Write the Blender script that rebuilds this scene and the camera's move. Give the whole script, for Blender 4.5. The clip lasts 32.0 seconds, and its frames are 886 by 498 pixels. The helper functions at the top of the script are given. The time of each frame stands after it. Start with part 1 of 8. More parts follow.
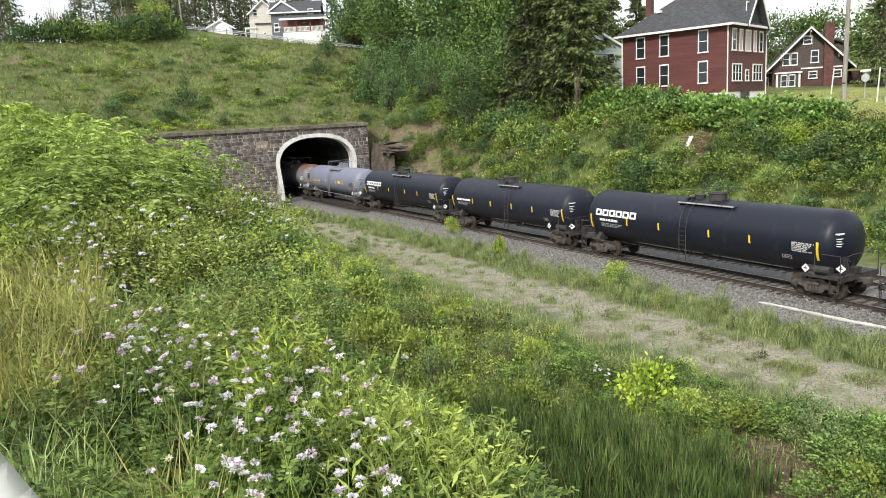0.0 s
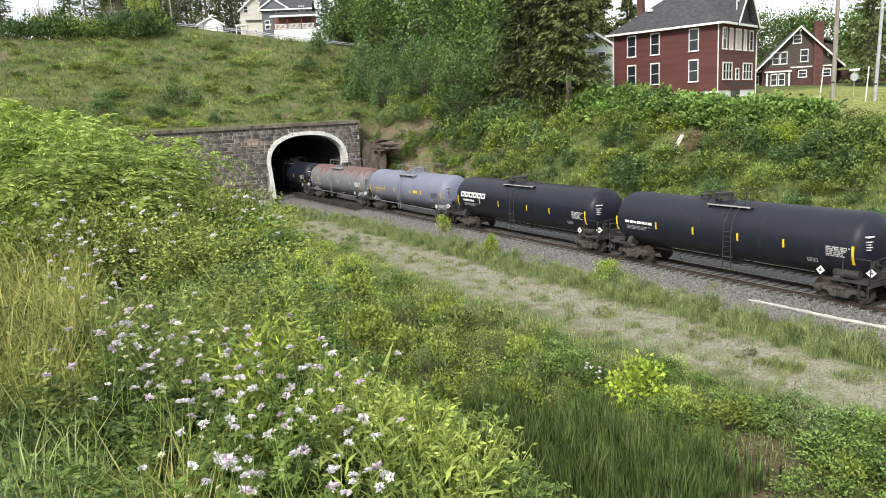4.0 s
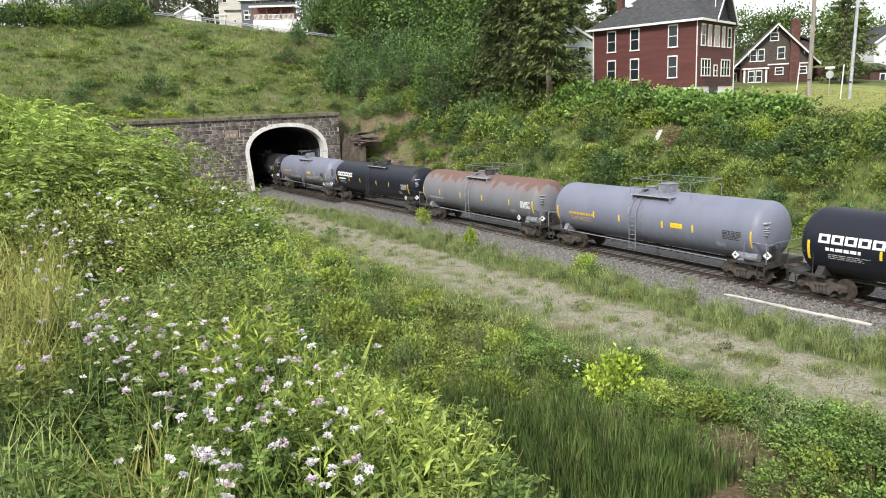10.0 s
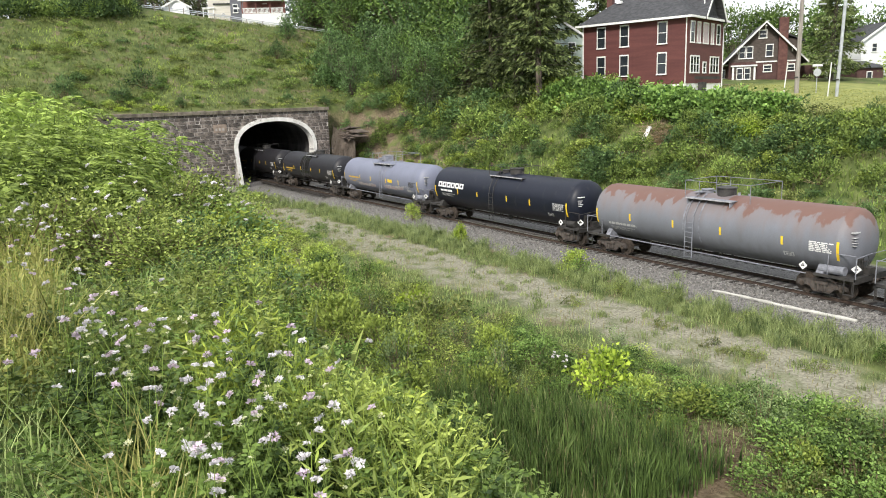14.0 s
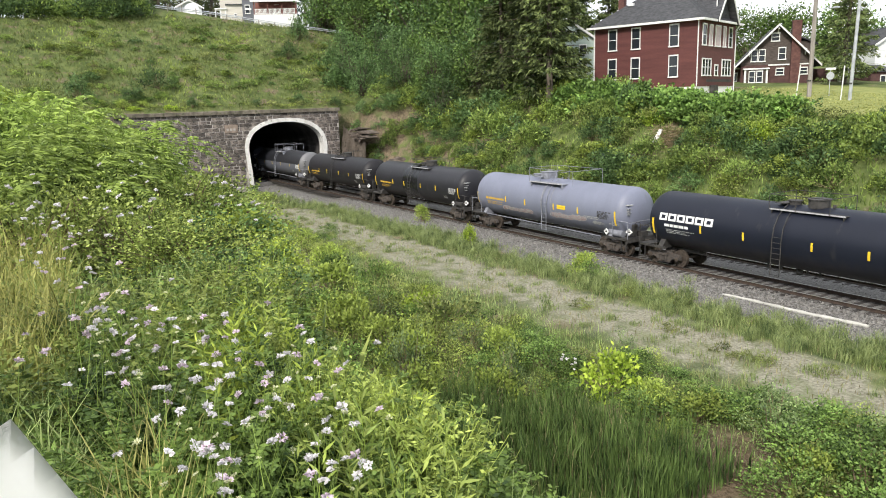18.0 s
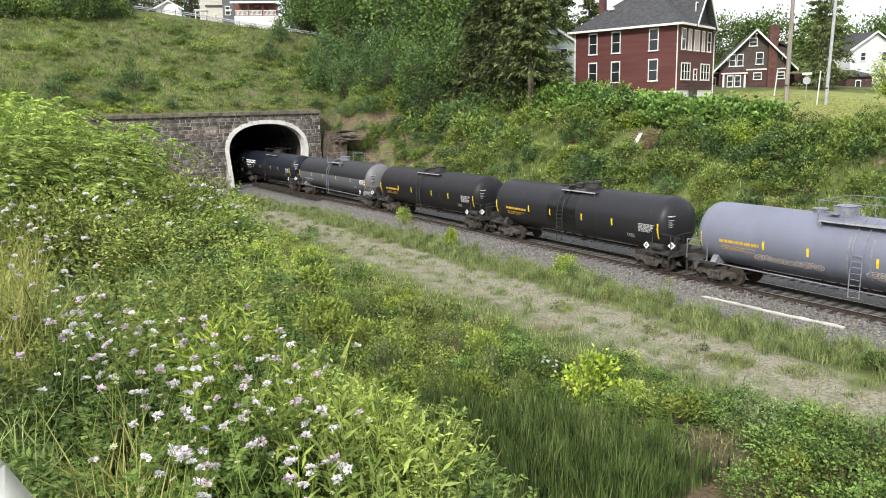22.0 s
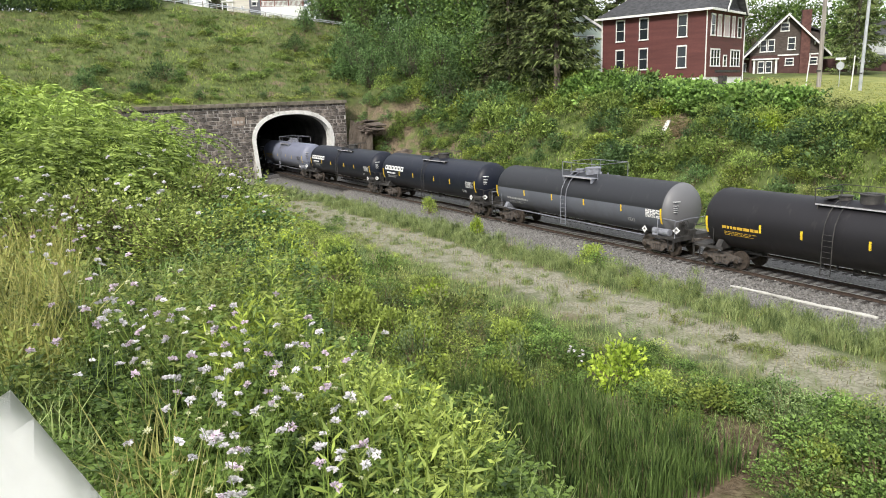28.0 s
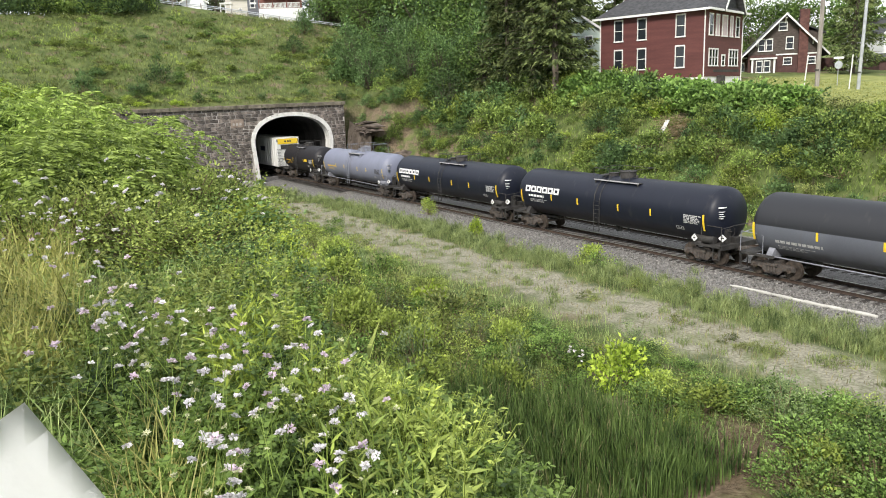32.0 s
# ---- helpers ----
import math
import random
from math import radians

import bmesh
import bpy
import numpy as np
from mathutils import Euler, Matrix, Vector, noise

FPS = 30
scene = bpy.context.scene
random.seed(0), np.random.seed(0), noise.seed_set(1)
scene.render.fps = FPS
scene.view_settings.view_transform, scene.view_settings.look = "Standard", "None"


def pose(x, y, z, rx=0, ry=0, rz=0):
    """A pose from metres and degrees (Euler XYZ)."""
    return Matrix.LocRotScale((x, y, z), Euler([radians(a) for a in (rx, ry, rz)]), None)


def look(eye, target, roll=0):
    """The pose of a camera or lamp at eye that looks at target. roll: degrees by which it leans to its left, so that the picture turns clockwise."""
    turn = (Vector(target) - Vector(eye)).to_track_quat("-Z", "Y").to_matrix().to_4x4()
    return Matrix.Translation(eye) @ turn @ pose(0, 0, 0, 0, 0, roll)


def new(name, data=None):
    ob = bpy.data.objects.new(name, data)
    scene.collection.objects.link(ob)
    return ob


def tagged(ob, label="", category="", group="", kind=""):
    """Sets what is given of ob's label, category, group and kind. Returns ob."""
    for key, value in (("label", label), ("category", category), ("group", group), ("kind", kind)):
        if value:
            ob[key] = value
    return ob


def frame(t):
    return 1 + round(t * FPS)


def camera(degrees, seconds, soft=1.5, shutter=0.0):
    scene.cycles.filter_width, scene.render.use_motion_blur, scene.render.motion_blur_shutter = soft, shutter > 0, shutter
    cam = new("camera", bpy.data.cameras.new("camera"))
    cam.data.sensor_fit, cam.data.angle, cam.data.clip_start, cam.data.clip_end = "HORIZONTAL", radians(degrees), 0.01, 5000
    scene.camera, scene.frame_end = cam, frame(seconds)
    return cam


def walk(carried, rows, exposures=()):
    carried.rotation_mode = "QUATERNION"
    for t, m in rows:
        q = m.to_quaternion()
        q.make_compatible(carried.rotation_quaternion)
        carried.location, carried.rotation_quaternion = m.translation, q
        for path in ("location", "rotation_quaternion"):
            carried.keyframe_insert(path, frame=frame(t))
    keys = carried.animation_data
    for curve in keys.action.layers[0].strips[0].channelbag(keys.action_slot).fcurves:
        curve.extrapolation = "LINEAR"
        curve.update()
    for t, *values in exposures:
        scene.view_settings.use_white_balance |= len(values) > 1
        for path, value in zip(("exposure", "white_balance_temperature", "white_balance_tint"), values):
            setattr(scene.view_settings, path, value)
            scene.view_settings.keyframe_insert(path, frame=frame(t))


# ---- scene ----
cam = camera(62.38, 32.0, soft=1.0)
EYE = Vector((0.0, 0.0, 9.0))


def aim(yaw, pitch, roll, dx=0.0, dy=0.0, dz=0.0):
    """Camera pose: yaw from the way into the tunnel, pitch, roll in degrees, and a small sway in metres."""
    a, p = radians(yaw), radians(pitch)
    eye = EYE + Vector((dx, dy, dz))
    return look(eye, eye + Vector((-math.cos(a) * math.cos(p), math.sin(a) * math.cos(p), math.sin(p))), roll)


walk(cam, [
    (0.0, aim(29.136, -10.265, -3.133)),
    (0.5, aim(29.172, -10.261, -3.216, -0.000, -0.001, -0.001)),
    (1.0, aim(29.270, -10.290, -3.255, -0.002, -0.004, -0.003)),
    (1.5, aim(29.500, -10.330, -3.250, -0.003, -0.008, -0.006)),
    (2.0, aim(29.448, -10.351, -3.306, -0.004, -0.010, -0.009)),
    (2.5, aim(29.471, -10.407, -3.266, -0.004, -0.011, -0.009)),
    (3.0, aim(29.594, -10.364, -3.109, -0.003, -0.008, -0.006)),
    (3.5, aim(29.703, -10.402, -3.025, -0.002, -0.005, -0.005)),
    (5.5, aim(30.107, -10.541, -2.969, -0.003, -0.007, -0.006)),
    (6.0, aim(30.127, -10.559, -2.930, -0.004, -0.010, -0.007)),
    (6.5, aim(30.091, -10.548, -2.891, -0.005, -0.010, -0.005)),
    (7.0, aim(30.098, -10.589, -2.769, -0.005, -0.010, -0.003)),
    (7.5, aim(30.075, -10.542, -2.776, -0.006, -0.011, -0.003)),
    (8.0, aim(30.140, -10.542, -2.755, -0.005, -0.010, -0.004)),
    (8.5, aim(30.192, -10.537, -2.719, -0.004, -0.008, -0.005)),
    (9.0, aim(30.900, -10.649, -2.568, -0.003, -0.008, -0.006)),
    (9.5, aim(31.132, -11.028, -2.395, -0.004, -0.008, -0.006)),
    (10.0, aim(31.409, -11.044, -2.394, -0.003, -0.007, -0.006)),
    (10.5, aim(31.559, -11.063, -2.347, -0.003, -0.007, -0.006)),
    (11.0, aim(31.951, -11.393, -2.232, -0.003, -0.006, -0.004)),
    (11.5, aim(32.330, -11.438, -2.218, -0.003, -0.006, -0.004)),
    (12.0, aim(32.334, -11.408, -2.249, -0.003, -0.007, -0.005)),
    (12.5, aim(32.267, -11.435, -2.159, -0.003, -0.007, -0.006)),
    (13.0, aim(32.212, -11.409, -2.184, -0.003, -0.008, -0.007)),
    (13.5, aim(32.220, -11.397, -2.161, -0.005, -0.011, -0.008)),
    (14.0, aim(32.248, -11.428, -2.063, -0.007, -0.014, -0.009)),
    (14.5, aim(32.246, -11.441, -2.076, -0.007, -0.015, -0.009)),
    (16.5, aim(31.343, -11.448, -1.977, -0.007, -0.014, -0.008)),
    (17.0, aim(31.416, -11.507, -1.877, -0.007, -0.015, -0.006)),
    (17.5, aim(31.450, -11.310, -1.794, -0.007, -0.014, -0.006)),
    (18.0, aim(31.513, -11.295, -1.739, -0.007, -0.013, -0.006)),
    (18.5, aim(31.773, -11.301, -1.665, -0.007, -0.013, -0.006)),
    (19.0, aim(32.021, -11.299, -1.600, -0.007, -0.013, -0.006)),
    (19.5, aim(32.107, -11.225, -1.558, -0.007, -0.013, -0.005)),
    (20.0, aim(32.214, -11.170, -1.540, -0.006, -0.011, -0.005)),
    (20.5, aim(32.343, -11.107, -1.540, -0.005, -0.010, -0.005)),
    (21.0, aim(32.561, -11.073, -1.531, -0.004, -0.009, -0.005)),
    (21.5, aim(32.775, -11.113, -1.505, -0.004, -0.008, -0.005)),
    (22.0, aim(32.983, -11.128, -1.480, -0.005, -0.009, -0.006)),
    (22.5, aim(33.065, -11.177, -1.510, -0.006, -0.012, -0.007)),
    (23.0, aim(32.987, -11.185, -1.644, -0.006, -0.012, -0.008)),
    (23.5, aim(32.959, -11.211, -1.684, -0.005, -0.011, -0.009)),
    (24.0, aim(32.920, -11.247, -1.564, -0.006, -0.012, -0.010)),
    (24.5, aim(32.553, -11.347, -1.693, -0.006, -0.013, -0.011)),
    (25.0, aim(32.149, -11.347, -1.752, -0.006, -0.014, -0.012)),
    (25.5, aim(31.855, -11.513, -1.778, -0.006, -0.015, -0.014)),
    (27.5, aim(30.958, -11.857, -1.940, -0.006, -0.015, -0.014)),
    (28.0, aim(30.917, -11.887, -1.959, -0.006, -0.016, -0.012)),
    (28.5, aim(30.900, -11.895, -1.935, -0.007, -0.017, -0.012)),
    (29.0, aim(30.852, -11.862, -2.026, -0.006, -0.016, -0.012)),
    (29.5, aim(30.912, -11.874, -1.990, -0.005, -0.014, -0.012)),
    (30.0, aim(30.940, -11.814, -1.971, -0.005, -0.013, -0.012)),
    (30.5, aim(30.977, -11.783, -2.075, -0.004, -0.012, -0.012)),
    (31.0, aim(30.984, -11.788, -2.131, -0.005, -0.013, -0.012)),
    (31.5, aim(30.983, -11.783, -2.152, -0.005, -0.013, -0.013)),
    (32.0, aim(30.962, -11.813, -2.248, -0.004, -0.013, -0.013)),
])
# the train's way along the track, seconds and metres
TRAIN_WAY = [(0.0, 0.00), (3.5, 17.49), (7.0, 35.36), (10.5, 53.74), (14.0, 72.24), (18.0, 93.36), (22.0, 114.40), (26.0, 135.52), (29.0, 151.28), (32.0, 166.93)]

# ---- light ----
world = bpy.data.worlds.new("sky")
scene.world = world
world.use_nodes = True
wn, wl = world.node_tree.nodes, world.node_tree.links
wn.clear()
w_out = wn.new("ShaderNodeOutputWorld")
w_bg = wn.new("ShaderNodeBackground")
w_sky = wn.new("ShaderNodeTexSky")
w_sky.sky_type, w_sky.sun_disc = "NISHITA", False
w_sky.sun_elevation, w_sky.sun_rotation = radians(52), radians(200)
w_sky.air_density, w_sky.dust_density = 1.0, 2.5
w_tc = wn.new("ShaderNodeTexCoord")
w_map = wn.new("ShaderNodeMapping")
w_map.inputs["Scale"].default_value = (1.0, 1.0, 3.2)
w_noise = wn.new("ShaderNodeTexNoise")
w_noise.inputs["Scale"].default_value, w_noise.inputs["Detail"].default_value = 3.2, 6.0
w_ramp = wn.new("ShaderNodeValToRGB")
w_ramp.color_ramp.elements[0].position, w_ramp.color_ramp.elements[1].position = 0.30, 0.56
w_ramp.color_ramp.elements[0].color = (0.25, 0.25, 0.25, 1)
w_mix = wn.new("ShaderNodeMix")
w_mix.data_type = "RGBA"
w_mix.inputs["B"].default_value = (9.0, 9.3, 9.7, 1)
w_bg.inputs["Strength"].default_value = 0.114
wl.new(w_tc.outputs["Generated"], w_map.inputs["Vector"])
wl.new(w_map.outputs["Vector"], w_noise.inputs["Vector"])
wl.new(w_noise.outputs["Fac"], w_ramp.inputs["Fac"])
wl.new(w_ramp.outputs["Color"], w_mix.inputs["Factor"])
wl.new(w_sky.outputs["Color"], w_mix.inputs["A"])
wl.new(w_mix.outputs["Result"], w_bg.inputs["Color"])
wl.new(w_bg.outputs["Background"], w_out.inputs["Surface"])

sun = new("sun", bpy.data.lights.new("sun", "SUN"))
sun.data.energy, sun.data.angle, sun.data.color = 3.0, radians(11), (1.0, 0.94, 0.85)
sun.matrix_world = look((20, -40, 60), (-20, 20, 0))
scene.view_settings.exposure = 0.45


# ---- materials ----
def rgb(c):
    return (c[0], c[1], c[2], 1.0)


def surf(name, a, b, scale=3.0, rough=0.7, metal=0.0, bump=0.0, bscale=30.0, c=None, cpos=0.62, stretch=(1, 1, 1), spec=0.5, vary=0.0, fine=0.25):
    """A surface of two tones in patches with fine grain; c adds spots of a third tone; vary shifts the tone from object to object."""
    m = bpy.data.materials.new(name)
    m.use_nodes = True
    n, l = m.node_tree.nodes, m.node_tree.links
    bs = n["Principled BSDF"]
    bs.inputs["Roughness"].default_value, bs.inputs["Metallic"].default_value = rough, metal
    bs.inputs["Specular IOR Level"].default_value = spec
    tc, mp = n.new("ShaderNodeTexCoord"), n.new("ShaderNodeMapping")
    mp.inputs["Scale"].default_value = stretch
    l.new(tc.outputs["Object"], mp.inputs["Vector"])
    big, small = n.new("ShaderNodeTexNoise"), n.new("ShaderNodeTexNoise")
    big.inputs["Scale"].default_value, big.inputs["Detail"].default_value = scale, 5.0
    small.inputs["Scale"].default_value, small.inputs["Detail"].default_value = bscale, 4.0
    for k in (big, small):
        l.new(mp.outputs["Vector"], k.inputs["Vector"])
    ramp = n.new("ShaderNodeValToRGB")
    ramp.color_ramp.elements[0].position, ramp.color_ramp.elements[1].position = 0.33, 0.67
    ramp.color_ramp.elements[0].color, ramp.color_ramp.elements[1].color = rgb(a), rgb(b)
    l.new(big.outputs["Fac"], ramp.inputs["Fac"])
    col = ramp.outputs["Color"]
    mul = n.new("ShaderNodeMix")
    mul.data_type, mul.blend_type = "RGBA", "OVERLAY"
    mul.inputs["Factor"].default_value = fine
    l.new(col, mul.inputs["A"])
    l.new(small.outputs["Fac"], mul.inputs["B"])
    col = mul.outputs["Result"]
    if c:
        spot, rp, mx = n.new("ShaderNodeTexNoise"), n.new("ShaderNodeValToRGB"), n.new("ShaderNodeMix")
        spot.inputs["Scale"].default_value, spot.inputs["Detail"].default_value = scale * 2.3, 6.0
        l.new(mp.outputs["Vector"], spot.inputs["Vector"])
        rp.color_ramp.elements[0].position, rp.color_ramp.elements[1].position = cpos - 0.05, cpos + 0.07
        l.new(spot.outputs["Fac"], rp.inputs["Fac"])
        mx.data_type = "RGBA"
        l.new(rp.outputs["Color"], mx.inputs["Factor"])
        l.new(col, mx.inputs["A"])
        mx.inputs["B"].default_value = rgb(c)
        col = mx.outputs["Result"]
    if vary:
        oi, hs, mr = n.new("ShaderNodeObjectInfo"), n.new("ShaderNodeHueSaturation"), n.new("ShaderNodeMapRange")
        mr.inputs["To Min"].default_value, mr.inputs["To Max"].default_value = 1 - vary, 1 + vary
        l.new(oi.outputs["Random"], mr.inputs["Value"])
        l.new(mr.outputs["Result"], hs.inputs["Value"])
        l.new(col, hs.inputs["Color"])
        col = hs.outputs["Color"]
    l.new(col, bs.inputs["Base Color"])
    if bump:
        bp = n.new("ShaderNodeBump")
        bp.inputs["Strength"].default_value, bp.inputs["Distance"].default_value = bump, 0.03
        l.new(small.outputs["Fac"], bp.inputs["Height"])
        l.new(bp.outputs["Normal"], bs.inputs["Normal"])
    return m


def leafy(name, dark, light, third=None, glow=0.35, rough=0.55, single=0.28):
    """Leaves: tone by leaf and by plant, half of the light passing through."""
    m = bpy.data.materials.new(name)
    m.use_nodes = True
    n, l = m.node_tree.nodes, m.node_tree.links
    bs, out = n["Principled BSDF"], n["Material Output"]
    geo, oi = n.new("ShaderNodeNewGeometry"), n.new("ShaderNodeObjectInfo")
    tc, noi = n.new("ShaderNodeTexCoord"), n.new("ShaderNodeTexNoise")
    noi.inputs["Scale"].default_value = 1.7
    l.new(tc.outputs["Object"], noi.inputs["Vector"])
    add = n.new("ShaderNodeMath")
    add.operation = "ADD"
    noi.inputs["Detail"].default_value = 3.0
    one, half = n.new("ShaderNodeMath"), n.new("ShaderNodeMath")
    one.operation, half.operation = "MULTIPLY", "MULTIPLY"
    one.inputs[1].default_value, half.inputs[1].default_value = single, 0.5 / (0.5 + single / 2)
    l.new(geo.outputs["Random Per Island"], one.inputs[0])
    l.new(one.outputs[0], add.inputs[0])
    l.new(noi.outputs["Fac"], add.inputs[1])
    l.new(add.outputs[0], half.inputs[0])
    ramp = n.new("ShaderNodeValToRGB")
    e = ramp.color_ramp.elements
    e[0].position, e[1].position = 0.32, 0.68
    e[0].color, e[1].color = rgb([v * 0.68 for v in dark]), rgb([v * 1.1 for v in light])
    if third:
        k = e.new(0.90)
        k.color = rgb(third)
    l.new(half.outputs[0], ramp.inputs["Fac"])
    hs, mr = n.new("ShaderNodeHueSaturation"), n.new("ShaderNodeMapRange")
    mr.inputs["To Min"].default_value, mr.inputs["To Max"].default_value = 0.66, 1.26
    l.new(oi.outputs["Random"], mr.inputs["Value"])
    l.new(mr.outputs["Result"], hs.inputs["Value"])
    l.new(ramp.outputs["Color"], hs.inputs["Color"])
    l.new(hs.outputs["Color"], bs.inputs["Base Color"])
    bs.inputs["Roughness"].default_value = rough
    bs.inputs["Specular IOR Level"].default_value = 0.22
    tr, mix = n.new("ShaderNodeBsdfTranslucent"), n.new("ShaderNodeMixShader")
    l.new(hs.outputs["Color"], tr.inputs["Color"])
    mix.inputs["Fac"].default_value = glow
    l.new(bs.outputs["BSDF"], mix.inputs[1])
    l.new(tr.outputs["BSDF"], mix.inputs[2])
    l.new(mix.outputs["Shader"], out.inputs["Surface"])
    return m


def glassy(name, tint=(0.02, 0.025, 0.03)):
    m = bpy.data.materials.new(name)
    m.use_nodes = True
    bs = m.node_tree.nodes["Principled BSDF"]
    bs.inputs["Base Color"].default_value = rgb(tint)
    bs.inputs["Roughness"].default_value = 0.06
    return m


M_STONE = surf("dressed_sandstone", (0.07, 0.06, 0.055), (0.26, 0.222, 0.195), 1.6, 0.9, bump=0.9, bscale=9, c=(0.025, 0.023, 0.024), cpos=0.58, vary=0.45, fine=0.5)
M_MORTAR = surf("lime_mortar", (0.20, 0.18, 0.17), (0.58, 0.54, 0.50), 0.9, 0.95, bump=0.4)
M_COPING = surf("coping_stone", (0.09, 0.078, 0.06), (0.23, 0.20, 0.16), 1.4, 0.9, bump=0.5, c=(0.09, 0.10, 0.05), cpos=0.6, vary=0.2)
M_PLAQUE = surf("pinkish_plaque_stone", (0.20, 0.155, 0.125), (0.34, 0.27, 0.22), 2.0, 0.9, bump=0.4)
M_WHITE_ARCH = surf("whitewashed_concrete", (0.62, 0.61, 0.58), (0.84, 0.83, 0.80), 1.2, 0.85, bump=0.3, c=(0.22, 0.20, 0.17), cpos=0.66)
M_LINING = surf("sooty_tunnel_lining", (0.02, 0.019, 0.018), (0.09, 0.085, 0.08), 0.7, 0.9, bump=0.4, stretch=(1, 1, 0.3))
M_BALLAST = surf("crushed_ballast", (0.08, 0.076, 0.078), (0.23, 0.22, 0.22), 16, 0.95, bump=1.0, bscale=26, fine=0.8, c=(0.06, 0.055, 0.05), cpos=0.6)
M_PEBBLE = surf("ballast_stone", (0.09, 0.085, 0.08), (0.36, 0.345, 0.325), 7, 0.95, vary=0.0)
M_TIE = surf("weathered_crosstie", (0.022, 0.019, 0.018), (0.06, 0.052, 0.047), 4, 0.95, bump=0.5, stretch=(3, 0.4, 3), vary=0.35)
M_RAIL = surf("rail_steel_rust", (0.045, 0.032, 0.026), (0.095, 0.068, 0.052), 6, 0.75, 0.3, bump=0.2)
M_RAIL_TOP = surf("rail_running_face", (0.45, 0.44, 0.43), (0.62, 0.61, 0.6), 4, 0.3, 0.9)
M_STEEL_DARK = surf("grimy_black_steel", (0.022, 0.021, 0.021), (0.06, 0.056, 0.052), 3, 0.7, bump=0.15)
M_TRUCK = surf("rusty_truck_steel", (0.042, 0.037, 0.034), (0.11, 0.095, 0.085), 5, 0.85, bump=0.3, c=(0.11, 0.075, 0.056), cpos=0.6, vary=0.15)
M_WHEEL = surf("wheel_rust", (0.042, 0.034, 0.029), (0.10, 0.078, 0.062), 6, 0.7, 0.3)
M_YELLOW = surf("reflective_yellow", (0.74, 0.49, 0.02), (0.86, 0.62, 0.04), 6, 0.55)
M_YPAINT = surf("yellow_paint", (0.55, 0.33, 0.03), (0.70, 0.45, 0.05), 8, 0.6)
M_WPAINT = surf("white_lettering", (0.72, 0.72, 0.72), (0.86, 0.86, 0.86), 8, 0.6)
M_DULLWHITE = surf("faded_white_lettering", (0.34, 0.34, 0.34), (0.55, 0.55, 0.55), 9, 0.7)
M_PANE = glassy("window_glass")
M_WHITE = surf("white_trim_paint", (0.70, 0.70, 0.68), (0.84, 0.84, 0.82), 2.5, 0.6, bump=0.05)


# ---- mesh helpers ----
def link(name, me, material, parent=None, label=""):
    ob = new(name, me)
    if material is not None and not me.materials:
        me.materials.append(material)
    if parent is not None:
        ob.parent = parent
    if label:
        ob["label"] = label
    return ob


def part(name, bm, material, parent=None, label="", smooth=False):
    """Links a bmesh as one mesh object under a thing or under a part."""
    me = bpy.data.meshes.new(name)
    bm.normal_update()
    bm.to_mesh(me)
    bm.free()
    if smooth:
        me.polygons.foreach_set("use_smooth", [True] * len(me.polygons))
    return link(name, me, material, parent, label)


def empty(name, m=None):
    ob = new(name)
    ob.empty_display_size = 0.2
    if m is not None:
        ob.matrix_basis = m
    return ob


def box(bm, x0, x1, y0, y1, z0, z1, bevel=0.0):
    r = bmesh.ops.create_cube(bm, size=1.0, matrix=Matrix.LocRotScale(((x0 + x1) / 2, (y0 + y1) / 2, (z0 + z1) / 2), None, (abs(x1 - x0), abs(y1 - y0), abs(z1 - z0))))
    if bevel:
        es = list({e for v in r["verts"] for e in v.link_edges})
        bmesh.ops.bevel(bm, geom=es, offset=bevel, segments=1, affect="EDGES")
    return bm


def boxes(*specs, bevel=0.0):
    bm = bmesh.new()
    for s in specs:
        box(bm, *s, bevel=bevel)
    return bm


def rod(bm, a, b, r, n=8, r2=None):
    a, b = Vector(a), Vector(b)
    d = b - a
    m = Matrix.Translation((a + b) / 2) @ d.to_track_quat("Z", "Y").to_matrix().to_4x4()
    bmesh.ops.create_cone(bm, cap_ends=True, segments=n, radius1=r, radius2=r if r2 is None else r2, depth=d.length, matrix=m)
    return bm


def rods(pts, r, n=6, closed=False):
    """A bent tube along a polyline."""
    bm = bmesh.new()
    for a, b in zip(pts, pts[1:] + (pts[:1] if closed else [])):
        rod(bm, a, b, r, n)
    return bm


def prism(bm, outline, y0, y1, axis="y"):
    """A plate: an outline in x, z pushed along y (or in y, z along x)."""
    def at(p, d):
        return (p[0], d, p[1]) if axis == "y" else (d, p[0], p[1])
    f = [bm.verts.new(at(p, y0)) for p in outline]
    k = [bm.verts.new(at(p, y1)) for p in outline]
    bm.faces.new(f)
    bm.faces.new(k[::-1])
    for i in range(len(f)):
        j = (i + 1) % len(f)
        bm.faces.new((f[j], f[i], k[i], k[j]))
    bmesh.ops.recalc_face_normals(bm, faces=bm.faces[:])
    return bm


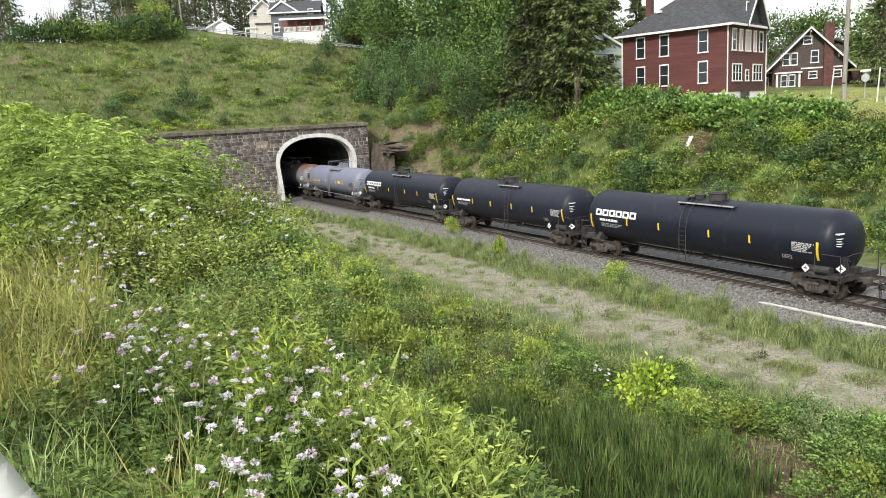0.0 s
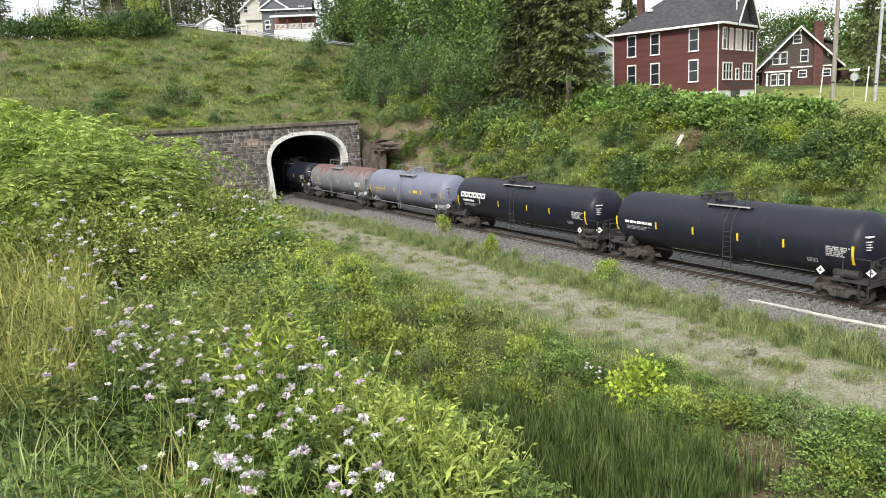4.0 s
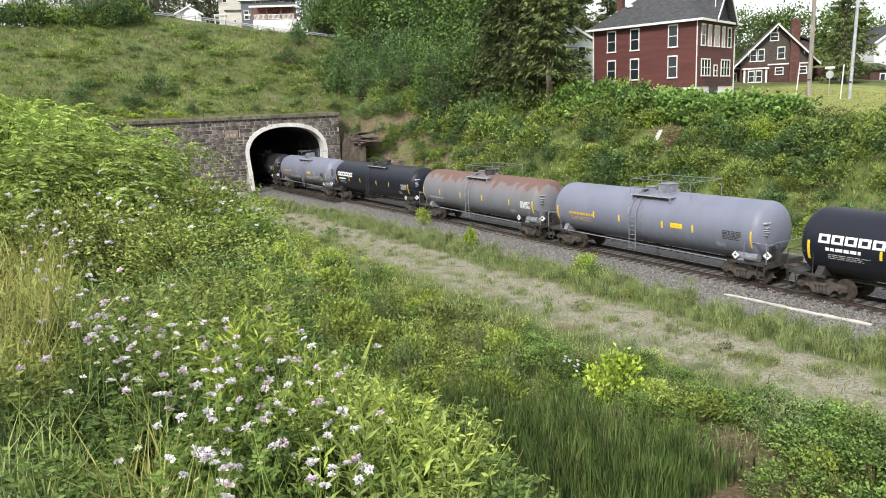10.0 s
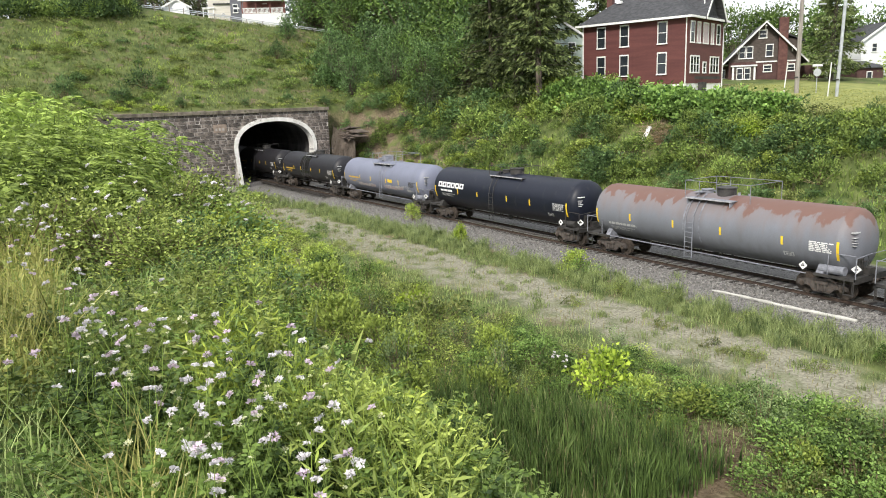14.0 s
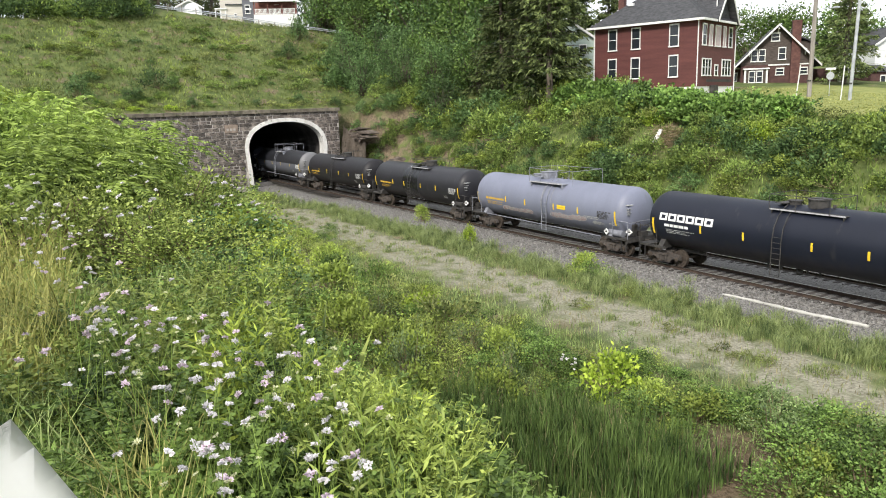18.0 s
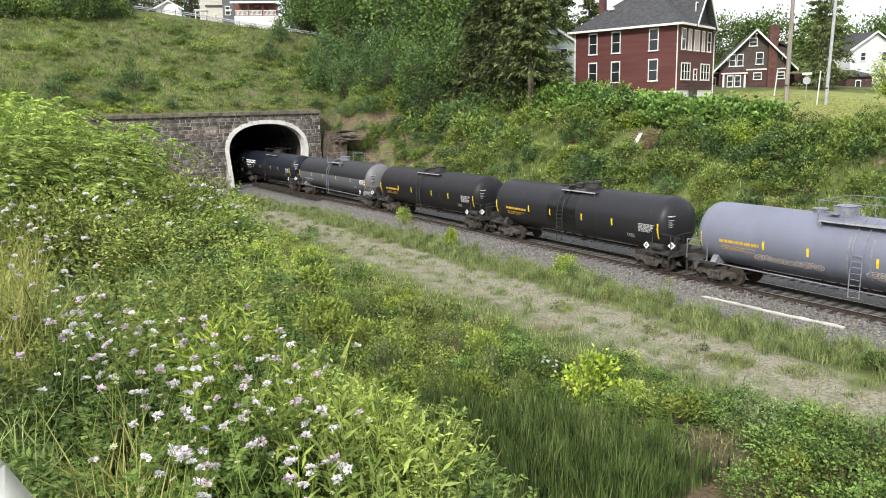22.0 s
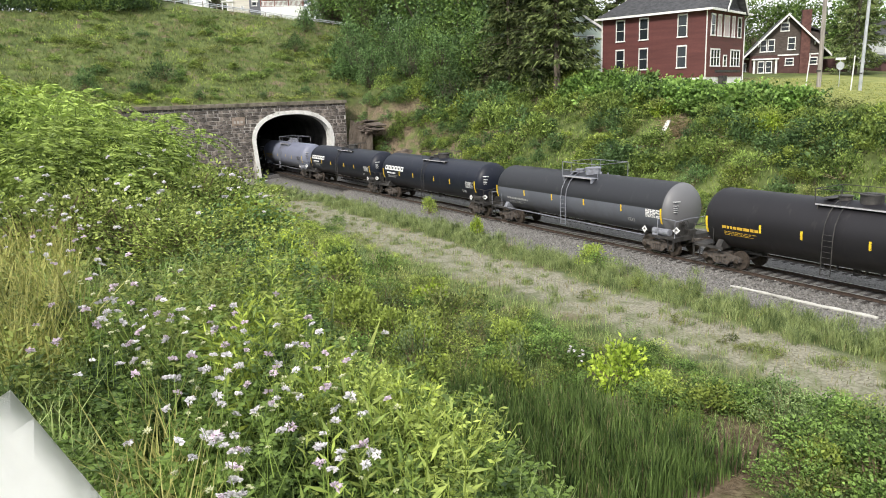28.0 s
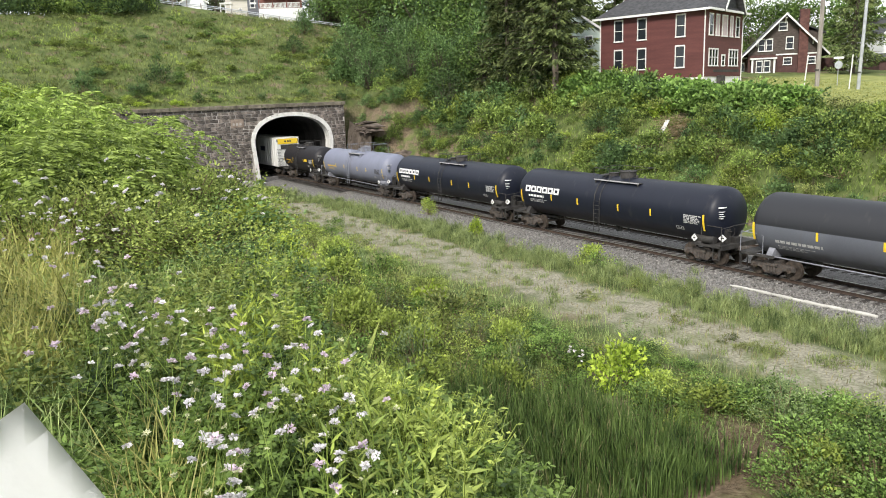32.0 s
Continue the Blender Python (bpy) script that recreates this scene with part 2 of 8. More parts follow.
def tube(pts, r, n=8):
    """A connected tube swept along points."""
    bm = bmesh.new()
    loops = []
    for i, p in enumerate(pts):
        d = (Vector(pts[min(i + 1, len(pts) - 1)]) - Vector(pts[max(i - 1, 0)])).normalized()
        u = d.orthogonal().normalized() if abs(d.z) > 0.9 else d.cross(Vector((0, 0, 1))).normalized()
        w = d.cross(u)
        rr = r[i] if isinstance(r, list) else r
        loops.append([bm.verts.new(Vector(p) + (u * math.cos(2 * math.pi * k / n) + w * math.sin(2 * math.pi * k / n)) * rr) for k in range(n)])
    for a, b in zip(loops, loops[1:]):
        for k in range(n):
            j = (k + 1) % n
            bm.faces.new((a[k], a[j], b[j], b[k]))
    bm.faces.new(loops[0])
    bm.faces.new(loops[-1])
    bmesh.ops.recalc_face_normals(bm, faces=bm.faces[:])
    return bm


def soup(name, verts, size, material, parent=None, label="", smooth=False):
    """One mesh from an array of loose polygons of equal corner count: verts is (n * size, 3)."""
    verts = np.ascontiguousarray(verts, dtype=np.float32).reshape(-1, 3)
    me = bpy.data.meshes.new(name)
    nv = len(verts)
    me.vertices.add(nv)
    me.vertices.foreach_set("co", verts.ravel())
    me.loops.add(nv)
    me.loops.foreach_set("vertex_index", np.arange(nv, dtype=np.int32))
    me.polygons.add(nv // size)
    me.polygons.foreach_set("loop_start", np.arange(0, nv, size, dtype=np.int32))
    me.update(calc_edges=True)
    return link(name, me, material, parent, label)


def sheet(name, X, Y, Z, material, keep=None, smooth=True):
    """A height sheet over grid lines X, Y."""
    nx, ny = len(X), len(Y)
    gx, gy = np.meshgrid(X, Y, indexing="ij")
    co = np.stack([gx, gy, Z], -1).reshape(-1, 3).astype(np.float32)
    i, j = np.meshgrid(np.arange(nx - 1), np.arange(ny - 1), indexing="ij")
    i, j = i.ravel(), j.ravel()
    if keep is not None:
        k = keep((X[i] + X[i + 1]) / 2, (Y[j] + Y[j + 1]) / 2)
        i, j = i[k], j[k]
    q = np.stack([i * ny + j, (i + 1) * ny + j, (i + 1) * ny + j + 1, i * ny + j + 1], -1).astype(np.int32)
    me = bpy.data.meshes.new(name)
    me.vertices.add(len(co))
    me.vertices.foreach_set("co", co.ravel())
    me.loops.add(q.size)
    me.loops.foreach_set("vertex_index", q.ravel())
    me.polygons.add(len(q))
    me.polygons.foreach_set("loop_start", np.arange(0, q.size, 4, dtype=np.int32))
    me.update(calc_edges=True)
    if smooth:
        me.polygons.foreach_set("use_smooth", np.ones(len(q), dtype=bool))
    return link(name, me, material)


# ---- the lie of the land: rail top is z = 0, the track runs along x at y = 31.5 ----
TRACK_Y, TRACK2_Y, PORTAL_X = 31.5, 35.6, -90.0
rng = np.random.default_rng(7)


def smooth(a, b, v):
    t = np.clip((v - a) / (b - a), 0, 1)
    return t * t * (3 - 2 * t)


def wob(x, y, s, seed=0.0):
    """A cheap smooth unevenness, about -1 to 1."""
    return (np.sin(x / s + seed) * np.cos(y / s * 1.3 - seed * 1.7) + 0.5 * np.sin(x / s * 2.3 + 1.3 * y / s + seed * 3) + 0.3 * np.cos(x / s * 4.1 - y / s * 3.7 + seed)) / 1.8


def bank_edge(x):
    return 1.75 + 0.5 * smooth(-5.0, -7.0, x) + 9.0 * smooth(-25, -88, x) + 0.1 * np.sin(x * 0.7) - 0.8 * smooth(-2.2, -0.8, x)


def land(x, y):
    x, y = np.asarray(x, float), np.asarray(y, float)
    e = bank_edge(x)
    top = 7.45 + 1.2 * smooth(-40, -90, x) + 0.10 * wob(x, y, 1.7, 2)
    foot = e + 6.7
    t = np.clip((y - e + 0.3) / 7.0, 0, 1)
    z = top + (-1.15 - top) * (1 - (1 - t) ** 1.7) * smooth(0, 0.12, t)
    z = z + 0.45 * smooth(foot + 2.5, 18.5, y) + 0.12 * smooth(26, 27.5, y) + 0.40 * smooth(27.6, 29.9, y)
    z = z - 0.35 * smooth(37.6, 39.2, y)
    z = z + 0.07 * wob(x, y, 2.6, 1) * smooth(foot, foot + 2, y) * (1 - smooth(26, 27.5, y)) + 0.12 * wob(x, y, 1.1, 5) * smooth(e - 1, e + 2, y) * (1 - smooth(foot, foot + 2, y))
    # the far side of the cut and the plateau on it
    plateau = 7.3 + 0.085 * np.clip(-44 - x, -5, 46) + 0.04 * np.clip(y - 54, 0, 45)
    start = 40.6 + 2.2 * smooth(-60, -25, x)
    by_portal = smooth(-76, -88, x)
    rise = smooth(start - 1.5 - 1.0 * by_portal, start + 14.5 - 9.5 * by_portal, y)
    z = z + (plateau + 0.53) * rise + 0.35 * wob(x, y, 3.1, 3) * smooth(start, start + 4, y) * (1 - smooth(start + 10, start + 14, y))
    # the hill over the tunnel
    h = np.clip(-92.0 - x, 0, None)
    crest = np.interp(y, (0, 12, 19, 23, 29, 36, 41, 46, 52, 60, 90), (29, 29, 30.5, 35.5, 34, 31.2, 29.2, 28.0, 25.4, 24, 20))
    hill = 8.7 + 0.468 * np.minimum(h, crest) + 0.06 * np.clip(h - crest, 0, 120) + 0.35 * wob(x, y, 4.3, 4) * smooth(2, 8, h) * (1 - smooth(22, 27, h))
    back = smooth(-91.2, -92.0, x)
    z = z * (1 - back) + np.maximum(hill, z) * back
    far = np.hypot(x + 40, y - 20)
    return z * (1 - 0.6 * smooth(350, 900, far)) + 24 * smooth(250, 520, y) * (1 - smooth(-40, 150, x)) 


def lines(spans):
    out = []
    for a, b, s in spans:
        out.append(np.arange(a, b, s))
    return np.concatenate(out + [np.array([spans[-1][1]])])


M_GROUND = bpy.data.materials.new("grassy_ground")


def ground_material(m):
    """Grass, worn gravel track, ballast and bare earth, by where they lie."""
    m.use_nodes = True
    n, l = m.node_tree.nodes, m.node_tree.links
    bs = n["Principled BSDF"]
    bs.inputs["Roughness"].default_value = 0.95
    bs.inputs["Specular IOR Level"].default_value = 0.2
    tc, sep = n.new("ShaderNodeTexCoord"), n.new("ShaderNodeSeparateXYZ")
    l.new(tc.outputs["Object"], sep.inputs[0])

    def noise_of(scale, detail=5.0):
        k = n.new("ShaderNodeTexNoise")
        k.inputs["Scale"].default_value, k.inputs["Detail"].default_value = scale, detail
        l.new(tc.outputs["Object"], k.inputs["Vector"])
        return k.outputs["Fac"]

    def calc(op, a, b=0.0):
        k = n.new("ShaderNodeMath")
        k.operation = op
        for s, v in ((0, a), (1, b)):
            if isinstance(v, (int, float)):
                k.inputs[s].default_value = v
            else:
                l.new(v, k.inputs[s])
        return k.outputs[0]

    def ramp(v, p0, p1, c0=(0, 0, 0), c1=(1, 1, 1)):
        k = n.new("ShaderNodeValToRGB")
        k.color_ramp.elements[0].position, k.color_ramp.elements[1].position = p0, p1
        k.color_ramp.elements[0].color, k.color_ramp.elements[1].color = rgb(c0), rgb(c1)
        l.new(v, k.inputs["Fac"])
        return k.outputs["Color"]

    def blend(f, a, b):
        k = n.new("ShaderNodeMix")
        k.data_type = "RGBA"
        for s, v in (("Factor", f), ("A", a), ("B", b)):
            l.new(v, k.inputs[s])
        return k.outputs["Result"]

    def band(v, a, b, soft):
        return calc("MULTIPLY", ramp(calc("MULTIPLY", calc("SUBTRACT", v, a - soft), 1 / (2 * soft)), 0, 1), ramp(calc("MULTIPLY", calc("SUBTRACT", b + soft, v), 1 / (2 * soft)), 0, 1))

    y = calc("ADD", sep.outputs["Y"], calc("MULTIPLY", calc("SUBTRACT", noise_of(0.35), 0.5), 3.2))
    grass = ramp(noise_of(0.8), 0.3, 0.7, (0.05, 0.075, 0.022), (0.15, 0.18, 0.06))
    earth = ramp(noise_of(5.0), 0.35, 0.65, (0.10, 0.075, 0.05), (0.24, 0.19, 0.13))
    grass = blend(ramp(noise_of(0.55, 6), 0.56, 0.68), grass, earth)
    gravel = ramp(noise_of(9.0, 8), 0.3, 0.7, (0.14, 0.135, 0.095), (0.36, 0.34, 0.265))
    stone = ramp(noise_of(14.0, 8), 0.32, 0.68, (0.06, 0.058, 0.055), (0.27, 0.262, 0.25))
    low = band(sep.outputs["Z"], -3.0, 0.2, 0.2)
    wear = calc("MULTIPLY", low, calc("MULTIPLY", calc("ADD", band(y, 20.7, 24.9, 0.7), band(y, 23.4, 24.8, 0.8)), ramp(noise_of(1.1, 8), 0.22, 0.60)))
    col = blend(wear, grass, gravel)
    yb = calc("ADD", sep.outputs["Y"], calc("MULTIPLY", calc("SUBTRACT", noise_of(1.2), 0.5), 1.6))
    col = blend(calc("MULTIPLY", band(yb, 27.6, 40.2, 0.35), low), col, stone)
    rocky = calc("MULTIPLY", band(calc("ADD", sep.outputs["X"], calc("MULTIPLY", noise_of(0.4), 6.0)), -89, -60, 3.0), band(sep.outputs["Z"], 0.3, 9, 1.0))
    cliff = calc("MULTIPLY", band(sep.outputs["X"], -90.5, -74, 3.0), calc("MULTIPLY", band(sep.outputs["Y"], 40, 50, 1.5), band(sep.outputs["Z"], 0.1, 8.0, 0.8)))
    col = blend(calc("MULTIPLY", rocky, ramp(noise_of(0.45, 7), 0.42, 0.58)), col, earth)
    col = blend(calc("MULTIPLY", cliff, ramp(noise_of(0.6, 6), 0.40, 0.54)), col, earth)
    lawn = calc("MULTIPLY", band(sep.outputs["X"], -57, -16, 1.5), calc("MULTIPLY", band(y, 57.5, 92, 1.2), band(sep.outputs["Z"], 5, 14, 0.5)))
    col = blend(lawn, col, ramp(noise_of(0.9, 7), 0.3, 0.7, (0.17, 0.20, 0.06), (0.30, 0.31, 0.11)))
    bare = calc("MULTIPLY", band(calc("ADD", sep.outputs["X"], calc("MULTIPLY", noise_of(1.0), 1.2)), -13.6, -9.6, 0.6), band(y, 12.6, 17.6, 0.8))
    col = blend(bare, col, earth)
    l.new(col, bs.inputs["Base Color"])
    bp = n.new("ShaderNodeBump")
    bp.inputs["Strength"].default_value, bp.inputs["Distance"].default_value = 0.8, 0.05
    l.new(noise_of(16.0, 8), bp.inputs["Height"])
    l.new(bp.outputs["Normal"], bs.inputs["Normal"])


ground_material(M_GROUND)
GX = lines([(-1400, -400, 100), (-400, -170, 10), (-170, -93, 1.0), (-93, -90.6, 0.3), (-90.6, 12, 0.45), (12, 60, 4), (60, 1000, 94)])
GY = lines([(-1200, -200, 100), (-200, -20, 12), (-20, -4, 2), (-4, 62, 0.42), (62, 120, 2), (120, 400, 14), (400, 2000, 100)])
gxx, gyy = np.meshgrid(GX, GY, indexing="ij")
tagged(sheet("ground", GX, GY, land(gxx, gyy), M_GROUND, keep=lambda x, y: ~((x > -92.7) & (x < -90.4) & (y > 27.1) & (y < 37.8))), "grassy railway cutting with banks, a gravel track and ballast", "ground", kind="structure")


# ---- track ----
def track(y, x0, x1, tie_x0, tie_x1, label):
    t = empty("railway_track", pose(0, y, 0))
    for s in (-1, 1):
        o = [(-0.066, -0.15), (0.066, -0.15), (0.066, -0.135), (0.012, -0.115), (0.012, -0.045), (0.035, -0.035), (0.035, -0.004), (-0.035, -0.004), (-0.035, -0.035), (-0.012, -0.045), (-0.012, -0.115), (-0.066, -0.135)]
        r = part("rail", prism(bmesh.new(), [(p[0] + s * 0.753, p[1]) for p in o], x0, x1, axis="x"), M_RAIL, t, "rusty-sided steel rail")
        part("running_face", boxes((x0, x1, s * 0.753 - 0.03, s * 0.753 + 0.03, -0.005, 0.0)), M_RAIL_TOP, r, "polished rail head")
    tie = bpy.data.meshes.new("crosstie")
    bm = boxes((-0.115, 0.115, -1.3, 1.3, -0.33, -0.152), bevel=0.015)
    for s in (-1, 1):
        box(bm, -0.09, 0.09, s * 0.753 - 0.17, s * 0.753 + 0.17, -0.152, -0.138)
    bm.to_mesh(tie)
    bm.free()
    x = tie_x0
    while x < tie_x1:
        k = link("crosstie", tie, M_TIE, t)
        k.matrix_basis = pose(x + random.uniform(-0.03, 0.03), random.uniform(-0.05, 0.05), random.uniform(-0.02, 0.005), 0, 0, random.uniform(-1, 1))
        x += 0.545
    tagged(t, label, "railway track", kind="structure")


track(TRACK_Y, -230, 40, -97, 4, "railway track with dark weathered wooden crossties and worn rails")
track(TRACK2_Y, -230, 40, -80, 4, "second railway track on grey ballast behind the train")


def scatter_stones():
    n = 17000
    x = -80 + 76 * rng.random(n) ** 0.55
    y = np.where(rng.random(n) < 0.8, rng.normal(29.2, 0.9, n), rng.uniform(27, 37.5, n))
    y = np.where((np.abs(y - TRACK_Y) < 0.9) | (np.abs(y - TRACK2_Y) < 0.9), 28.8 + rng.random(n), y)
    s = rng.uniform(0.03, 0.085, n)
    c = np.stack([x, y, land(x, y) + 0.2 * s], -1)
    d = rng.normal(size=(n, 4, 3))
    d /= np.linalg.norm(d, axis=-1, keepdims=True)
    v = c[:, None] + d * s[:, None, None]
    tri = v[:, [0, 1, 2, 0, 3, 1, 1, 3, 2, 2, 3, 0]]
    tagged(soup("ballast_stones", tri.reshape(-1, 3), 3, M_PEBBLE), "loose grey crushed stones lying on the ballast", "gravel", kind="stuff")


scatter_stones()

# ---- tunnel portal ----
ARCH_Y = 32.45


def arch(hw, top, base_in=0.35, n=28):
    """Outline of a flattened horseshoe arch in y, z from one foot to the other."""
    pts = [(ARCH_Y - hw + base_in, -0.6), (ARCH_Y - hw + base_in * 0.6, 1.4)]
    spring = 3.9
    for i in range(n + 1):
        a = math.pi * (1 - i / n)
        c, s = math.cos(a), math.sin(a)
        pts.append((ARCH_Y + hw * math.copysign(abs(c) ** 0.86, c), spring + (top - spring) * abs(s) ** 0.86))
    return pts + [(ARCH_Y + hw - base_in * 0.6, 1.4), (ARCH_Y + hw - base_in, -0.6)]


def ring(bm, inner, outer, x0, x1):
    a, b = [[(x, p[0], p[1]) for p in o] for o, x in ((inner, x1), (outer, x1))]
    c, d = [[(x0, p[0], p[1]) for p in o] for o in (inner, outer)]
    va, vb, vc, vd = [[bm.verts.new(p) for p in k] for k in (a, b, c, d)]
    for i in range(len(va) - 1):
        for q in ((va[i], va[i + 1], vb[i + 1], vb[i]), (vc[i + 1], vc[i], vd[i], vd[i + 1]), (va[i + 1], va[i], vc[i], vc[i + 1]), (vb[i], vb[i + 1], vd[i + 1], vd[i])):
            bm.faces.new(q)
    bmesh.ops.recalc_face_normals(bm, faces=bm.faces[:])
    return bm


IN, OUT = arch(4.95, 7.25), arch(5.42, 7.72)
WALL_Y0, WALL_Y1, WALL_TOP = 7.0, 39.7, 8.35
portal = empty("wall_tunnel_portal")
# masonry core, open at the arch
core = bmesh.new()
half = len(OUT) // 2
prism(core, [(WALL_Y0, -1.2), (WALL_Y0, WALL_TOP)] + [(p[0], WALL_TOP) for p in (OUT[half],)] + [OUT[i] for i in range(half, -1, -1)] + [(OUT[0][0], -1.2)], PORTAL_X - 1.3, PORTAL_X - 0.018, axis="x")
prism(core, [(WALL_Y1, -1.2), (WALL_Y1, WALL_TOP), (OUT[half][0], WALL_TOP)] + OUT[half:] + [(OUT[-1][0], -1.2)], PORTAL_X - 1.3, PORTAL_X - 0.018, axis="x")
part("masonry_core", core, M_MORTAR, portal, "pale mortar between the stones")
part("arch_ring", ring(bmesh.new(), IN, OUT, PORTAL_X - 1.35, PORTAL_X + 0.16), M_WHITE_ARCH, portal, "white-painted concrete arch with dark stains")
part("tunnel_lining", ring(bmesh.new(), arch(4.92, 7.2), arch(5.3, 7.6), -240, PORTAL_X - 1.36), M_LINING, portal, "sooty dark tunnel lining")
part("tunnel_floor", boxes((-240, PORTAL_X - 0.5, 27.7, 37.4, -0.8, -0.24)), M_BALLAST, portal)
part("backfill", prism(bmesh.new(), [(-94.5, 7.95), (PORTAL_X - 1.0, 7.95), (PORTAL_X - 1.0, 8.62), (-92.3, 8.85), (-94.5, 9.85)], 26.3, 38.7), M_GROUND, portal, "grassy earth over the tunnel crown")
part("tunnel_end", boxes((-241, -240, 26, 40, -1, 9)), M_LINING, portal)


def inside_arch(y, z, pad):
    hw, top = 5.42 + pad, 7.72 + pad
    if abs(y - ARCH_Y) >= hw:
        return False
    if z < 3.9:
        return True
    return ((abs(y - ARCH_Y) / hw) ** 2.33 + ((z - 3.9) / (top - 3.9)) ** 2.33) < 1


def masonry():
    shared = {}
    near, rest = [], []
    z = -0.4
    row = 0
    while z < WALL_TOP - 0.05:
        h = random.choice((0.27, 0.34, 0.4, 0.47))
        h = min(h, WALL_TOP - z)
        y = WALL_Y0 - random.uniform(0, 0.6)
        while y < WALL_Y1:
            w = random.choice((0.45, 0.7, 0.95, 1.25, 1.6))
            a, b = max(y, WALL_Y0) + 0.026, min(y + w, WALL_Y1) - 0.026
            y += w
            if b - a < 0.2:
                continue
            for _ in range(8):
                if inside_arch(a, z + h * 0.5, 0.0) and not inside_arch(b, z + h * 0.5, 0.0):
                    a += 0.08
                elif inside_arch(b, z + h * 0.5, 0.0) and not inside_arch(a, z + h * 0.5, 0.0):
                    b -= 0.08
            if b - a < 0.15 or inside_arch((a + b) / 2, z + h / 2, 0.0):
                continue
            (near if a > 14.8 and z > 0.4 else rest).append((a, b, z + 0.026, z + h - 0.026))
        z += h
        row += 1
    near.sort(key=lambda s: -s[0])
    near, rest = near[:300], rest + near[300:]
    for a, b, z0, z1 in near:
        key = (round(b - a, 1), round(z1 - z0, 2))
        if key not in shared:
            me = bpy.data.meshes.new("stone_block")
            bm = boxes((-0.3, 0.0, -key[0] / 2 + 0.008, key[0] / 2 - 0.008, -key[1] / 2, key[1] / 2), bevel=0.018)
            bm.to_mesh(me)
            bm.free()
            shared[key] = me
        o = link("stone_block", shared[key], M_STONE, portal)
        o.matrix_basis = pose(PORTAL_X + random.uniform(-0.004, 0.05), (a + b) / 2, (z0 + z1) / 2, 0, random.uniform(-1, 1), random.uniform(-1, 1))
    bm = bmesh.new()
    for a, b, z0, z1 in rest:
        box(bm, PORTAL_X - 0.3, PORTAL_X + random.uniform(-0.01, 0.03), a, b, z0, z1)
    tagged(part("far_stone_blocks", bm, M_STONE, portal), kind="stuff")
    y = WALL_Y0
    while y < WALL_Y1:
        w = random.uniform(1.3, 1.9)
        part("coping_stone", boxes((PORTAL_X - 1.1, PORTAL_X + 0.24 + random.uniform(-0.02, 0.02), y + 0.012, min(y + w, WALL_Y1 + 0.2) - 0.012, WALL_TOP, WALL_TOP + 0.44 + random.uniform(-0.02, 0.03)), bevel=0.03), M_COPING, portal)
        y += w
    plaque = part("plaque", boxes((PORTAL_X, PORTAL_X + 0.07, 24.75, 26.35, 6.15, 7.15), bevel=0.03), M_PLAQUE, portal, "carved stone date plaque, worn")
    for i in range(3):
        part("carved_bar", boxes((PORTAL_X + 0.07, PORTAL_X + 0.085, 24.95 + i * 0.42, 25.2 + i * 0.42, 6.4, 6.7)), M_MORTAR, plaque)


def rock_outcrop(x, y, z, sx, sy, sz, seed, label):
    """Layered, cracked brown rock standing out of the cut's side."""
    bm = bmesh.new()
    bmesh.ops.create_icosphere(bm, subdivisions=4, radius=1.0)
    for v in bm.verts:
        p = v.co.copy()
        k = 1 + 0.35 * noise.noise(p * 1.7 + Vector((seed, 0, 0))) + 0.16 * noise.noise(p * 5.0 + Vector((0, seed, 0)))
        ledge = 1 + 0.10 * math.copysign(1, math.sin(p.z * 9 + seed + 2 * noise.noise(p)))
        v.co = Vector((max(-0.75, min(0.75, p.x)) * sx * k * ledge, max(-0.8, min(0.8, p.y)) * sy * k * ledge, p.z * sz * k))
    o = part("rock_outcrop", bm, M_ROCK)
    o.matrix_basis = pose(x, y, z, 0, 0, 20 * seed)
    tagged(o, label, "rock")


M_ROCK = surf("brown_shale", (0.06, 0.048, 0.04), (0.20, 0.16, 0.13), 0.9, 0.95, bump=0.9, bscale=9, stretch=(1, 1, 3), c=(0.05, 0.042, 0.036), cpos=0.6)


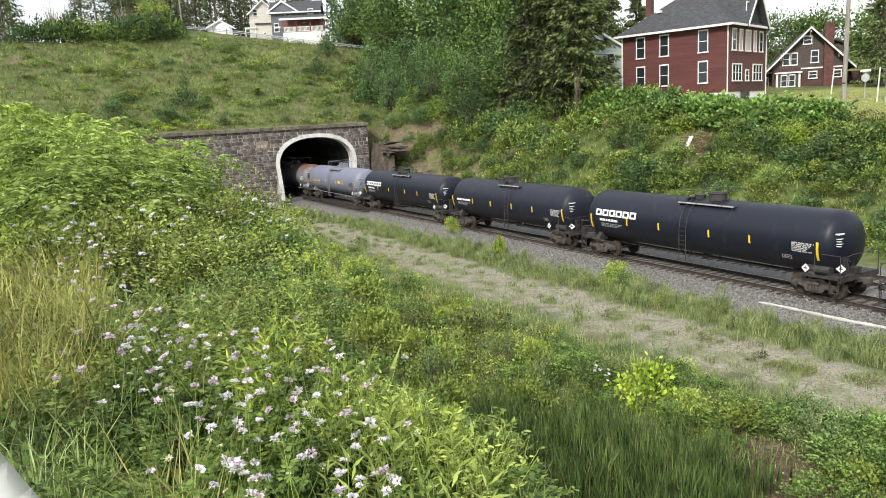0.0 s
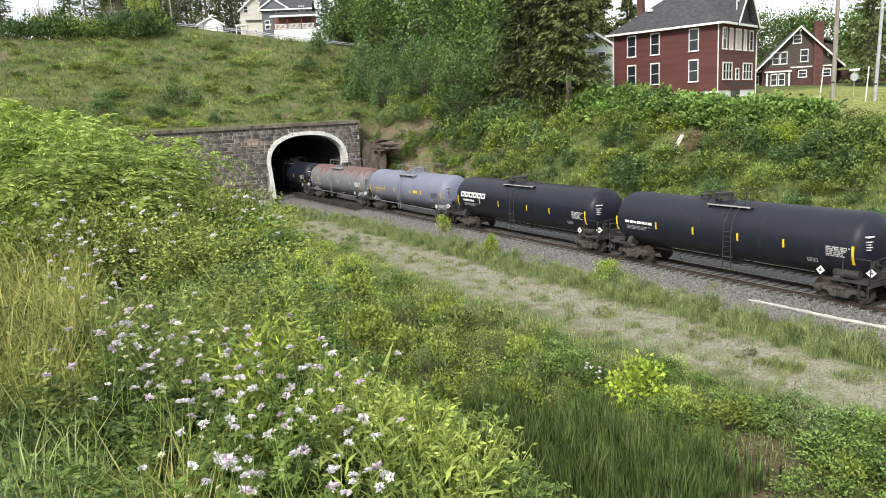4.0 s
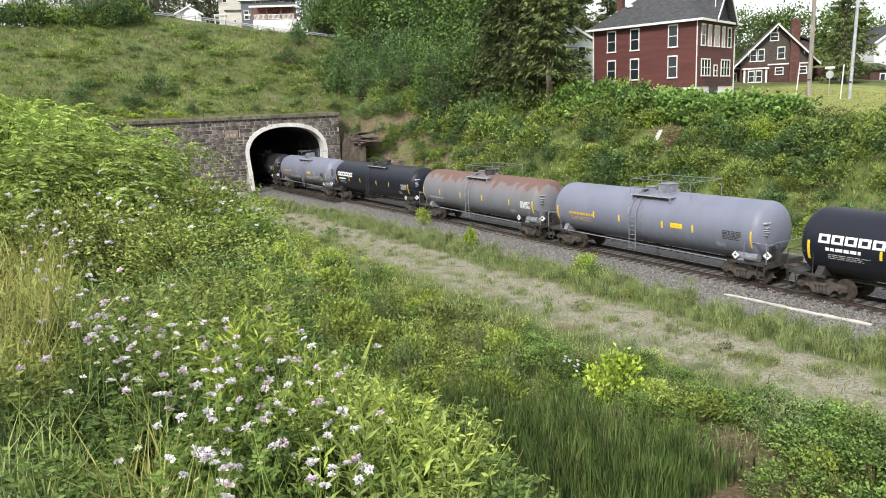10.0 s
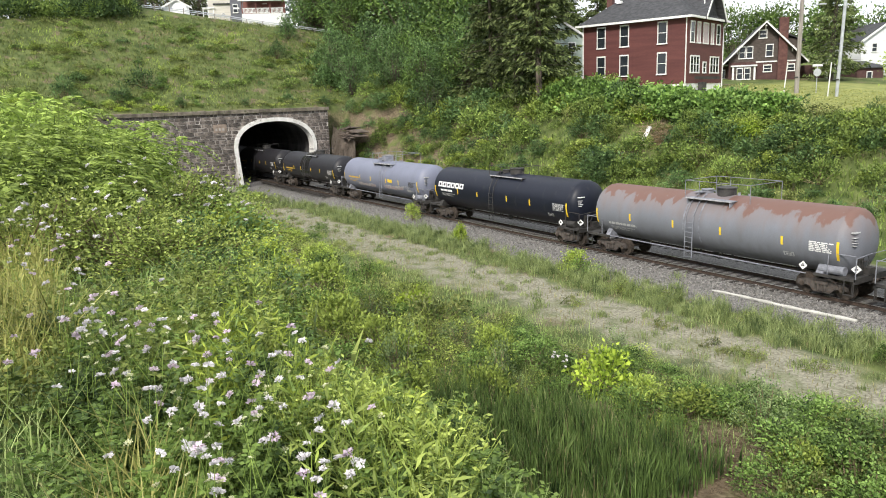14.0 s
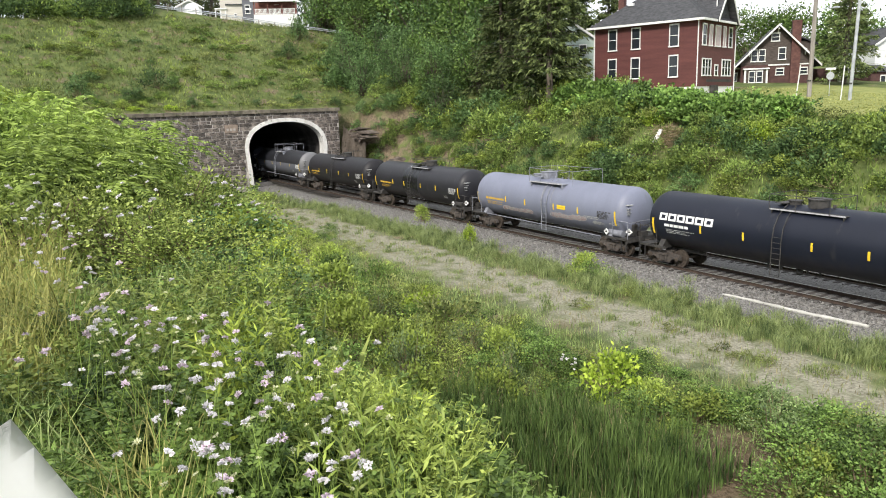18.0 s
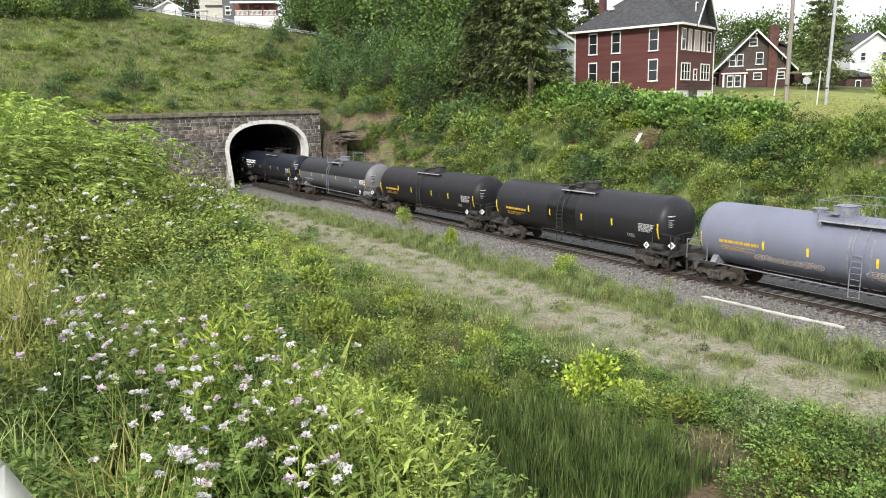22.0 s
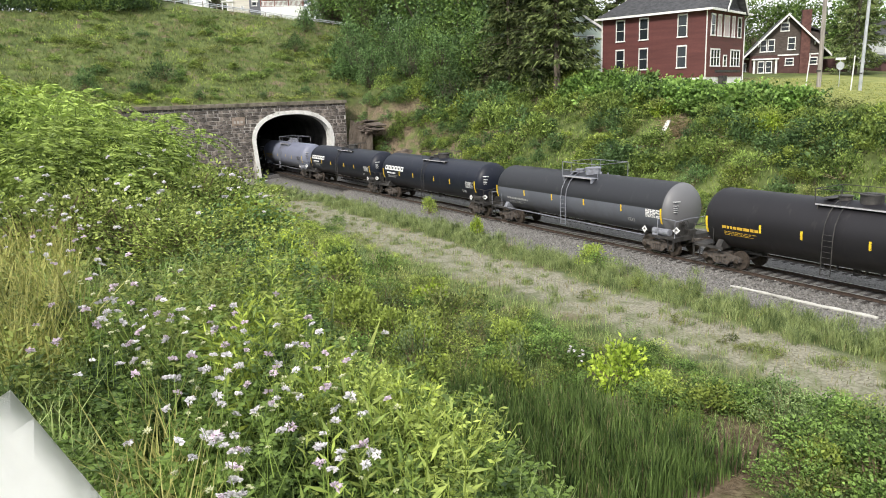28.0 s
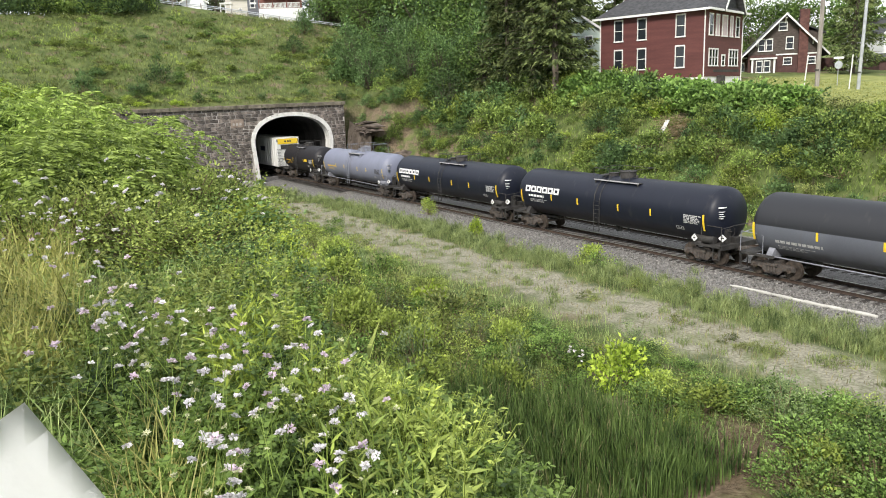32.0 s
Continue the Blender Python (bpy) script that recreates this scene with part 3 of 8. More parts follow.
def rock_face():
    """The smooth, cracked cut face beside the portal with a ledge of thin strata on it."""
    bm = bmesh.new()
    nu, nv = 46, 40
    rows_v = []
    for i in range(nu + 1):
        line = []
        for j in range(nv + 1):
            x, z = -90.05 + 6.6 * i / nu, -0.6 + 7.0 * j / nv
            top = 6.3 - 0.22 * (x + 90) - 0.012 * (x + 90) ** 2
            z = min(z, top + 0.1 * math.sin(x * 5))
            crack = abs((x + 87.2) - 0.45 * (z - 2.6) - 0.18 * math.sin(z * 4))
            y = 39.55 + 0.12 * max(z, 0) + 0.05 * (x + 90) + 0.16 * noise.noise(Vector((x * 0.6, z * 0.6, 3))) + 0.07 * noise.noise(Vector((x * 2.2, z * 2.2, 7)))
            y += 0.22 * max(0.0, 1 - crack / 0.12) * (z > 1.0)
            line.append(bm.verts.new((x, y, z)))
        rows_v.append(line)
    for i in range(nu):
        for j in range(nv):
            bm.faces.new((rows_v[i][j], rows_v[i + 1][j], rows_v[i + 1][j + 1], rows_v[i][j + 1]))
    bmesh.ops.solidify(bm, geom=bm.faces[:], thickness=-1.2)
    face = part("rock_outcrop", bm, M_EARTHROCK, smooth=True)
    g = random.Random(5)
    for k in range(34):
        x, z = -88.2 + g.random() * 5.6, 5.0 + g.random() * 1.5
        z -= 0.16 * (x + 88)
        w, h = g.uniform(0.5, 1.5), g.uniform(0.10, 0.28)
        b = bmesh.new()
        box(b, -w / 2, w / 2, -0.2, 1.2, -h / 2, h / 2, bevel=0.05)
        for v in b.verts:
            v.co += Vector((g.uniform(-0.08, 0.08), g.uniform(-0.12, 0.12), g.uniform(-0.03, 0.03)))
        s = part("stratum", b, M_ROCK, face, "dark thin rock layer")
        s.matrix_basis = pose(x, 40.3 + (z - 5.0) * 0.45 + g.uniform(-0.15, 0.15), z, g.uniform(-4, 4), g.uniform(-5, 9), g.uniform(-12, 12))
    tagged(face, "smooth brown rock outcrop, cracked, with a dark ledge", "rock")


M_EARTHROCK = surf("tan_shale_face", (0.13, 0.105, 0.082), (0.26, 0.215, 0.175), 0.8, 0.95, bump=0.5, bscale=7, c=(0.075, 0.062, 0.05), cpos=0.62)
rock_face()
rock_outcrop(-80.5, 42.8, 0.8, 2.6, 0.9, 1.6, 3, "low brown rock face along the track")

masonry()
tagged(portal, "dark dressed-sandstone tunnel portal with a white arch", "tunnel portal", kind="structure")


# ---- the train ----
R_TANK, Z_TANK, HEAD = 1.49, 2.42, 0.72


def tank_paint(name, base, kind="plain", gloss=0.45, spec=0.5):
    """Tank paint with road dirt and streaks. kind: rust (rusted top), twotone (grey below a dark top), band (a fresh dark patch at mid length)."""
    m = surf(name, [v * 0.86 for v in base], base, 0.9, gloss, bump=0.05, bscale=40, stretch=(1, 1, 0.35), fine=0.18, spec=spec)
    n, l = m.node_tree.nodes, m.node_tree.links
    bs = n["Principled BSDF"]
    col = bs.inputs["Base Color"].links[0].from_socket
    tc, sep = n.new("ShaderNodeTexCoord"), n.new("ShaderNodeSeparateXYZ")
    l.new(tc.outputs["Object"], sep.inputs[0])
    mp, noi = n.new("ShaderNodeMapping"), n.new("ShaderNodeTexNoise")
    mp.inputs["Scale"].default_value = (1.6, 1.0, 0.30)
    noi.inputs["Scale"].default_value, noi.inputs["Detail"].default_value = 1.6, 7.0
    l.new(tc.outputs["Object"], mp.inputs["Vector"])
    l.new(mp.outputs["Vector"], noi.inputs["Vector"])

    def edge(v, a, b):
        k = n.new("ShaderNodeMapRange")
        k.inputs["From Min"].default_value, k.inputs["From Max"].default_value = a, b
        l.new(v, k.inputs["Value"])
        return k.outputs["Result"]

    def calc(op, a, b):
        k = n.new("ShaderNodeMath")
        k.operation = op
        for s, v in ((0, a), (1, b)):
            if isinstance(v, (int, float)):
                k.inputs[s].default_value = v
            else:
                l.new(v, k.inputs[s])
        return k.outputs[0]

    def over(f, c):
        nonlocal col
        k = n.new("ShaderNodeMix")
        k.data_type = "RGBA"
        l.new(f, k.inputs["Factor"])
        l.new(col, k.inputs["A"])
        k.inputs["B"].default_value = rgb(c)
        col = k.outputs["Result"]

    nz = calc("MULTIPLY", calc("SUBTRACT", noi.outputs["Fac"], 0.5), 1.5)
    if kind == "twotone":
        over(calc("MULTIPLY", edge(sep.outputs["Z"], 2.52, 2.54), edge(sep.outputs["X"], 7.55, 7.5)), (0.016, 0.017, 0.021))
        over(edge(sep.outputs["X"], 7.5, 7.55), (0.15, 0.15, 0.157))
    if kind == "rust":
        zz = calc("ADD", sep.outputs["Z"], calc("MULTIPLY", nz, 1.2))
        clear = calc("SUBTRACT", 1.0, calc("MULTIPLY", edge(sep.outputs["X"], -1.48, -1.40), edge(sep.outputs["X"], 1.15, 1.07)))
        over(calc("MULTIPLY", edge(zz, 3.36, 3.5), clear), (0.12, 0.048, 0.040))
        over(calc("MULTIPLY", edge(zz, 2.5, 3.4), 0.45), (0.20, 0.13, 0.10))
    if kind == "band":
        xx = calc("ADD", sep.outputs["X"], calc("MULTIPLY", nz, 0.25))
        fresh = calc("MULTIPLY", edge(xx, -1.9, -1.75), edge(xx, 0.8, 0.65))
        over(fresh, (0.012, 0.0125, 0.014))
        shine = n.new("ShaderNodeMapRange")
        shine.inputs["To Min"].default_value, shine.inputs["To Max"].default_value = gloss, 0.22
        l.new(fresh, shine.inputs["Value"])
        l.new(shine.outputs["Result"], bs.inputs["Roughness"])
    # thin dirt low on the shell and in streaks
    zd = calc("ADD", sep.outputs["Z"], nz)
    over(calc("MULTIPLY", edge(zd, 1.9, 0.9), 0.5), (0.055, 0.047, 0.040))
    over(calc("MULTIPLY", edge(noi.outputs["Fac"], 0.62, 0.8), 0.3), (0.11, 0.10, 0.09))
    l.new(col, bs.inputs["Base Color"])
    return m


def shell_patch(bm, x0, x1, a0, a1, lift=0.006, n=4):
    """A patch that lies on the tank's near side between two heights (angles in degrees above the middle)."""
    r = R_TANK + lift
    for k in range(n):
        b0, b1 = [radians(a0 + (a1 - a0) * j / n) for j in (k, k + 1)]
        p = [(x, -r * math.cos(b), Z_TANK + r * math.sin(b)) for b in (b0, b1) for x in (x0, x1)]
        v = [bm.verts.new(q) for q in (p[0], p[1], p[3], p[2])]
        bm.faces.new(v)
    return bm


def shell_blob(bm, cx, ca, rx, ra, inner, lift, n=14):
    """A ring on the tank's near side round cx metres, ca degrees; inner is the share left open."""
    r = R_TANK + lift
    loops = []
    for f in (1.0, inner):
        loops.append([])
        for k in range(n):
            t = 2 * math.pi * k / n
            b = radians(ca + f * ra * math.sin(t))
            loops[-1].append(bm.verts.new((cx + f * rx * math.cos(t) + 0.25 * rx * math.sin(t), -r * math.cos(b), Z_TANK + r * math.sin(b))))
    for k in range(n):
        j = (k + 1) % n
        bm.faces.new((loops[0][k], loops[0][j], loops[1][j], loops[1][k]))


def tank_shell(half, n=40):
    bm = bmesh.new()
    prof = []
    for i in range(9):
        a = math.pi / 2 * i / 8
        prof.append((half - HEAD + HEAD * math.cos(a), R_TANK * math.sin(a)))
    rows = [(-x, r) for x, r in prof] + [(-half + 0.9 + (2 * half - 1.8) * i / 6, R_TANK) for i in range(7)] + [(x, r) for x, r in prof[::-1]]
    loops = []
    for x, r in rows:
        if r < 1e-3:
            loops.append([bm.verts.new((x, 0, Z_TANK))])
        else:
            loops.append([bm.verts.new((x, r * math.sin(2 * math.pi * k / n), Z_TANK + r * math.cos(2 * math.pi * k / n))) for k in range(n)])
    for a, b in zip(loops, loops[1:]):
        for k in range(n):
            j = (k + 1) % n
            if len(a) == 1:
                bm.faces.new((a[0], b[k], b[j]))
            elif len(b) == 1:
                bm.faces.new((a[k], b[0], a[j]))
            else:
                bm.faces.new((a[k], b[k], b[j], a[j]))
    bmesh.ops.recalc_face_normals(bm, faces=bm.faces[:])
    return bm


def build_truck():
    """Meshes of a two-axle freight truck, shared by all wagons."""
    me = {}

    def keep(name, bm, smooth_it=False):
        m = bpy.data.meshes.new(name)
        bm.normal_update()
        bm.to_mesh(m)
        bm.free()
        if smooth_it:
            m.polygons.foreach_set("use_smooth", [True] * len(m.polygons))
        me[name] = m

    side = bmesh.new()
    out = [(-1.12, 0.42), (-1.12, 0.62), (-0.95, 0.68), (-0.55, 0.72), (-0.3, 0.80), (0.3, 0.80), (0.55, 0.72), (0.95, 0.68), (1.12, 0.62), (1.12, 0.42), (0.72, 0.44), (0.55, 0.40), (0.38, 0.20), (-0.38, 0.20), (-0.55, 0.40), (-0.72, 0.44)]
    prism(side, out, -0.075, 0.075)
    for s in (-1, 1):
        prism(side, [(s * 0.34, 0.66), (s * 0.62, 0.62), (s * 0.40, 0.34), (s * 0.3, 0.30)], -0.09, 0.09)
        box(side, s * 0.89 - 0.16, s * 0.89 + 0.16, -0.1, 0.1, 0.42, 0.66, bevel=0.03)
    for x in (-0.15, 0.0, 0.15):
        rod(side, (x, 0.0, 0.28), (x, 0.0, 0.56), 0.065, 8)
        rod(side, (x, -0.1, 0.28), (x, -0.1, 0.56), 0.055, 8)
    box(side, -0.3, 0.3, -0.16, 0.05, 0.55, 0.70, bevel=0.02)
    keep("side_frame", side)
    ws = bmesh.new()
    rod(ws, (0, -1.05, 0), (0, 1.05, 0), 0.08, 10)
    for s in (-1, 1):
        rod(ws, (0, s * 0.70, 0), (0, s * 0.82, 0), 0.455, 28)
        rod(ws, (0, s * 0.67, 0), (0, s * 0.70, 0), 0.485, 28)
        rod(ws, (0, s * 0.82, 0), (0, s * 0.86, 0), 0.16, 14)
        rod(ws, (0, s * 1.02, 0), (0, s * 1.13, 0), 0.115, 12)
        for k in range(3):
            a = 2 * math.pi * k / 3
            rod(ws, (0.065 * math.cos(a), s * 1.12, 0.065 * math.sin(a)), (0.065 * math.cos(a), s * 1.155, 0.065 * math.sin(a)), 0.022, 6)
    keep("wheelset", ws)
    keep("truck_bolster", boxes((-0.2, 0.2, -1.1, 1.1, 0.5, 0.78), bevel=0.03))
    bb = bmesh.new()
    for x in (-0.42, 0.42):
        box(bb, x - 0.05, x + 0.05, -0.75, 0.75, 0.36, 0.48)
    keep("brake_beam", bb)
    return me


TRUCK = build_truck()
WHEELS = []


def add_truck(car, x):
    t = part("truck", boxes((x - 0.12, x + 0.12, -0.25, 0.25, 0.76, 0.93), bevel=0.02), M_TRUCK, car, "rusty brown two-axle freight truck")
    for s in (-1, 1):
        link("side_frame", TRUCK["side_frame"], M_TRUCK, t).matrix_basis = pose(x, s * 1.0, 0, 0, 0, 180 if s > 0 else 0)
    link("truck_bolster", TRUCK["truck_bolster"], M_TRUCK, t).matrix_basis = pose(x, 0, 0)
    link("brake_beam", TRUCK["brake_beam"], M_STEEL_DARK, t).matrix_basis = pose(x, 0, 0)
    for s in (-0.89, 0.89):
        w = link("wheelset", TRUCK["wheelset"], M_WHEEL, t, "rust-brown steel wheels on an axle")
        w.matrix_basis = pose(x + s, 0, 0.46)
        WHEELS.append((w, x + s))


def block_word(car, x0, x1, a0, a1, count):
    """A wordmark drawn as plain slotted blocks."""
    w = (x1 - x0) / count
    da = a1 - a0
    for i in range(count):
        bm = bmesh.new()
        b, e = x0 + i * w + 0.035, x0 + (i + 1) * w - 0.035
        shell_patch(bm, b, e, a0, a0 + 0.26 * da, n=2)
        shell_patch(bm, b, e, a1 - 0.26 * da, a1, n=2)
        shell_patch(bm, b, b + 0.13, a0 + 0.26 * da, a1 - 0.26 * da, n=2)
        shell_patch(bm, e - 0.13, e, a0 + 0.26 * da, a1 - 0.26 * da, n=2)
        part("wordmark_block", bm, M_WPAINT, car, "bold white block of a wordmark")


def bar_rows(x0, x1, a_top, rows, step, thick, seed):
    """Unreadable lettering as short bars."""
    r = random.Random(seed)
    bm = bmesh.new()
    for k in range(rows):
        x = x0
        end = x1 - r.uniform(0, 0.35) * (x1 - x0) * (k > 0)
        while x < end:
            w = min(r.uniform(0.10, 0.34), end - x)
            shell_patch(bm, x, x + w, a_top - k * step - thick, a_top - k * step, n=1)
            x += w + 0.05
    return bm


def tank_car(centre, look_of, seed=1):
    """A tank wagon. look_of: paint, mark colour, platform form, stripes, and extras."""
    p = look_of
    half = p.get("half", 7.6)
    length = 2 * half + 1.44
    car = empty("tank_car", pose(centre, TRACK_Y, 0))
    paint, small = p["paint"], p.get("fittings", p["paint"])
    tank = part("tank", tank_shell(half), paint, car, p.get("tank_label", ""), smooth=True)
    r = random.Random(seed)
    # weld seams and nozzles
    for x in [-half + 0.75 + (2 * half - 1.5) * i / 5 for i in range(6)]:
        n = 40
        seams = bmesh.new()
        for k in range(n):
            a, b = 2 * math.pi * k / n, 2 * math.pi * (k + 1) / n
            rr = R_TANK + 0.005
            q = [(x + d, rr * math.sin(t), Z_TANK + rr * math.cos(t)) for t in (a, b) for d in (-0.012, 0.012)]
            seams.faces.new([seams.verts.new(v) for v in (q[0], q[1], q[3], q[2])])
        part("weld_seam", seams, paint, tank)
    # running gear
    tc = p.get("trucks", half - 1.3)
    for s in (-1, 1):
        add_truck(car, s * tc)
        sill = boxes((s * (tc - 1.7), s * (length / 2 - 0.55), -0.22, 0.22, 0.72, 1.05), bevel=0.02)
        part("stub_sill", sill, M_STEEL_DARK, car)
        bol = bmesh.new()
        prism(bol, [(-1.35, 0.98), (-1.35, 1.12), (-1.05, 1.55), (-0.7, 1.3), (0.7, 1.3), (1.05, 1.55), (1.35, 1.12), (1.35, 0.98)], s * tc - 0.16, s * tc + 0.16, axis="x")
        part("bolster_saddle", bol, small, car)
        deck = boxes((s * (half - 0.55), s * (length / 2 - 0.5), -1.4, 1.4, 1.06, 1.12), (s * (length / 2 - 0.56), s * (length / 2 - 0.48), -1.45, 1.45, 0.9, 1.12), (s * (half - 1.6), s * (length / 2 - 0.5), -1.45, -1.38, 1.0, 1.12), (s * (half - 1.6), s * (length / 2 - 0.5), 1.38, 1.45, 1.0, 1.12))
        part("end_platform", deck, M_STEEL_DARK, car)
        coup = boxes((s * (length / 2 - 0.6), s * (length / 2 - 0.18), -0.09, 0.09, 0.76, 0.98), (s * (length / 2 - 0.25), s * (length / 2 + 0.02), -0.17, 0.17, 0.72, 1.02), bevel=0.03)
        part("coupler", coup, M_TRUCK, car, "rusty knuckle coupler")
        e = length / 2 - 0.52
        rail = rods([(s * (half - 1.0), -1.42, 1.12), (s * (half - 1.0), -1.42, 2.0), (s * (half - 0.85), -1.42, 2.08), (s * e, -1.42, 2.08), (s * e, -1.42, 1.1)], 0.022)
        part("end_handrail", rail, small, car)
        part("end_handrail", rods([(s * e, -1.42, 2.0), (s * e, -0.5, 2.06), (s * e, 1.42, 2.06), (s * e, 1.42, 1.1)], 0.02), small, car)
        part("grab_iron", rods([(s * (e - 0.1), -1.45, 0.45), (s * (e - 0.1), -1.45, 0.95)], 0.015), M_STEEL_DARK, car)
        part("sill_step", boxes((s * (e - 0.45), s * (e - 0.42), -1.48, -1.42, 0.42, 1.0), (s * (e - 0.05), s * (e - 0.02), -1.48, -1.42, 0.42, 1.0), (s * (e - 0.45), s * (e - 0.02), -1.5, -1.4, 0.40, 0.43)), M_STEEL_DARK, car)
    # brake gear at the leading end, side pipes
    cyl = rod(bmesh.new(), (half - 1.5, -1.12, 1.3), (half - 0.4, -1.12, 1.3), 0.2, 14)
    part("air_reservoir", cyl, small, car)
    ringpts = [(length / 2 - 0.6, -0.55 + 0.26 * math.cos(k * math.pi / 6), 1.75 + 0.26 * math.sin(k * math.pi / 6)) for k in range(13)]
    part("brake_wheel", tube(ringpts, 0.016, 6), M_STEEL_DARK, car)
    part("brake_shaft", rod(bmesh.new(), (length / 2 - 0.85, -0.55, 1.75), (length / 2 - 0.58, -0.55, 1.75), 0.03), M_STEEL_DARK, car)
    part("brake_stand", boxes((length / 2 - 0.9, length / 2 - 0.75, -0.7, -0.4, 1.12, 1.85), (length / 2 - 0.95, length / 2 - 0.6, -0.2, 0.3, 1.12, 1.4)), M_STEEL_DARK, car)
    if p.get("side_pipe"):
        pipe = rods([(-half + 0.6, -1.36, 1.1), (half - 2.0, -1.36, 1.0)], 0.03)
        part("side_handrail", pipe, small, car)
    part("train_pipe", rods([(-half + 1.8, -0.45, 0.82), (half - 1.8, -0.45, 0.82)], 0.03), M_STEEL_DARK, car)
    part("bottom_outlet", rod(bmesh.new(), (0.05, 0, 0.62), (0.05, 0, 1.0), 0.16, 10), M_STEEL_DARK, car)
    for x in (-1.3, -0.6, 0.7, 1.3):
        part("pipe_hanger", rod(bmesh.new(), (x, -0.4, 0.80), (x, -0.4, 1.1), 0.05, 6), M_STEEL_DARK, car)
    # ladder and platform
    lx, tall = p.get("ladder", -1.1), p.get("tall", False)
    for s in (-1, 1):
        lad = bmesh.new()
        rungs = []
        for dx in (0.0, 0.46):
            pts = [(lx + dx, s * (R_TANK + 0.12), 0.75), (lx + dx, s * (R_TANK + 0.12), Z_TANK)]
            for a in (20, 40, 58, 70):
                pts.append((lx + dx, s * (R_TANK + 0.12) * math.cos(radians(a)), Z_TANK + (R_TANK + 0.12) * math.sin(radians(a))))
            for a, b in zip(pts, pts[1:]):
                rod(lad, a, b, 0.022, 6)
        for k in range(8):
            z = 0.8 + k * 0.25
            y = s * (R_TANK + 0.12)
            if z > Z_TANK:
                y = s * math.sqrt(max(0.05, (R_TANK + 0.12) ** 2 - (z - Z_TANK) ** 2))
            rung = rod(bmesh.new(), (lx, y, z), (lx + 0.46, y, z), 0.013, 6)
            rungs.append(rung)
        ladder = part("ladder", lad, small, car)
        for rung in rungs:
            part("rung", rung, small, ladder)
    x0, x1 = p.get("platform", (-2.4, 0.7))
    zp = 3.72
    yo = 1.2 if tall else 1.0
    deck = boxes((x0, x1, -yo, -0.62, zp, zp + 0.025), (x0, x1, 0.62, yo, zp, zp + 0.025), (x0, x0 + 0.5, -0.6, 0.6, zp + 0.24, zp + 0.265))
    for x in (x0 + 0.1, x1 - 0.1):
        box(deck, x - 0.02, x + 0.02, -yo, -0.8, 3.45, zp)
        box(deck, x - 0.02, x + 0.02, 0.8, yo, 3.45, zp)
    plat = part("top_platform", deck, small, car)
    part("deck_edge", boxes((x0, x1, -yo - 0.02, -yo + 0.01, zp - 0.015, zp + 0.045)), p.get("edge", P_EDGE), plat, "pale worn deck edge")
    top = 4.62 if tall else 4.42
    rail = bmesh.new()
    xr = p.get("rail_end", x1)
    for y in (-yo - 0.03, yo + 0.03):
        for a, b in (((x0, y, zp), (x0, y, top)), ((x0, y, top), (xr, y, top)), ((xr, y, top), (xr, y, zp + (0.0 if not tall else 0.0))), (((x0 + x1) / 2 - 0.5, y, zp), ((x0 + x1) / 2 - 0.5, y, top))):
            rod(rail, a, b, 0.016, 6)
        if tall:
            rod(rail, (x0, y, (zp + top) / 2), (x0 + 0.9, y, (zp + top) / 2), 0.016, 6)
    for x in (x0, xr):
        rod(rail, (x, -yo - 0.03, top), (x, yo + 0.03, top), 0.016, 6)
    part("platform_railing", rail, small if tall else M_STEEL_DARK, car)
    dx = p.get("dome", -0.25)
    if p.get("box_dome"):
        hous = boxes((dx - 0.36, dx + 0.36, -0.4, 0.4, 3.8, 4.3), (dx - 0.39, dx + 0.39, -0.43, 0.43, 4.3, 4.34), bevel=0.02)
    else:
        hous = rod(bmesh.new(), (dx, 0, 3.8), (dx, 0, 4.22), 0.46, 18)
        rod(hous, (dx, 0, 4.22), (dx, 0, 4.27), 0.50, 18)
    part("valve_housing", hous, p.get("dome_paint", small), car)
    man = rod(bmesh.new(), (dx - 1.15, 0, 3.84), (dx - 1.15, 0, 4.06), 0.28, 14)
    rod(man, (dx - 1.15, 0, 4.06), (dx - 1.15, 0, 4.1), 0.32, 14)
    part("manway", man, small, car)
    part("safety_valve", rod(bmesh.new(), (dx + 0.7, 0, 3.85), (dx + 0.7, 0, 4.05), 0.07, 8), small, car)
    part("vent_valve", rod(bmesh.new(), (dx + 1.1, 0.2, 3.85), (dx + 1.1, 0.2, 4.0), 0.05, 8), small, car)
    if p.get("bands"):
        for x in (lx - 0.25, lx + 0.7):
            bm = bmesh.new()
            shell_patch(bm, x, x + 0.09, -35, 62, lift=0.02, n=12)
            part("tank_band", bm, small, car)
    # stripes, placards, lettering
    for x in p["stripes"]:
        part("reflective_stripe", shell_patch(bmesh.new(), x - 0.055, x + 0.055, -11, 4, n=2), M_YELLOW, car, "yellow reflective stripe")
    for x in p.get("tall_stripes", (half - 1.1, -half + 0.55)):
        a0, a1 = -26, 7
        bm = shell_patch(bmesh.new(), x - 0.06, x + 0.06, a0, a1, n=6, lift=0.016 if abs(x) < half - HEAD else -0.01)
        part("reflective_stripe", bm, M_YELLOW, car, "tall yellow reflective stripe")
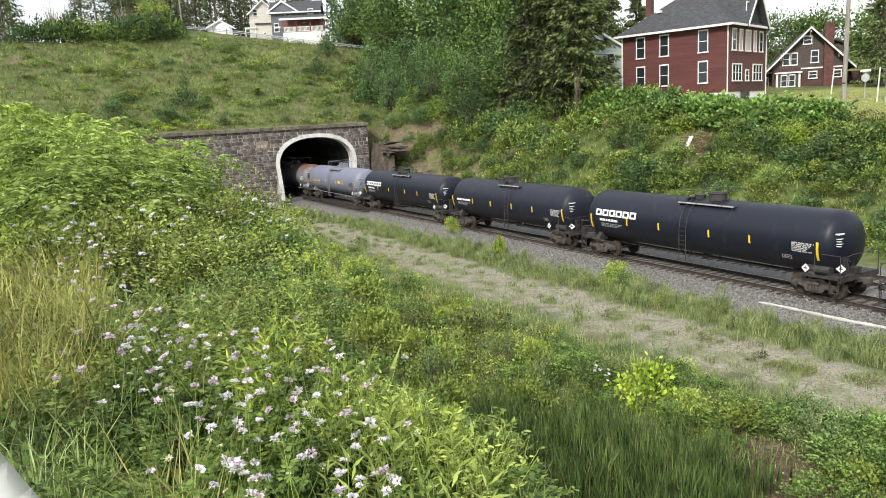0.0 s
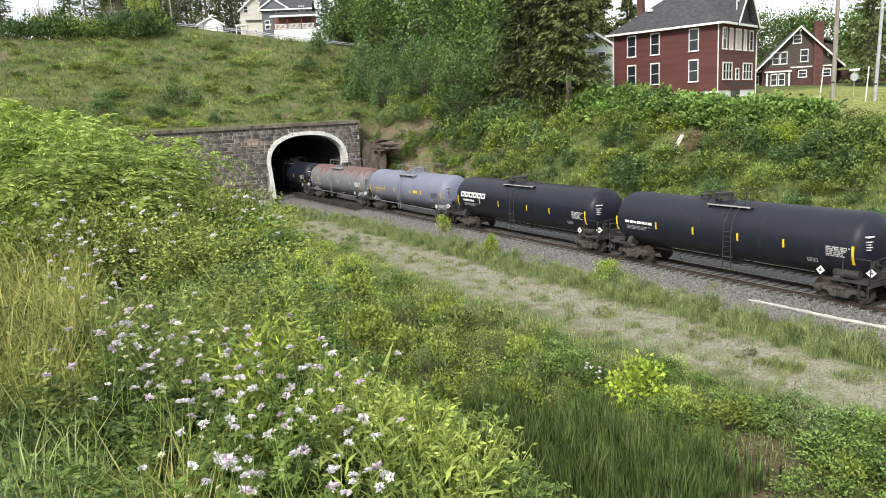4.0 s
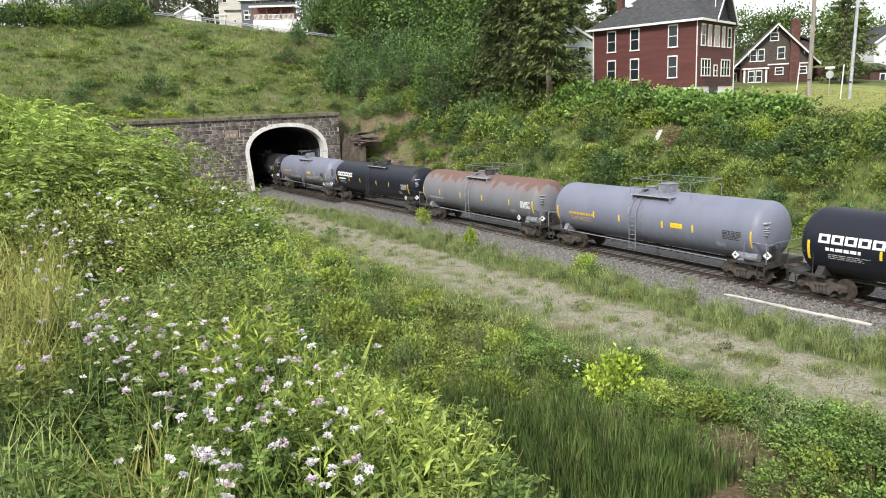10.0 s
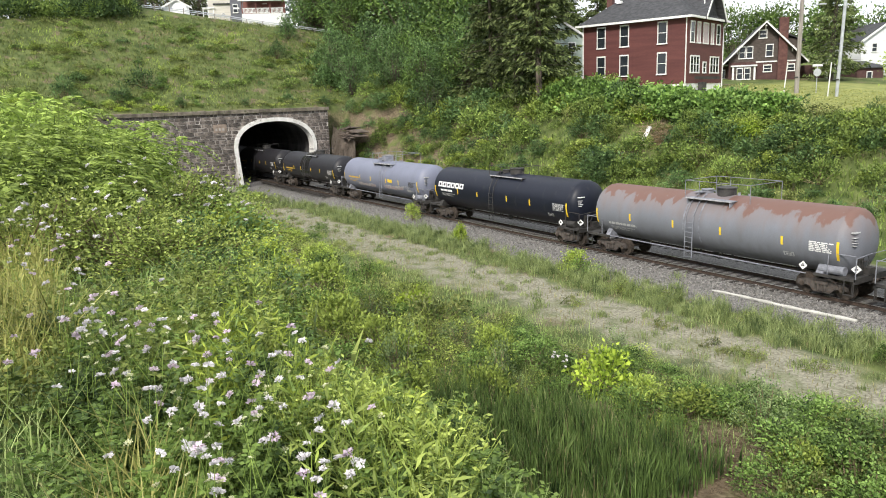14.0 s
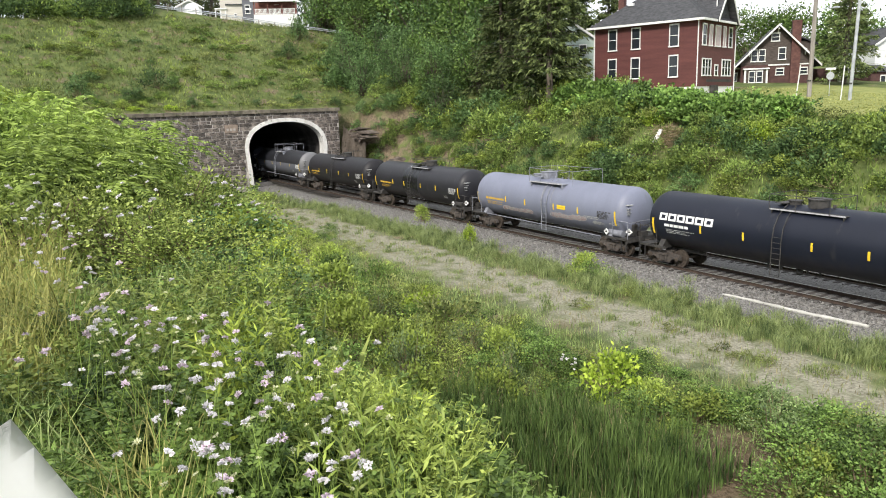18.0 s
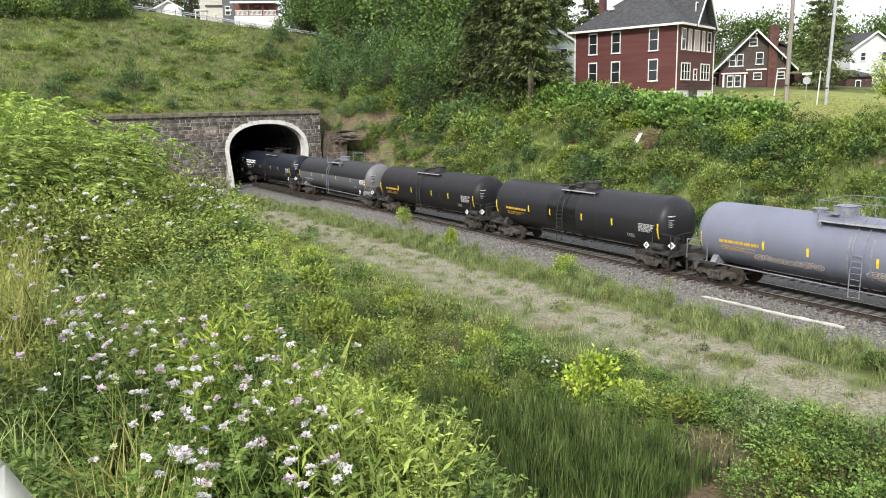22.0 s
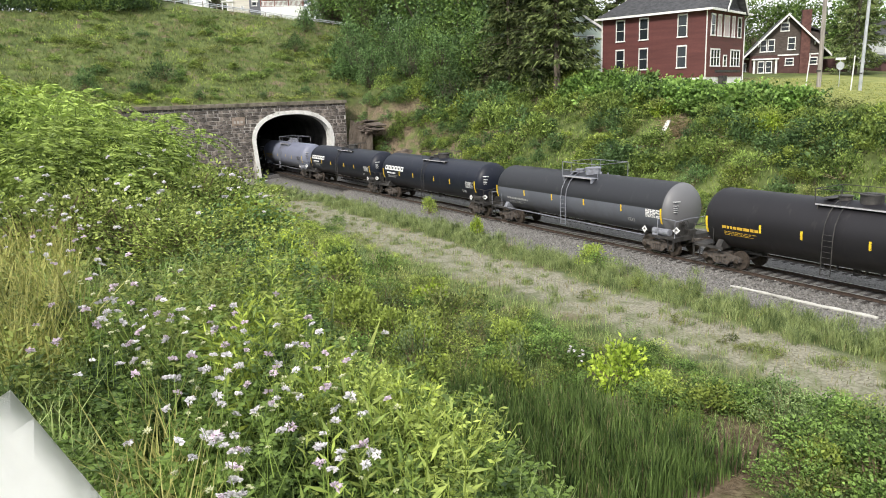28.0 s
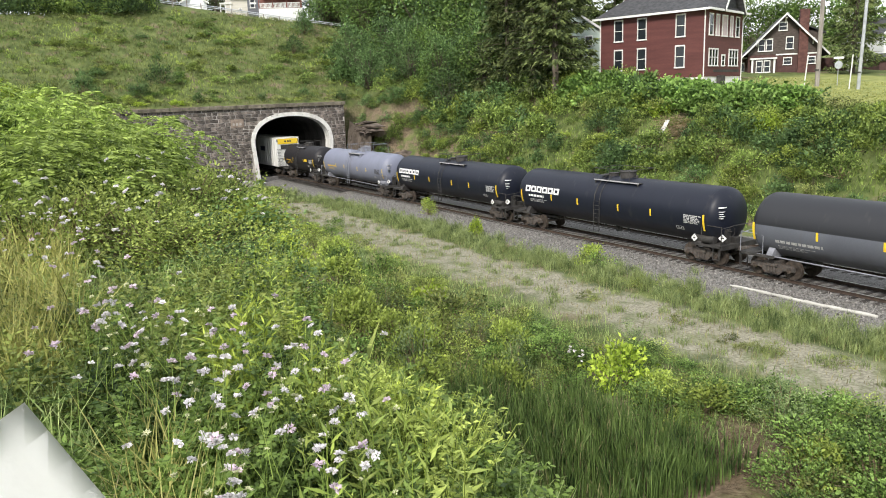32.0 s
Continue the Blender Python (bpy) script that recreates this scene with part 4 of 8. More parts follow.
    for x, y, z, turn in ((p.get("dia", half - 2.0), -1.43, 1.36, 0), (length / 2 - 0.62, -1.2, 1.5, 40)):
        d = bmesh.new()
        prism(d, [(0, -0.2), (0.2, 0), (0, 0.2), (-0.2, 0)], -0.012, 0.012)
        pl = part("placard", d, M_WPAINT, car, "white diamond placard with black marks")
        pl.matrix_basis = pose(x, y, z, 0, 0, turn)
        mk = boxes((-0.07, 0.07, -0.018, -0.013, -0.035, 0.03), (-0.03, 0.03, -0.018, -0.013, 0.06, 0.10))
        part("placard_mark", mk, M_STEEL_DARK, pl)
        if turn == 0:
            part("placard_holder", boxes((x - 0.04, x + 0.04, y + 0.02, y + 0.25, z - 0.24, z - 0.16)), M_STEEL_DARK, car)
    mark = p["marks"]
    nx = p.get("number_x", -half + 1.2)
    part("number_marking", bar_rows(nx, nx + p.get("number_w", 2.3), p.get("number_a", 1), 1, 6, 5.5, seed), mark, car, "faded lettering on the tank side")
    part("small_lettering", bar_rows(nx + 0.1, nx + 1.9, p.get("number_a", 1) - 11, 3, 3.2, 1.3, seed + 5), p.get("fine_marks", M_DULLWHITE), car)
    tagged(part("data_panel", bar_rows(p.get("data", half - 2.1), p.get("data", half - 2.1) + 1.1, 3, 6, 3.0, 2.0, seed + 9), p.get("panel_marks", M_DULLWHITE), car), "rows of small faded stencil marks", kind="stuff")
    bx = p.get("stencil", half - 2.7)
    bm = bmesh.new()
    for q in ((bx, bx + 0.5, -24, -23), (bx, bx + 0.5, -31, -30), (bx, bx + 0.04, -30, -24), (bx + 0.46, bx + 0.5, -30, -24), (bx + 0.12, bx + 0.22, -28.5, -25.5), (bx + 0.28, bx + 0.38, -28.5, -25.5)):
        shell_patch(bm, *q, n=1)
    part("stencil_box", bm, M_DULLWHITE, car)
    # lettering on the leading head
    hd = bmesh.new()
    for k in range(5):
        z = 2.95 - k * 0.11 - (0.08 if k else 0)
        w = (0.42, 0.28, 0.18, 0.24, 0.16)[k]
        xh = half - HEAD + HEAD * math.sqrt(max(0, 1 - ((z - Z_TANK) ** 2 + 0.5) / R_TANK ** 2)) + 0.012
        box(hd, xh - 0.16, xh + 0.012, -0.85 - 0.25, -0.85 - 0.25 + w, z, z + (0.05 if k == 0 else 0.018))
    part("head_lettering", hd, mark if mark is not M_YPAINT else M_DULLWHITE, car)
    if p.get("wordmark"):
        block_word(car, -7.15, -3.7, 5, 20, 6)
    if p.get("placard_yellow"):
        pp = part("hazard_panel", shell_patch(bmesh.new(), p["hazard"], p["hazard"] + 0.8, -7, 3, n=3), M_YELLOW, car, "yellow warning panel")
        part("panel_bar", shell_patch(bmesh.new(), p["hazard"] + 0.13, p["hazard"] + 0.67, -3.0, -1.5, lift=0.011, n=1), M_YPAINT, pp)
    if p.get("scribble"):
        for fill, x, a, w, h in ((M_RED_SPRAY, -4.1, -35, 3.3, 15), (M_RED_SPRAY, 1.0, -32, 3.1, 17)):
            g = random.Random(seed + int(x * 10))
            body, edge, xx = bmesh.new(), bmesh.new(), x
            while xx < x + w - 0.2:
                rx, ra = g.uniform(0.2, 0.34), h * g.uniform(0.34, 0.5)
                ca = a + h * 0.5 + g.uniform(-0.12, 0.12) * h
                shell_blob(body, xx + rx, ca, rx, ra, 0.12, 0.008)
                shell_blob(edge, xx + rx, ca, rx, ra, 0.80, 0.012)
                shell_blob(edge, xx + rx * 1.1, ca + ra * 0.1, rx * 0.45, ra * 0.4, 0.62, 0.014)
                xx += rx * 1.25
            tagged(part("spray_scrawl", body, fill, car), "sprayed graffiti scrawl, illegible", kind="stuff")
            tagged(part("spray_outline", edge, M_DULLWHITE, car), "pale outlines of a sprayed scrawl", kind="stuff")
        for x, a, w, h in ((4.2, -20, 1.2, 9), (6.3, -26, 0.7, 6), (4.9, -30, 0.9, 7)):
            g = random.Random(seed + int(x * 10))
            tag, xx = bmesh.new(), x
            while xx < x + w - 0.1:
                rx = g.uniform(0.08, 0.15)
                shell_blob(tag, xx + rx, a + h * g.uniform(0.35, 0.65), rx, h * g.uniform(0.3, 0.5), 0.66, 0.012)
                xx += rx * 1.5
            tagged(part("spray_tag", tag, M_DULLWHITE, car), "thin pale sprayed tag, illegible", kind="stuff")
    tagged(car, p["label"], "tank car", group="tank cars of the train")
    return car


M_RED_SPRAY = surf("faded_red_spray", (0.28, 0.16, 0.17), (0.42, 0.30, 0.30), 8, 0.7)
P_BLACK = tank_paint("satin_black_tank", (0.012, 0.0148, 0.026), gloss=0.45, spec=0.3)
P_BLACK2 = tank_paint("dusty_black_tank", (0.016, 0.019, 0.031), gloss=0.5, spec=0.3)
P_BROWN = tank_paint("weathered_black_tank", (0.017, 0.016, 0.019), gloss=0.5, spec=0.3)
P_BAND = tank_paint("patched_black_tank", (0.023, 0.023, 0.028), "band", gloss=0.45, spec=0.3)
P_GREY = tank_paint("pale_grey_tank", (0.19, 0.204, 0.272), gloss=0.5)
P_RUST = tank_paint("rusted_grey_tank", (0.185, 0.195, 0.225), "rust", gloss=0.6)
P_TWO = tank_paint("two_tone_tank", (0.12, 0.128, 0.155), "twotone", gloss=0.5)
P_EDGE = surf("worn_deck_edge", (0.30, 0.30, 0.32), (0.5, 0.5, 0.52), 6, 0.6)
P_FIT = surf("grey_fittings", (0.16, 0.165, 0.19), (0.27, 0.28, 0.32), 4, 0.6)

BLACK_BIG = dict(paint=P_BLACK, half=8.33, trucks=7.1, fittings=M_STEEL_DARK, marks=M_WPAINT, fine_marks=M_DULLWHITE, wordmark=True, number_x=-6.77, number_w=1.55, number_a=-1.5, stripes=(-4.45, -1.98, 1.47, 3.93), ladder=-0.38, platform=(-1.0, 2.6), rail_end=1.9, dome=0.8, dia=6.9, data=6.2, stencil=5.63, tall_stripes=(7.47, -7.53),
                 label="satin black tank car with a bold white wordmark on rusty trucks")
BLACK_BACK = dict(BLACK_BIG, platform=(-1.88, 1.6), rail_end=0.45, dome=-1.1)
BLACK_MID = dict(paint=P_BLACK2, half=7.57, trucks=6.25, fittings=M_STEEL_DARK, marks=M_WPAINT, number_x=-6.4, number_w=2.05, stripes=(-4.05, -1.5, 1.25, 3.75), ladder=0.52, platform=(-1.0, 1.6), dome=-0.75, dia=5.57, data=5.8, tall_stripes=(7.0, -7.1),
                 label="dusty black tank car with white markings and a central dome")
GREY = dict(paint=P_GREY, half=7.6, trucks=6.3, fittings=P_FIT, marks=M_YPAINT, fine_marks=M_YPAINT, panel_marks=M_STEEL_DARK, number_x=-5.75, number_w=2.1, number_a=-3, stripes=(-3.6, -1.55, 1.6, 3.6), ladder=-0.63, platform=(-0.9, 1.9), rail_end=3.2, dome=0.7, box_dome=True, tall=True, bands=True, side_pipe=True, placard_yellow=True, hazard=2.15, dia=6.14, data=5.4, stencil=4.98, tall_stripes=(6.95, -6.8),
            label="pale blue-grey tank car with yellow markings and a railed platform")
GREY_SPRAY = dict(GREY, scribble=True, stripes=(-3.58, -1.46, 1.46, 3.7), number_x=-5.9, ladder=0.45, platform=(-1.26, 2.0), rail_end=3.0, dome=-0.7, hazard=1.8, tall_stripes=(6.85, -6.9), label="pale grey tank car with graffiti scrawls along its side")
RUST = dict(paint=P_RUST, half=7.7, trucks=6.3, fittings=P_FIT, marks=M_DULLWHITE, panel_marks=M_WPAINT, number_x=-6.2, number_w=2.05, number_a=-19, stripes=(-4.52, -1.57, 1.31, 4.56), ladder=-0.68, platform=(-1.03, 1.67), rail_end=2.7, dome=0.53, dome_paint=M_STEEL_DARK, tall=True, bands=True, side_pipe=True, dia=5.6, data=5.83, stencil=4.6, tall_stripes=(7.1, -7.06),
            label="grey tank car with a heavily rusted brown top")
BLACK_YEL = dict(paint=P_BROWN, half=7.45, trucks=6.2, fittings=M_STEEL_DARK, marks=M_YPAINT, fine_marks=M_YPAINT, number_x=-5.92, number_w=2.05, number_a=-6, stripes=(-3.8, -1.72, 1.31, 3.65), ladder=-0.67, platform=(-1.48, 1.8), dome=0.44, dia=6.0, data=5.35, tall_stripes=(6.8, -6.85),
                 label="weathered black tank car with yellow markings")
BLACK_BAND = dict(BLACK_YEL, paint=P_BAND, half=7.55, stripes=(-3.56, -1.53, 1.26, 3.67), ladder=-0.73, platform=(-1.0, 1.9), dome=0.75, dia=6.17, data=5.61, stencil=4.72, tall_stripes=(6.91, -6.94), label="black tank car with a darker patch painted round its middle")
TWO = dict(paint=P_TWO, half=8.2, trucks=6.9, fittings=P_FIT, marks=M_DULLWHITE, panel_marks=M_WPAINT, number_x=-6.6, number_w=2.3, number_a=-20, stripes=(-4.54, -1.66, 1.35, 4.49), ladder=-0.63, platform=(-0.9, 1.76), rail_end=2.3, dome=0.57, tall=True, side_pipe=True, dia=6.28, data=6.35, stencil=4.93, tall_stripes=(7.45, -7.7),
           label="two-tone tank car, black above and grey below")
GREY_LAST = dict(GREY, placard_yellow=False, label="pale grey tank car with light road dirt")
SHORT = dict(BLACK_YEL, half=5.45, trucks=4.2, stripes=(-1.8, 1.6), number_x=-4.0, number_w=1.5, platform=(-1.4, 1.0), dome=0.2, ladder=-0.6, placard_yellow=True, hazard=1.9, label="short black tank car with a yellow panel", tall_stripes=(4.6, -4.9), dia=3.6, data=3.3, stencil=2.7)
TRAIN = []
for k, (x, what) in enumerate([(-9.3, BLACK_YEL), (-27.2, BLACK_BIG), (-44.65, BLACK_MID), (-62.0, BLACK_BACK), (-79.4, GREY), (-95.9, RUST), (-113.05, BLACK_BIG), (-130.3, GREY_SPRAY), (-146.9, BLACK_BAND), (-163.45, BLACK_YEL), (-180.75, TWO), (-198.8, BLACK_BIG), (-216.8, BLACK_BIG), (-234.35, GREY_LAST), (-249.0, SHORT)]):
    TRAIN.append((tank_car(x, what, seed=11 + 7 * k), x))


def refrigerator_car(centre):
    car = empty("boxcar", pose(centre, TRACK_Y, 0))
    half = 9.4
    white = surf("white_boxcar_paint", (0.60, 0.60, 0.58), (0.78, 0.78, 0.76), 0.8, 0.5, bump=0.05, stretch=(1, 1, 0.3), c=(0.40, 0.37, 0.33), cpos=0.68)
    body = part("body", boxes((-half, half, -1.52, 1.52, 1.05, 4.55), bevel=0.06), white, car)
    for i in range(22):
        x = -half + 0.4 + i * (2 * half - 0.8) / 21
        for s in (-1, 1):
            part("side_post", boxes((x - 0.05, x + 0.05, s * 1.52, s * 1.56, 1.1, 4.5)), white, body)
    part("roof", boxes((-half + 0.02, half - 0.02, -1.5, 1.5, 4.55, 4.64), bevel=0.02), white, car)
    part("end_panel", boxes((half, half + 0.05, -1.3, 1.3, 3.85, 4.5)), M_YELLOW, car, "yellow panel across the end")
    part("end_grille", boxes((half, half + 0.05, -0.95, 0.95, 3.2, 3.75)), M_STEEL_DARK, car, "dark cooling grille")
    for s in (-1, 1):
        part("end_marking", boxes((half, half + 0.03, s * 1.36 - 0.08, s * 1.36 + 0.08, 4.1, 4.45)), M_BLUE, car)
    for x in (-0.35, 0.0, 0.3):
        part("panel_bar", boxes((half + 0.05, half + 0.06, x - 0.09, x + 0.12, 4.08, 4.28)), M_STEEL_DARK, car)
    part("end_ladder", boxes(*[(half + 0.06, half + 0.1, -1.45, -1.0, 1.3 + k * 0.38, 1.33 + k * 0.38) for k in range(6)]), M_STEEL_DARK, car)
    part("end_platform", boxes((half, half + 0.55, -1.4, 1.4, 1.05, 1.12)), M_STEEL_DARK, car)
    part("end_handrail", rods([(half + 0.5, -1.4, 1.1), (half + 0.5, -1.4, 2.1), (half + 0.5, 0.9, 2.1), (half + 0.5, 0.9, 1.1)], 0.025), M_STEEL_DARK, car)
    part("centre_sill", boxes((-half, half + 0.4, -0.25, 0.25, 0.75, 1.05)), M_STEEL_DARK, car)
    part("coupler", boxes((half + 0.35, half + 0.85, -0.15, 0.15, 0.74, 1.0), bevel=0.03), M_TRUCK, car)
    part("side_logo", boxes((3.2, 5.0, -1.575, -1.565, 2.9, 3.5)), M_BLUE, car)
    part("side_door", boxes((-1.8, 1.8, -1.6, -1.54, 1.2, 4.4), bevel=0.02), white, car)
    for s in (-1, 1):
        add_truck(car, s * (half - 1.7))
    tagged(car, "white refrigerated boxcar with a yellow panel on its end", "boxcar")
    return car


M_BLUE = surf("dark_blue_marking", (0.03, 0.04, 0.09), (0.06, 0.07, 0.14), 5, 0.6)
TRAIN.append((refrigerator_car(-265.75), -265.75))


# ---- houses and street furniture ----
def shingles(name, a, b):
    return surf(name, a, b, 2.2, 0.9, bump=0.4, bscale=18, stretch=(1, 1, 2.5), fine=0.4)


M_MAROON = surf("maroon_siding", (0.085, 0.026, 0.024), (0.125, 0.040, 0.036), 0.8, 0.75, bump=0.3, bscale=10, stretch=(0.3, 0.3, 3), fine=0.35)
M_SLATE = shingles("dark_grey_shingles", (0.035, 0.036, 0.040), (0.075, 0.077, 0.083))
M_BROWNSHINGLE = shingles("brown_wall_shingles", (0.055, 0.043, 0.038), (0.10, 0.08, 0.07))
M_BROWNBRICK = surf("dark_red_brick", (0.062, 0.030, 0.028), (0.098, 0.050, 0.045), 1.6, 0.85, bump=0.3, bscale=14, fine=0.4)
M_GREYSIDE = surf("slate_grey_siding", (0.10, 0.105, 0.125), (0.15, 0.155, 0.18), 0.8, 0.7, bump=0.2, bscale=10, stretch=(0.3, 0.3, 3))
M_CREAM = surf("cream_siding", (0.52, 0.49, 0.43), (0.66, 0.63, 0.56), 0.8, 0.7, bump=0.2, bscale=10, stretch=(0.3, 0.3, 3))
M_MINT = surf("pale_mint_siding", (0.42, 0.52, 0.47), (0.54, 0.63, 0.58), 0.8, 0.7, bump=0.2, bscale=10, stretch=(0.3, 0.3, 3))
M_WHITESIDE = surf("white_siding", (0.62, 0.63, 0.65), (0.76, 0.77, 0.79), 0.8, 0.7, bump=0.2, bscale=10, stretch=(0.3, 0.3, 3))
M_CHIM = surf("chimney_brick", (0.085, 0.038, 0.034), (0.14, 0.065, 0.055), 3, 0.9, bump=0.4, bscale=14)
M_CURTAIN = surf("pale_curtain", (0.45, 0.36, 0.37), (0.6, 0.5, 0.5), 5, 0.9, stretch=(6, 6, 0.5))
M_POLE_WOOD = surf("weathered_pole_wood", (0.20, 0.18, 0.16), (0.36, 0.33, 0.30), 2, 0.9, bump=0.3, stretch=(6, 6, 0.3))
M_POLE_METAL = surf("galvanised_pole", (0.42, 0.44, 0.47), (0.58, 0.60, 0.63), 2, 0.5, 0.5)
M_PORCHRED = surf("red_brown_porch", (0.16, 0.06, 0.05), (0.26, 0.11, 0.09), 2, 0.8)
M_CONCRETE = surf("pale_concrete", (0.40, 0.39, 0.36), (0.56, 0.55, 0.51), 1.5, 0.9, bump=0.3)


def window(parent, m, w, h, panes=1, boarded=None, trim=M_WHITE):
    """A sash window: outward is -y, origin at the middle of the sill."""
    t = 0.085
    f = part("window", boxes((-w / 2, -w / 2 + t, -0.09, 0.0, 0, h), (w / 2 - t, w / 2, -0.09, 0.0, 0, h), (-w / 2, w / 2, -0.10, 0.0, h - t, h + 0.05), (-w / 2 - 0.05, w / 2 + 0.05, -0.13, 0.0, -0.06, t * 0.8)), trim, parent, "white-framed window")
    f.matrix_basis = m
    step = (w - 2 * t) / panes
    for k in range(panes):
        x0 = -w / 2 + t + k * step
        part("pane", boxes((x0 + 0.02, x0 + step - 0.02, -0.035, -0.015, t * 0.8, h - t)), boarded or M_PANE, f)
        if not boarded:
            part("sash_bar", boxes((x0, x0 + step, -0.06, -0.036, h * 0.5 - 0.03, h * 0.5 + 0.03)), trim, f)
        if k:
            part("mullion", boxes((x0 - 0.05, x0 + 0.05, -0.08, -0.01, 0, h)), trim, f)
    return f


def roof_slab(bm, pts, thick=0.16):
    """A sloping roof face with thickness, corners in order."""
    a = [bm.verts.new(p) for p in pts]
    b = [bm.verts.new((p[0], p[1], p[2] - thick)) for p in pts]
    bm.faces.new(a)
    bm.faces.new(b[::-1])
    for i in range(len(a)):
        j = (i + 1) % len(a)
        bm.faces.new((a[j], a[i], b[i], b[j]))
    bmesh.ops.recalc_face_normals(bm, faces=bm.faces[:])
    return bm


def maroon_house():
    h = empty("house", pose(-52.4, 63.9, 9.0, 0, 0, 197.5))
    L, W, e = 12.2, 10.3, 7.72
    part("wall", boxes((0, L, -W, 0, 0.9, e)), M_MAROON, h, "maroon siding wall")
    part("foundation", boxes((0.06, L - 0.06, -W + 0.06, -0.06, -1.2, 0.9)), M_WHITE, h, "white-painted foundation")
    # hip roof with a cross gable on the street side
    o, rz = 0.55, 4.3
    rb = bmesh.new()
    c = [(-o, o, e), (L + o, o, e), (L + o, -W - o, e), (-o, -W - o, e)]
    r1, r2 = (5.0, -W / 2, e + rz), (L - 5.0, -W / 2, e + rz)
    roof_slab(rb, [c[0], c[1], r2, r1])
    roof_slab(rb, [c[1], c[2], r2])
    roof_slab(rb, [c[2], c[3], r1, r2])
    roof_slab(rb, [c[3], c[0], r1])
    roof = part("roof", rb, M_SLATE, h, "dark grey shingle hip roof")
    gy, gw, gz = -6.0, 2.9, e + 4.0
    gb = bmesh.new()
    roof_slab(gb, [(-o - 0.25, gy + gw, e - 0.1), (5.0, gy + gw, e - 0.1), (5.0, gy, gz), (-o - 0.25, gy, gz)])
    roof_slab(gb, [(5.0, gy - gw, e - 0.1), (-o - 0.25, gy - gw, e - 0.1), (-o - 0.25, gy, gz), (5.0, gy, gz)])
    part("gable_roof", gb, M_SLATE, roof)
    part("gable_wall", prism(bmesh.new(), [(gy + gw - 0.3, e), (gy, gz - 0.35), (gy - gw + 0.3, e)], -0.02, 0.3, axis="x"), M_SLATE, h)
    bb = bmesh.new()
    for s in (-1, 1):
        prism(bb, [(gy + s * (gw + 0.1), e - 0.25), (gy + s * (gw + 0.1), e + 0.1), (gy, gz + 0.12), (gy, gz - 0.28)], -o - 0.33, -o - 0.25, axis="x")
    part("bargeboard", bb, M_WHITE, h, "white gable trim")
    w = window(h, pose(-0.02, gy + 1.3, e + 0.5, 0, 0, -90), 1.0, 1.9)
    part("gutter", boxes((-o - 0.1, L + o + 0.1, o - 0.02, o + 0.12, e - 0.2, e + 0.02)), M_WHITE, h, "white eaves gutter")
    part("gutter", boxes((-o - 0.12, -o + 0.02, -W - o, o, e - 0.2, e + 0.02)), M_WHITE, h, "white eaves gutter")
    part("soffit", boxes((-o + 0.02, L + o, 0.0, o - 0.03, e - 0.12, e - 0.02)), M_WHITE, h)
    part("downpipe", rods([(-0.05, 0.5, e - 0.1), (0.12, 0.08, e - 0.7), (0.12, 0.08, 0.9)], 0.06), M_WHITE, h, "white downpipe")
    part("downpipe", rods([(-0.45, -W - 0.3, e - 0.1), (-0.08, -W + 0.1, e - 0.7), (-0.08, -W + 0.1, 0.2)], 0.06), M_WHITE, h, "white downpipe")
    part("corner_board", boxes((L - 0.12, L + 0.03, -0.1, 0.03, 0.9, e - 0.15)), M_WHITE, h)
    for x in (2.73, 7.08, 9.87):
        for z in (5.1, 1.95):
            window(h, pose(x, 0.0, z, 0, 0, 180), 1.08, 2.25)
    for y, ww, bd in ((-1.2, 1.1, None), (-2.95, 0.95, M_CURTAIN), (-4.95, 1.5, M_CURTAIN), (-6.9, 0.8, M_CURTAIN), (-8.7, 1.1, None)):
        window(h, pose(0.0, y, 5.1, 0, 0, -90), ww, 2.15, boarded=bd)
    for y, ww, hh, pn in ((-2.05, 2.5, 1.75, 3), (-4.8, 0.95, 1.15, 1), (-7.75, 2.7, 1.75, 3)):
        window(h, pose(0.0, y, 2.0, 0, 0, -90), ww, hh, panes=pn)
    part("wall_scar", boxes((-0.03, 0.01, -9.6, -2.2, 1.35, 1.62)), M_STEEL_DARK, h, "dark strip across the side wall below the windows")
    chim = part("chimney", boxes((10.6, 11.3, -4.6, -3.9, 9.0, 12.4), bevel=0.03), M_CHIM, roof, "red brick chimney")
    part("flashing", boxes((10.5, 11.4, -4.7, -3.8, 9.6, 9.9)), M_WHITE, chim)
    part("roof_vent", boxes((8.6, 9.2, -2.6, -2.2, 10.0, 10.3)), M_WHITE, roof)
    part("bulkhead", boxes((-0.5, 0.02, -4.4, -3.3, -0.5, 1.0)), M_STEEL_DARK, h)
    tagged(h, "two-storey maroon house with white windows and a dark hip roof", "house")


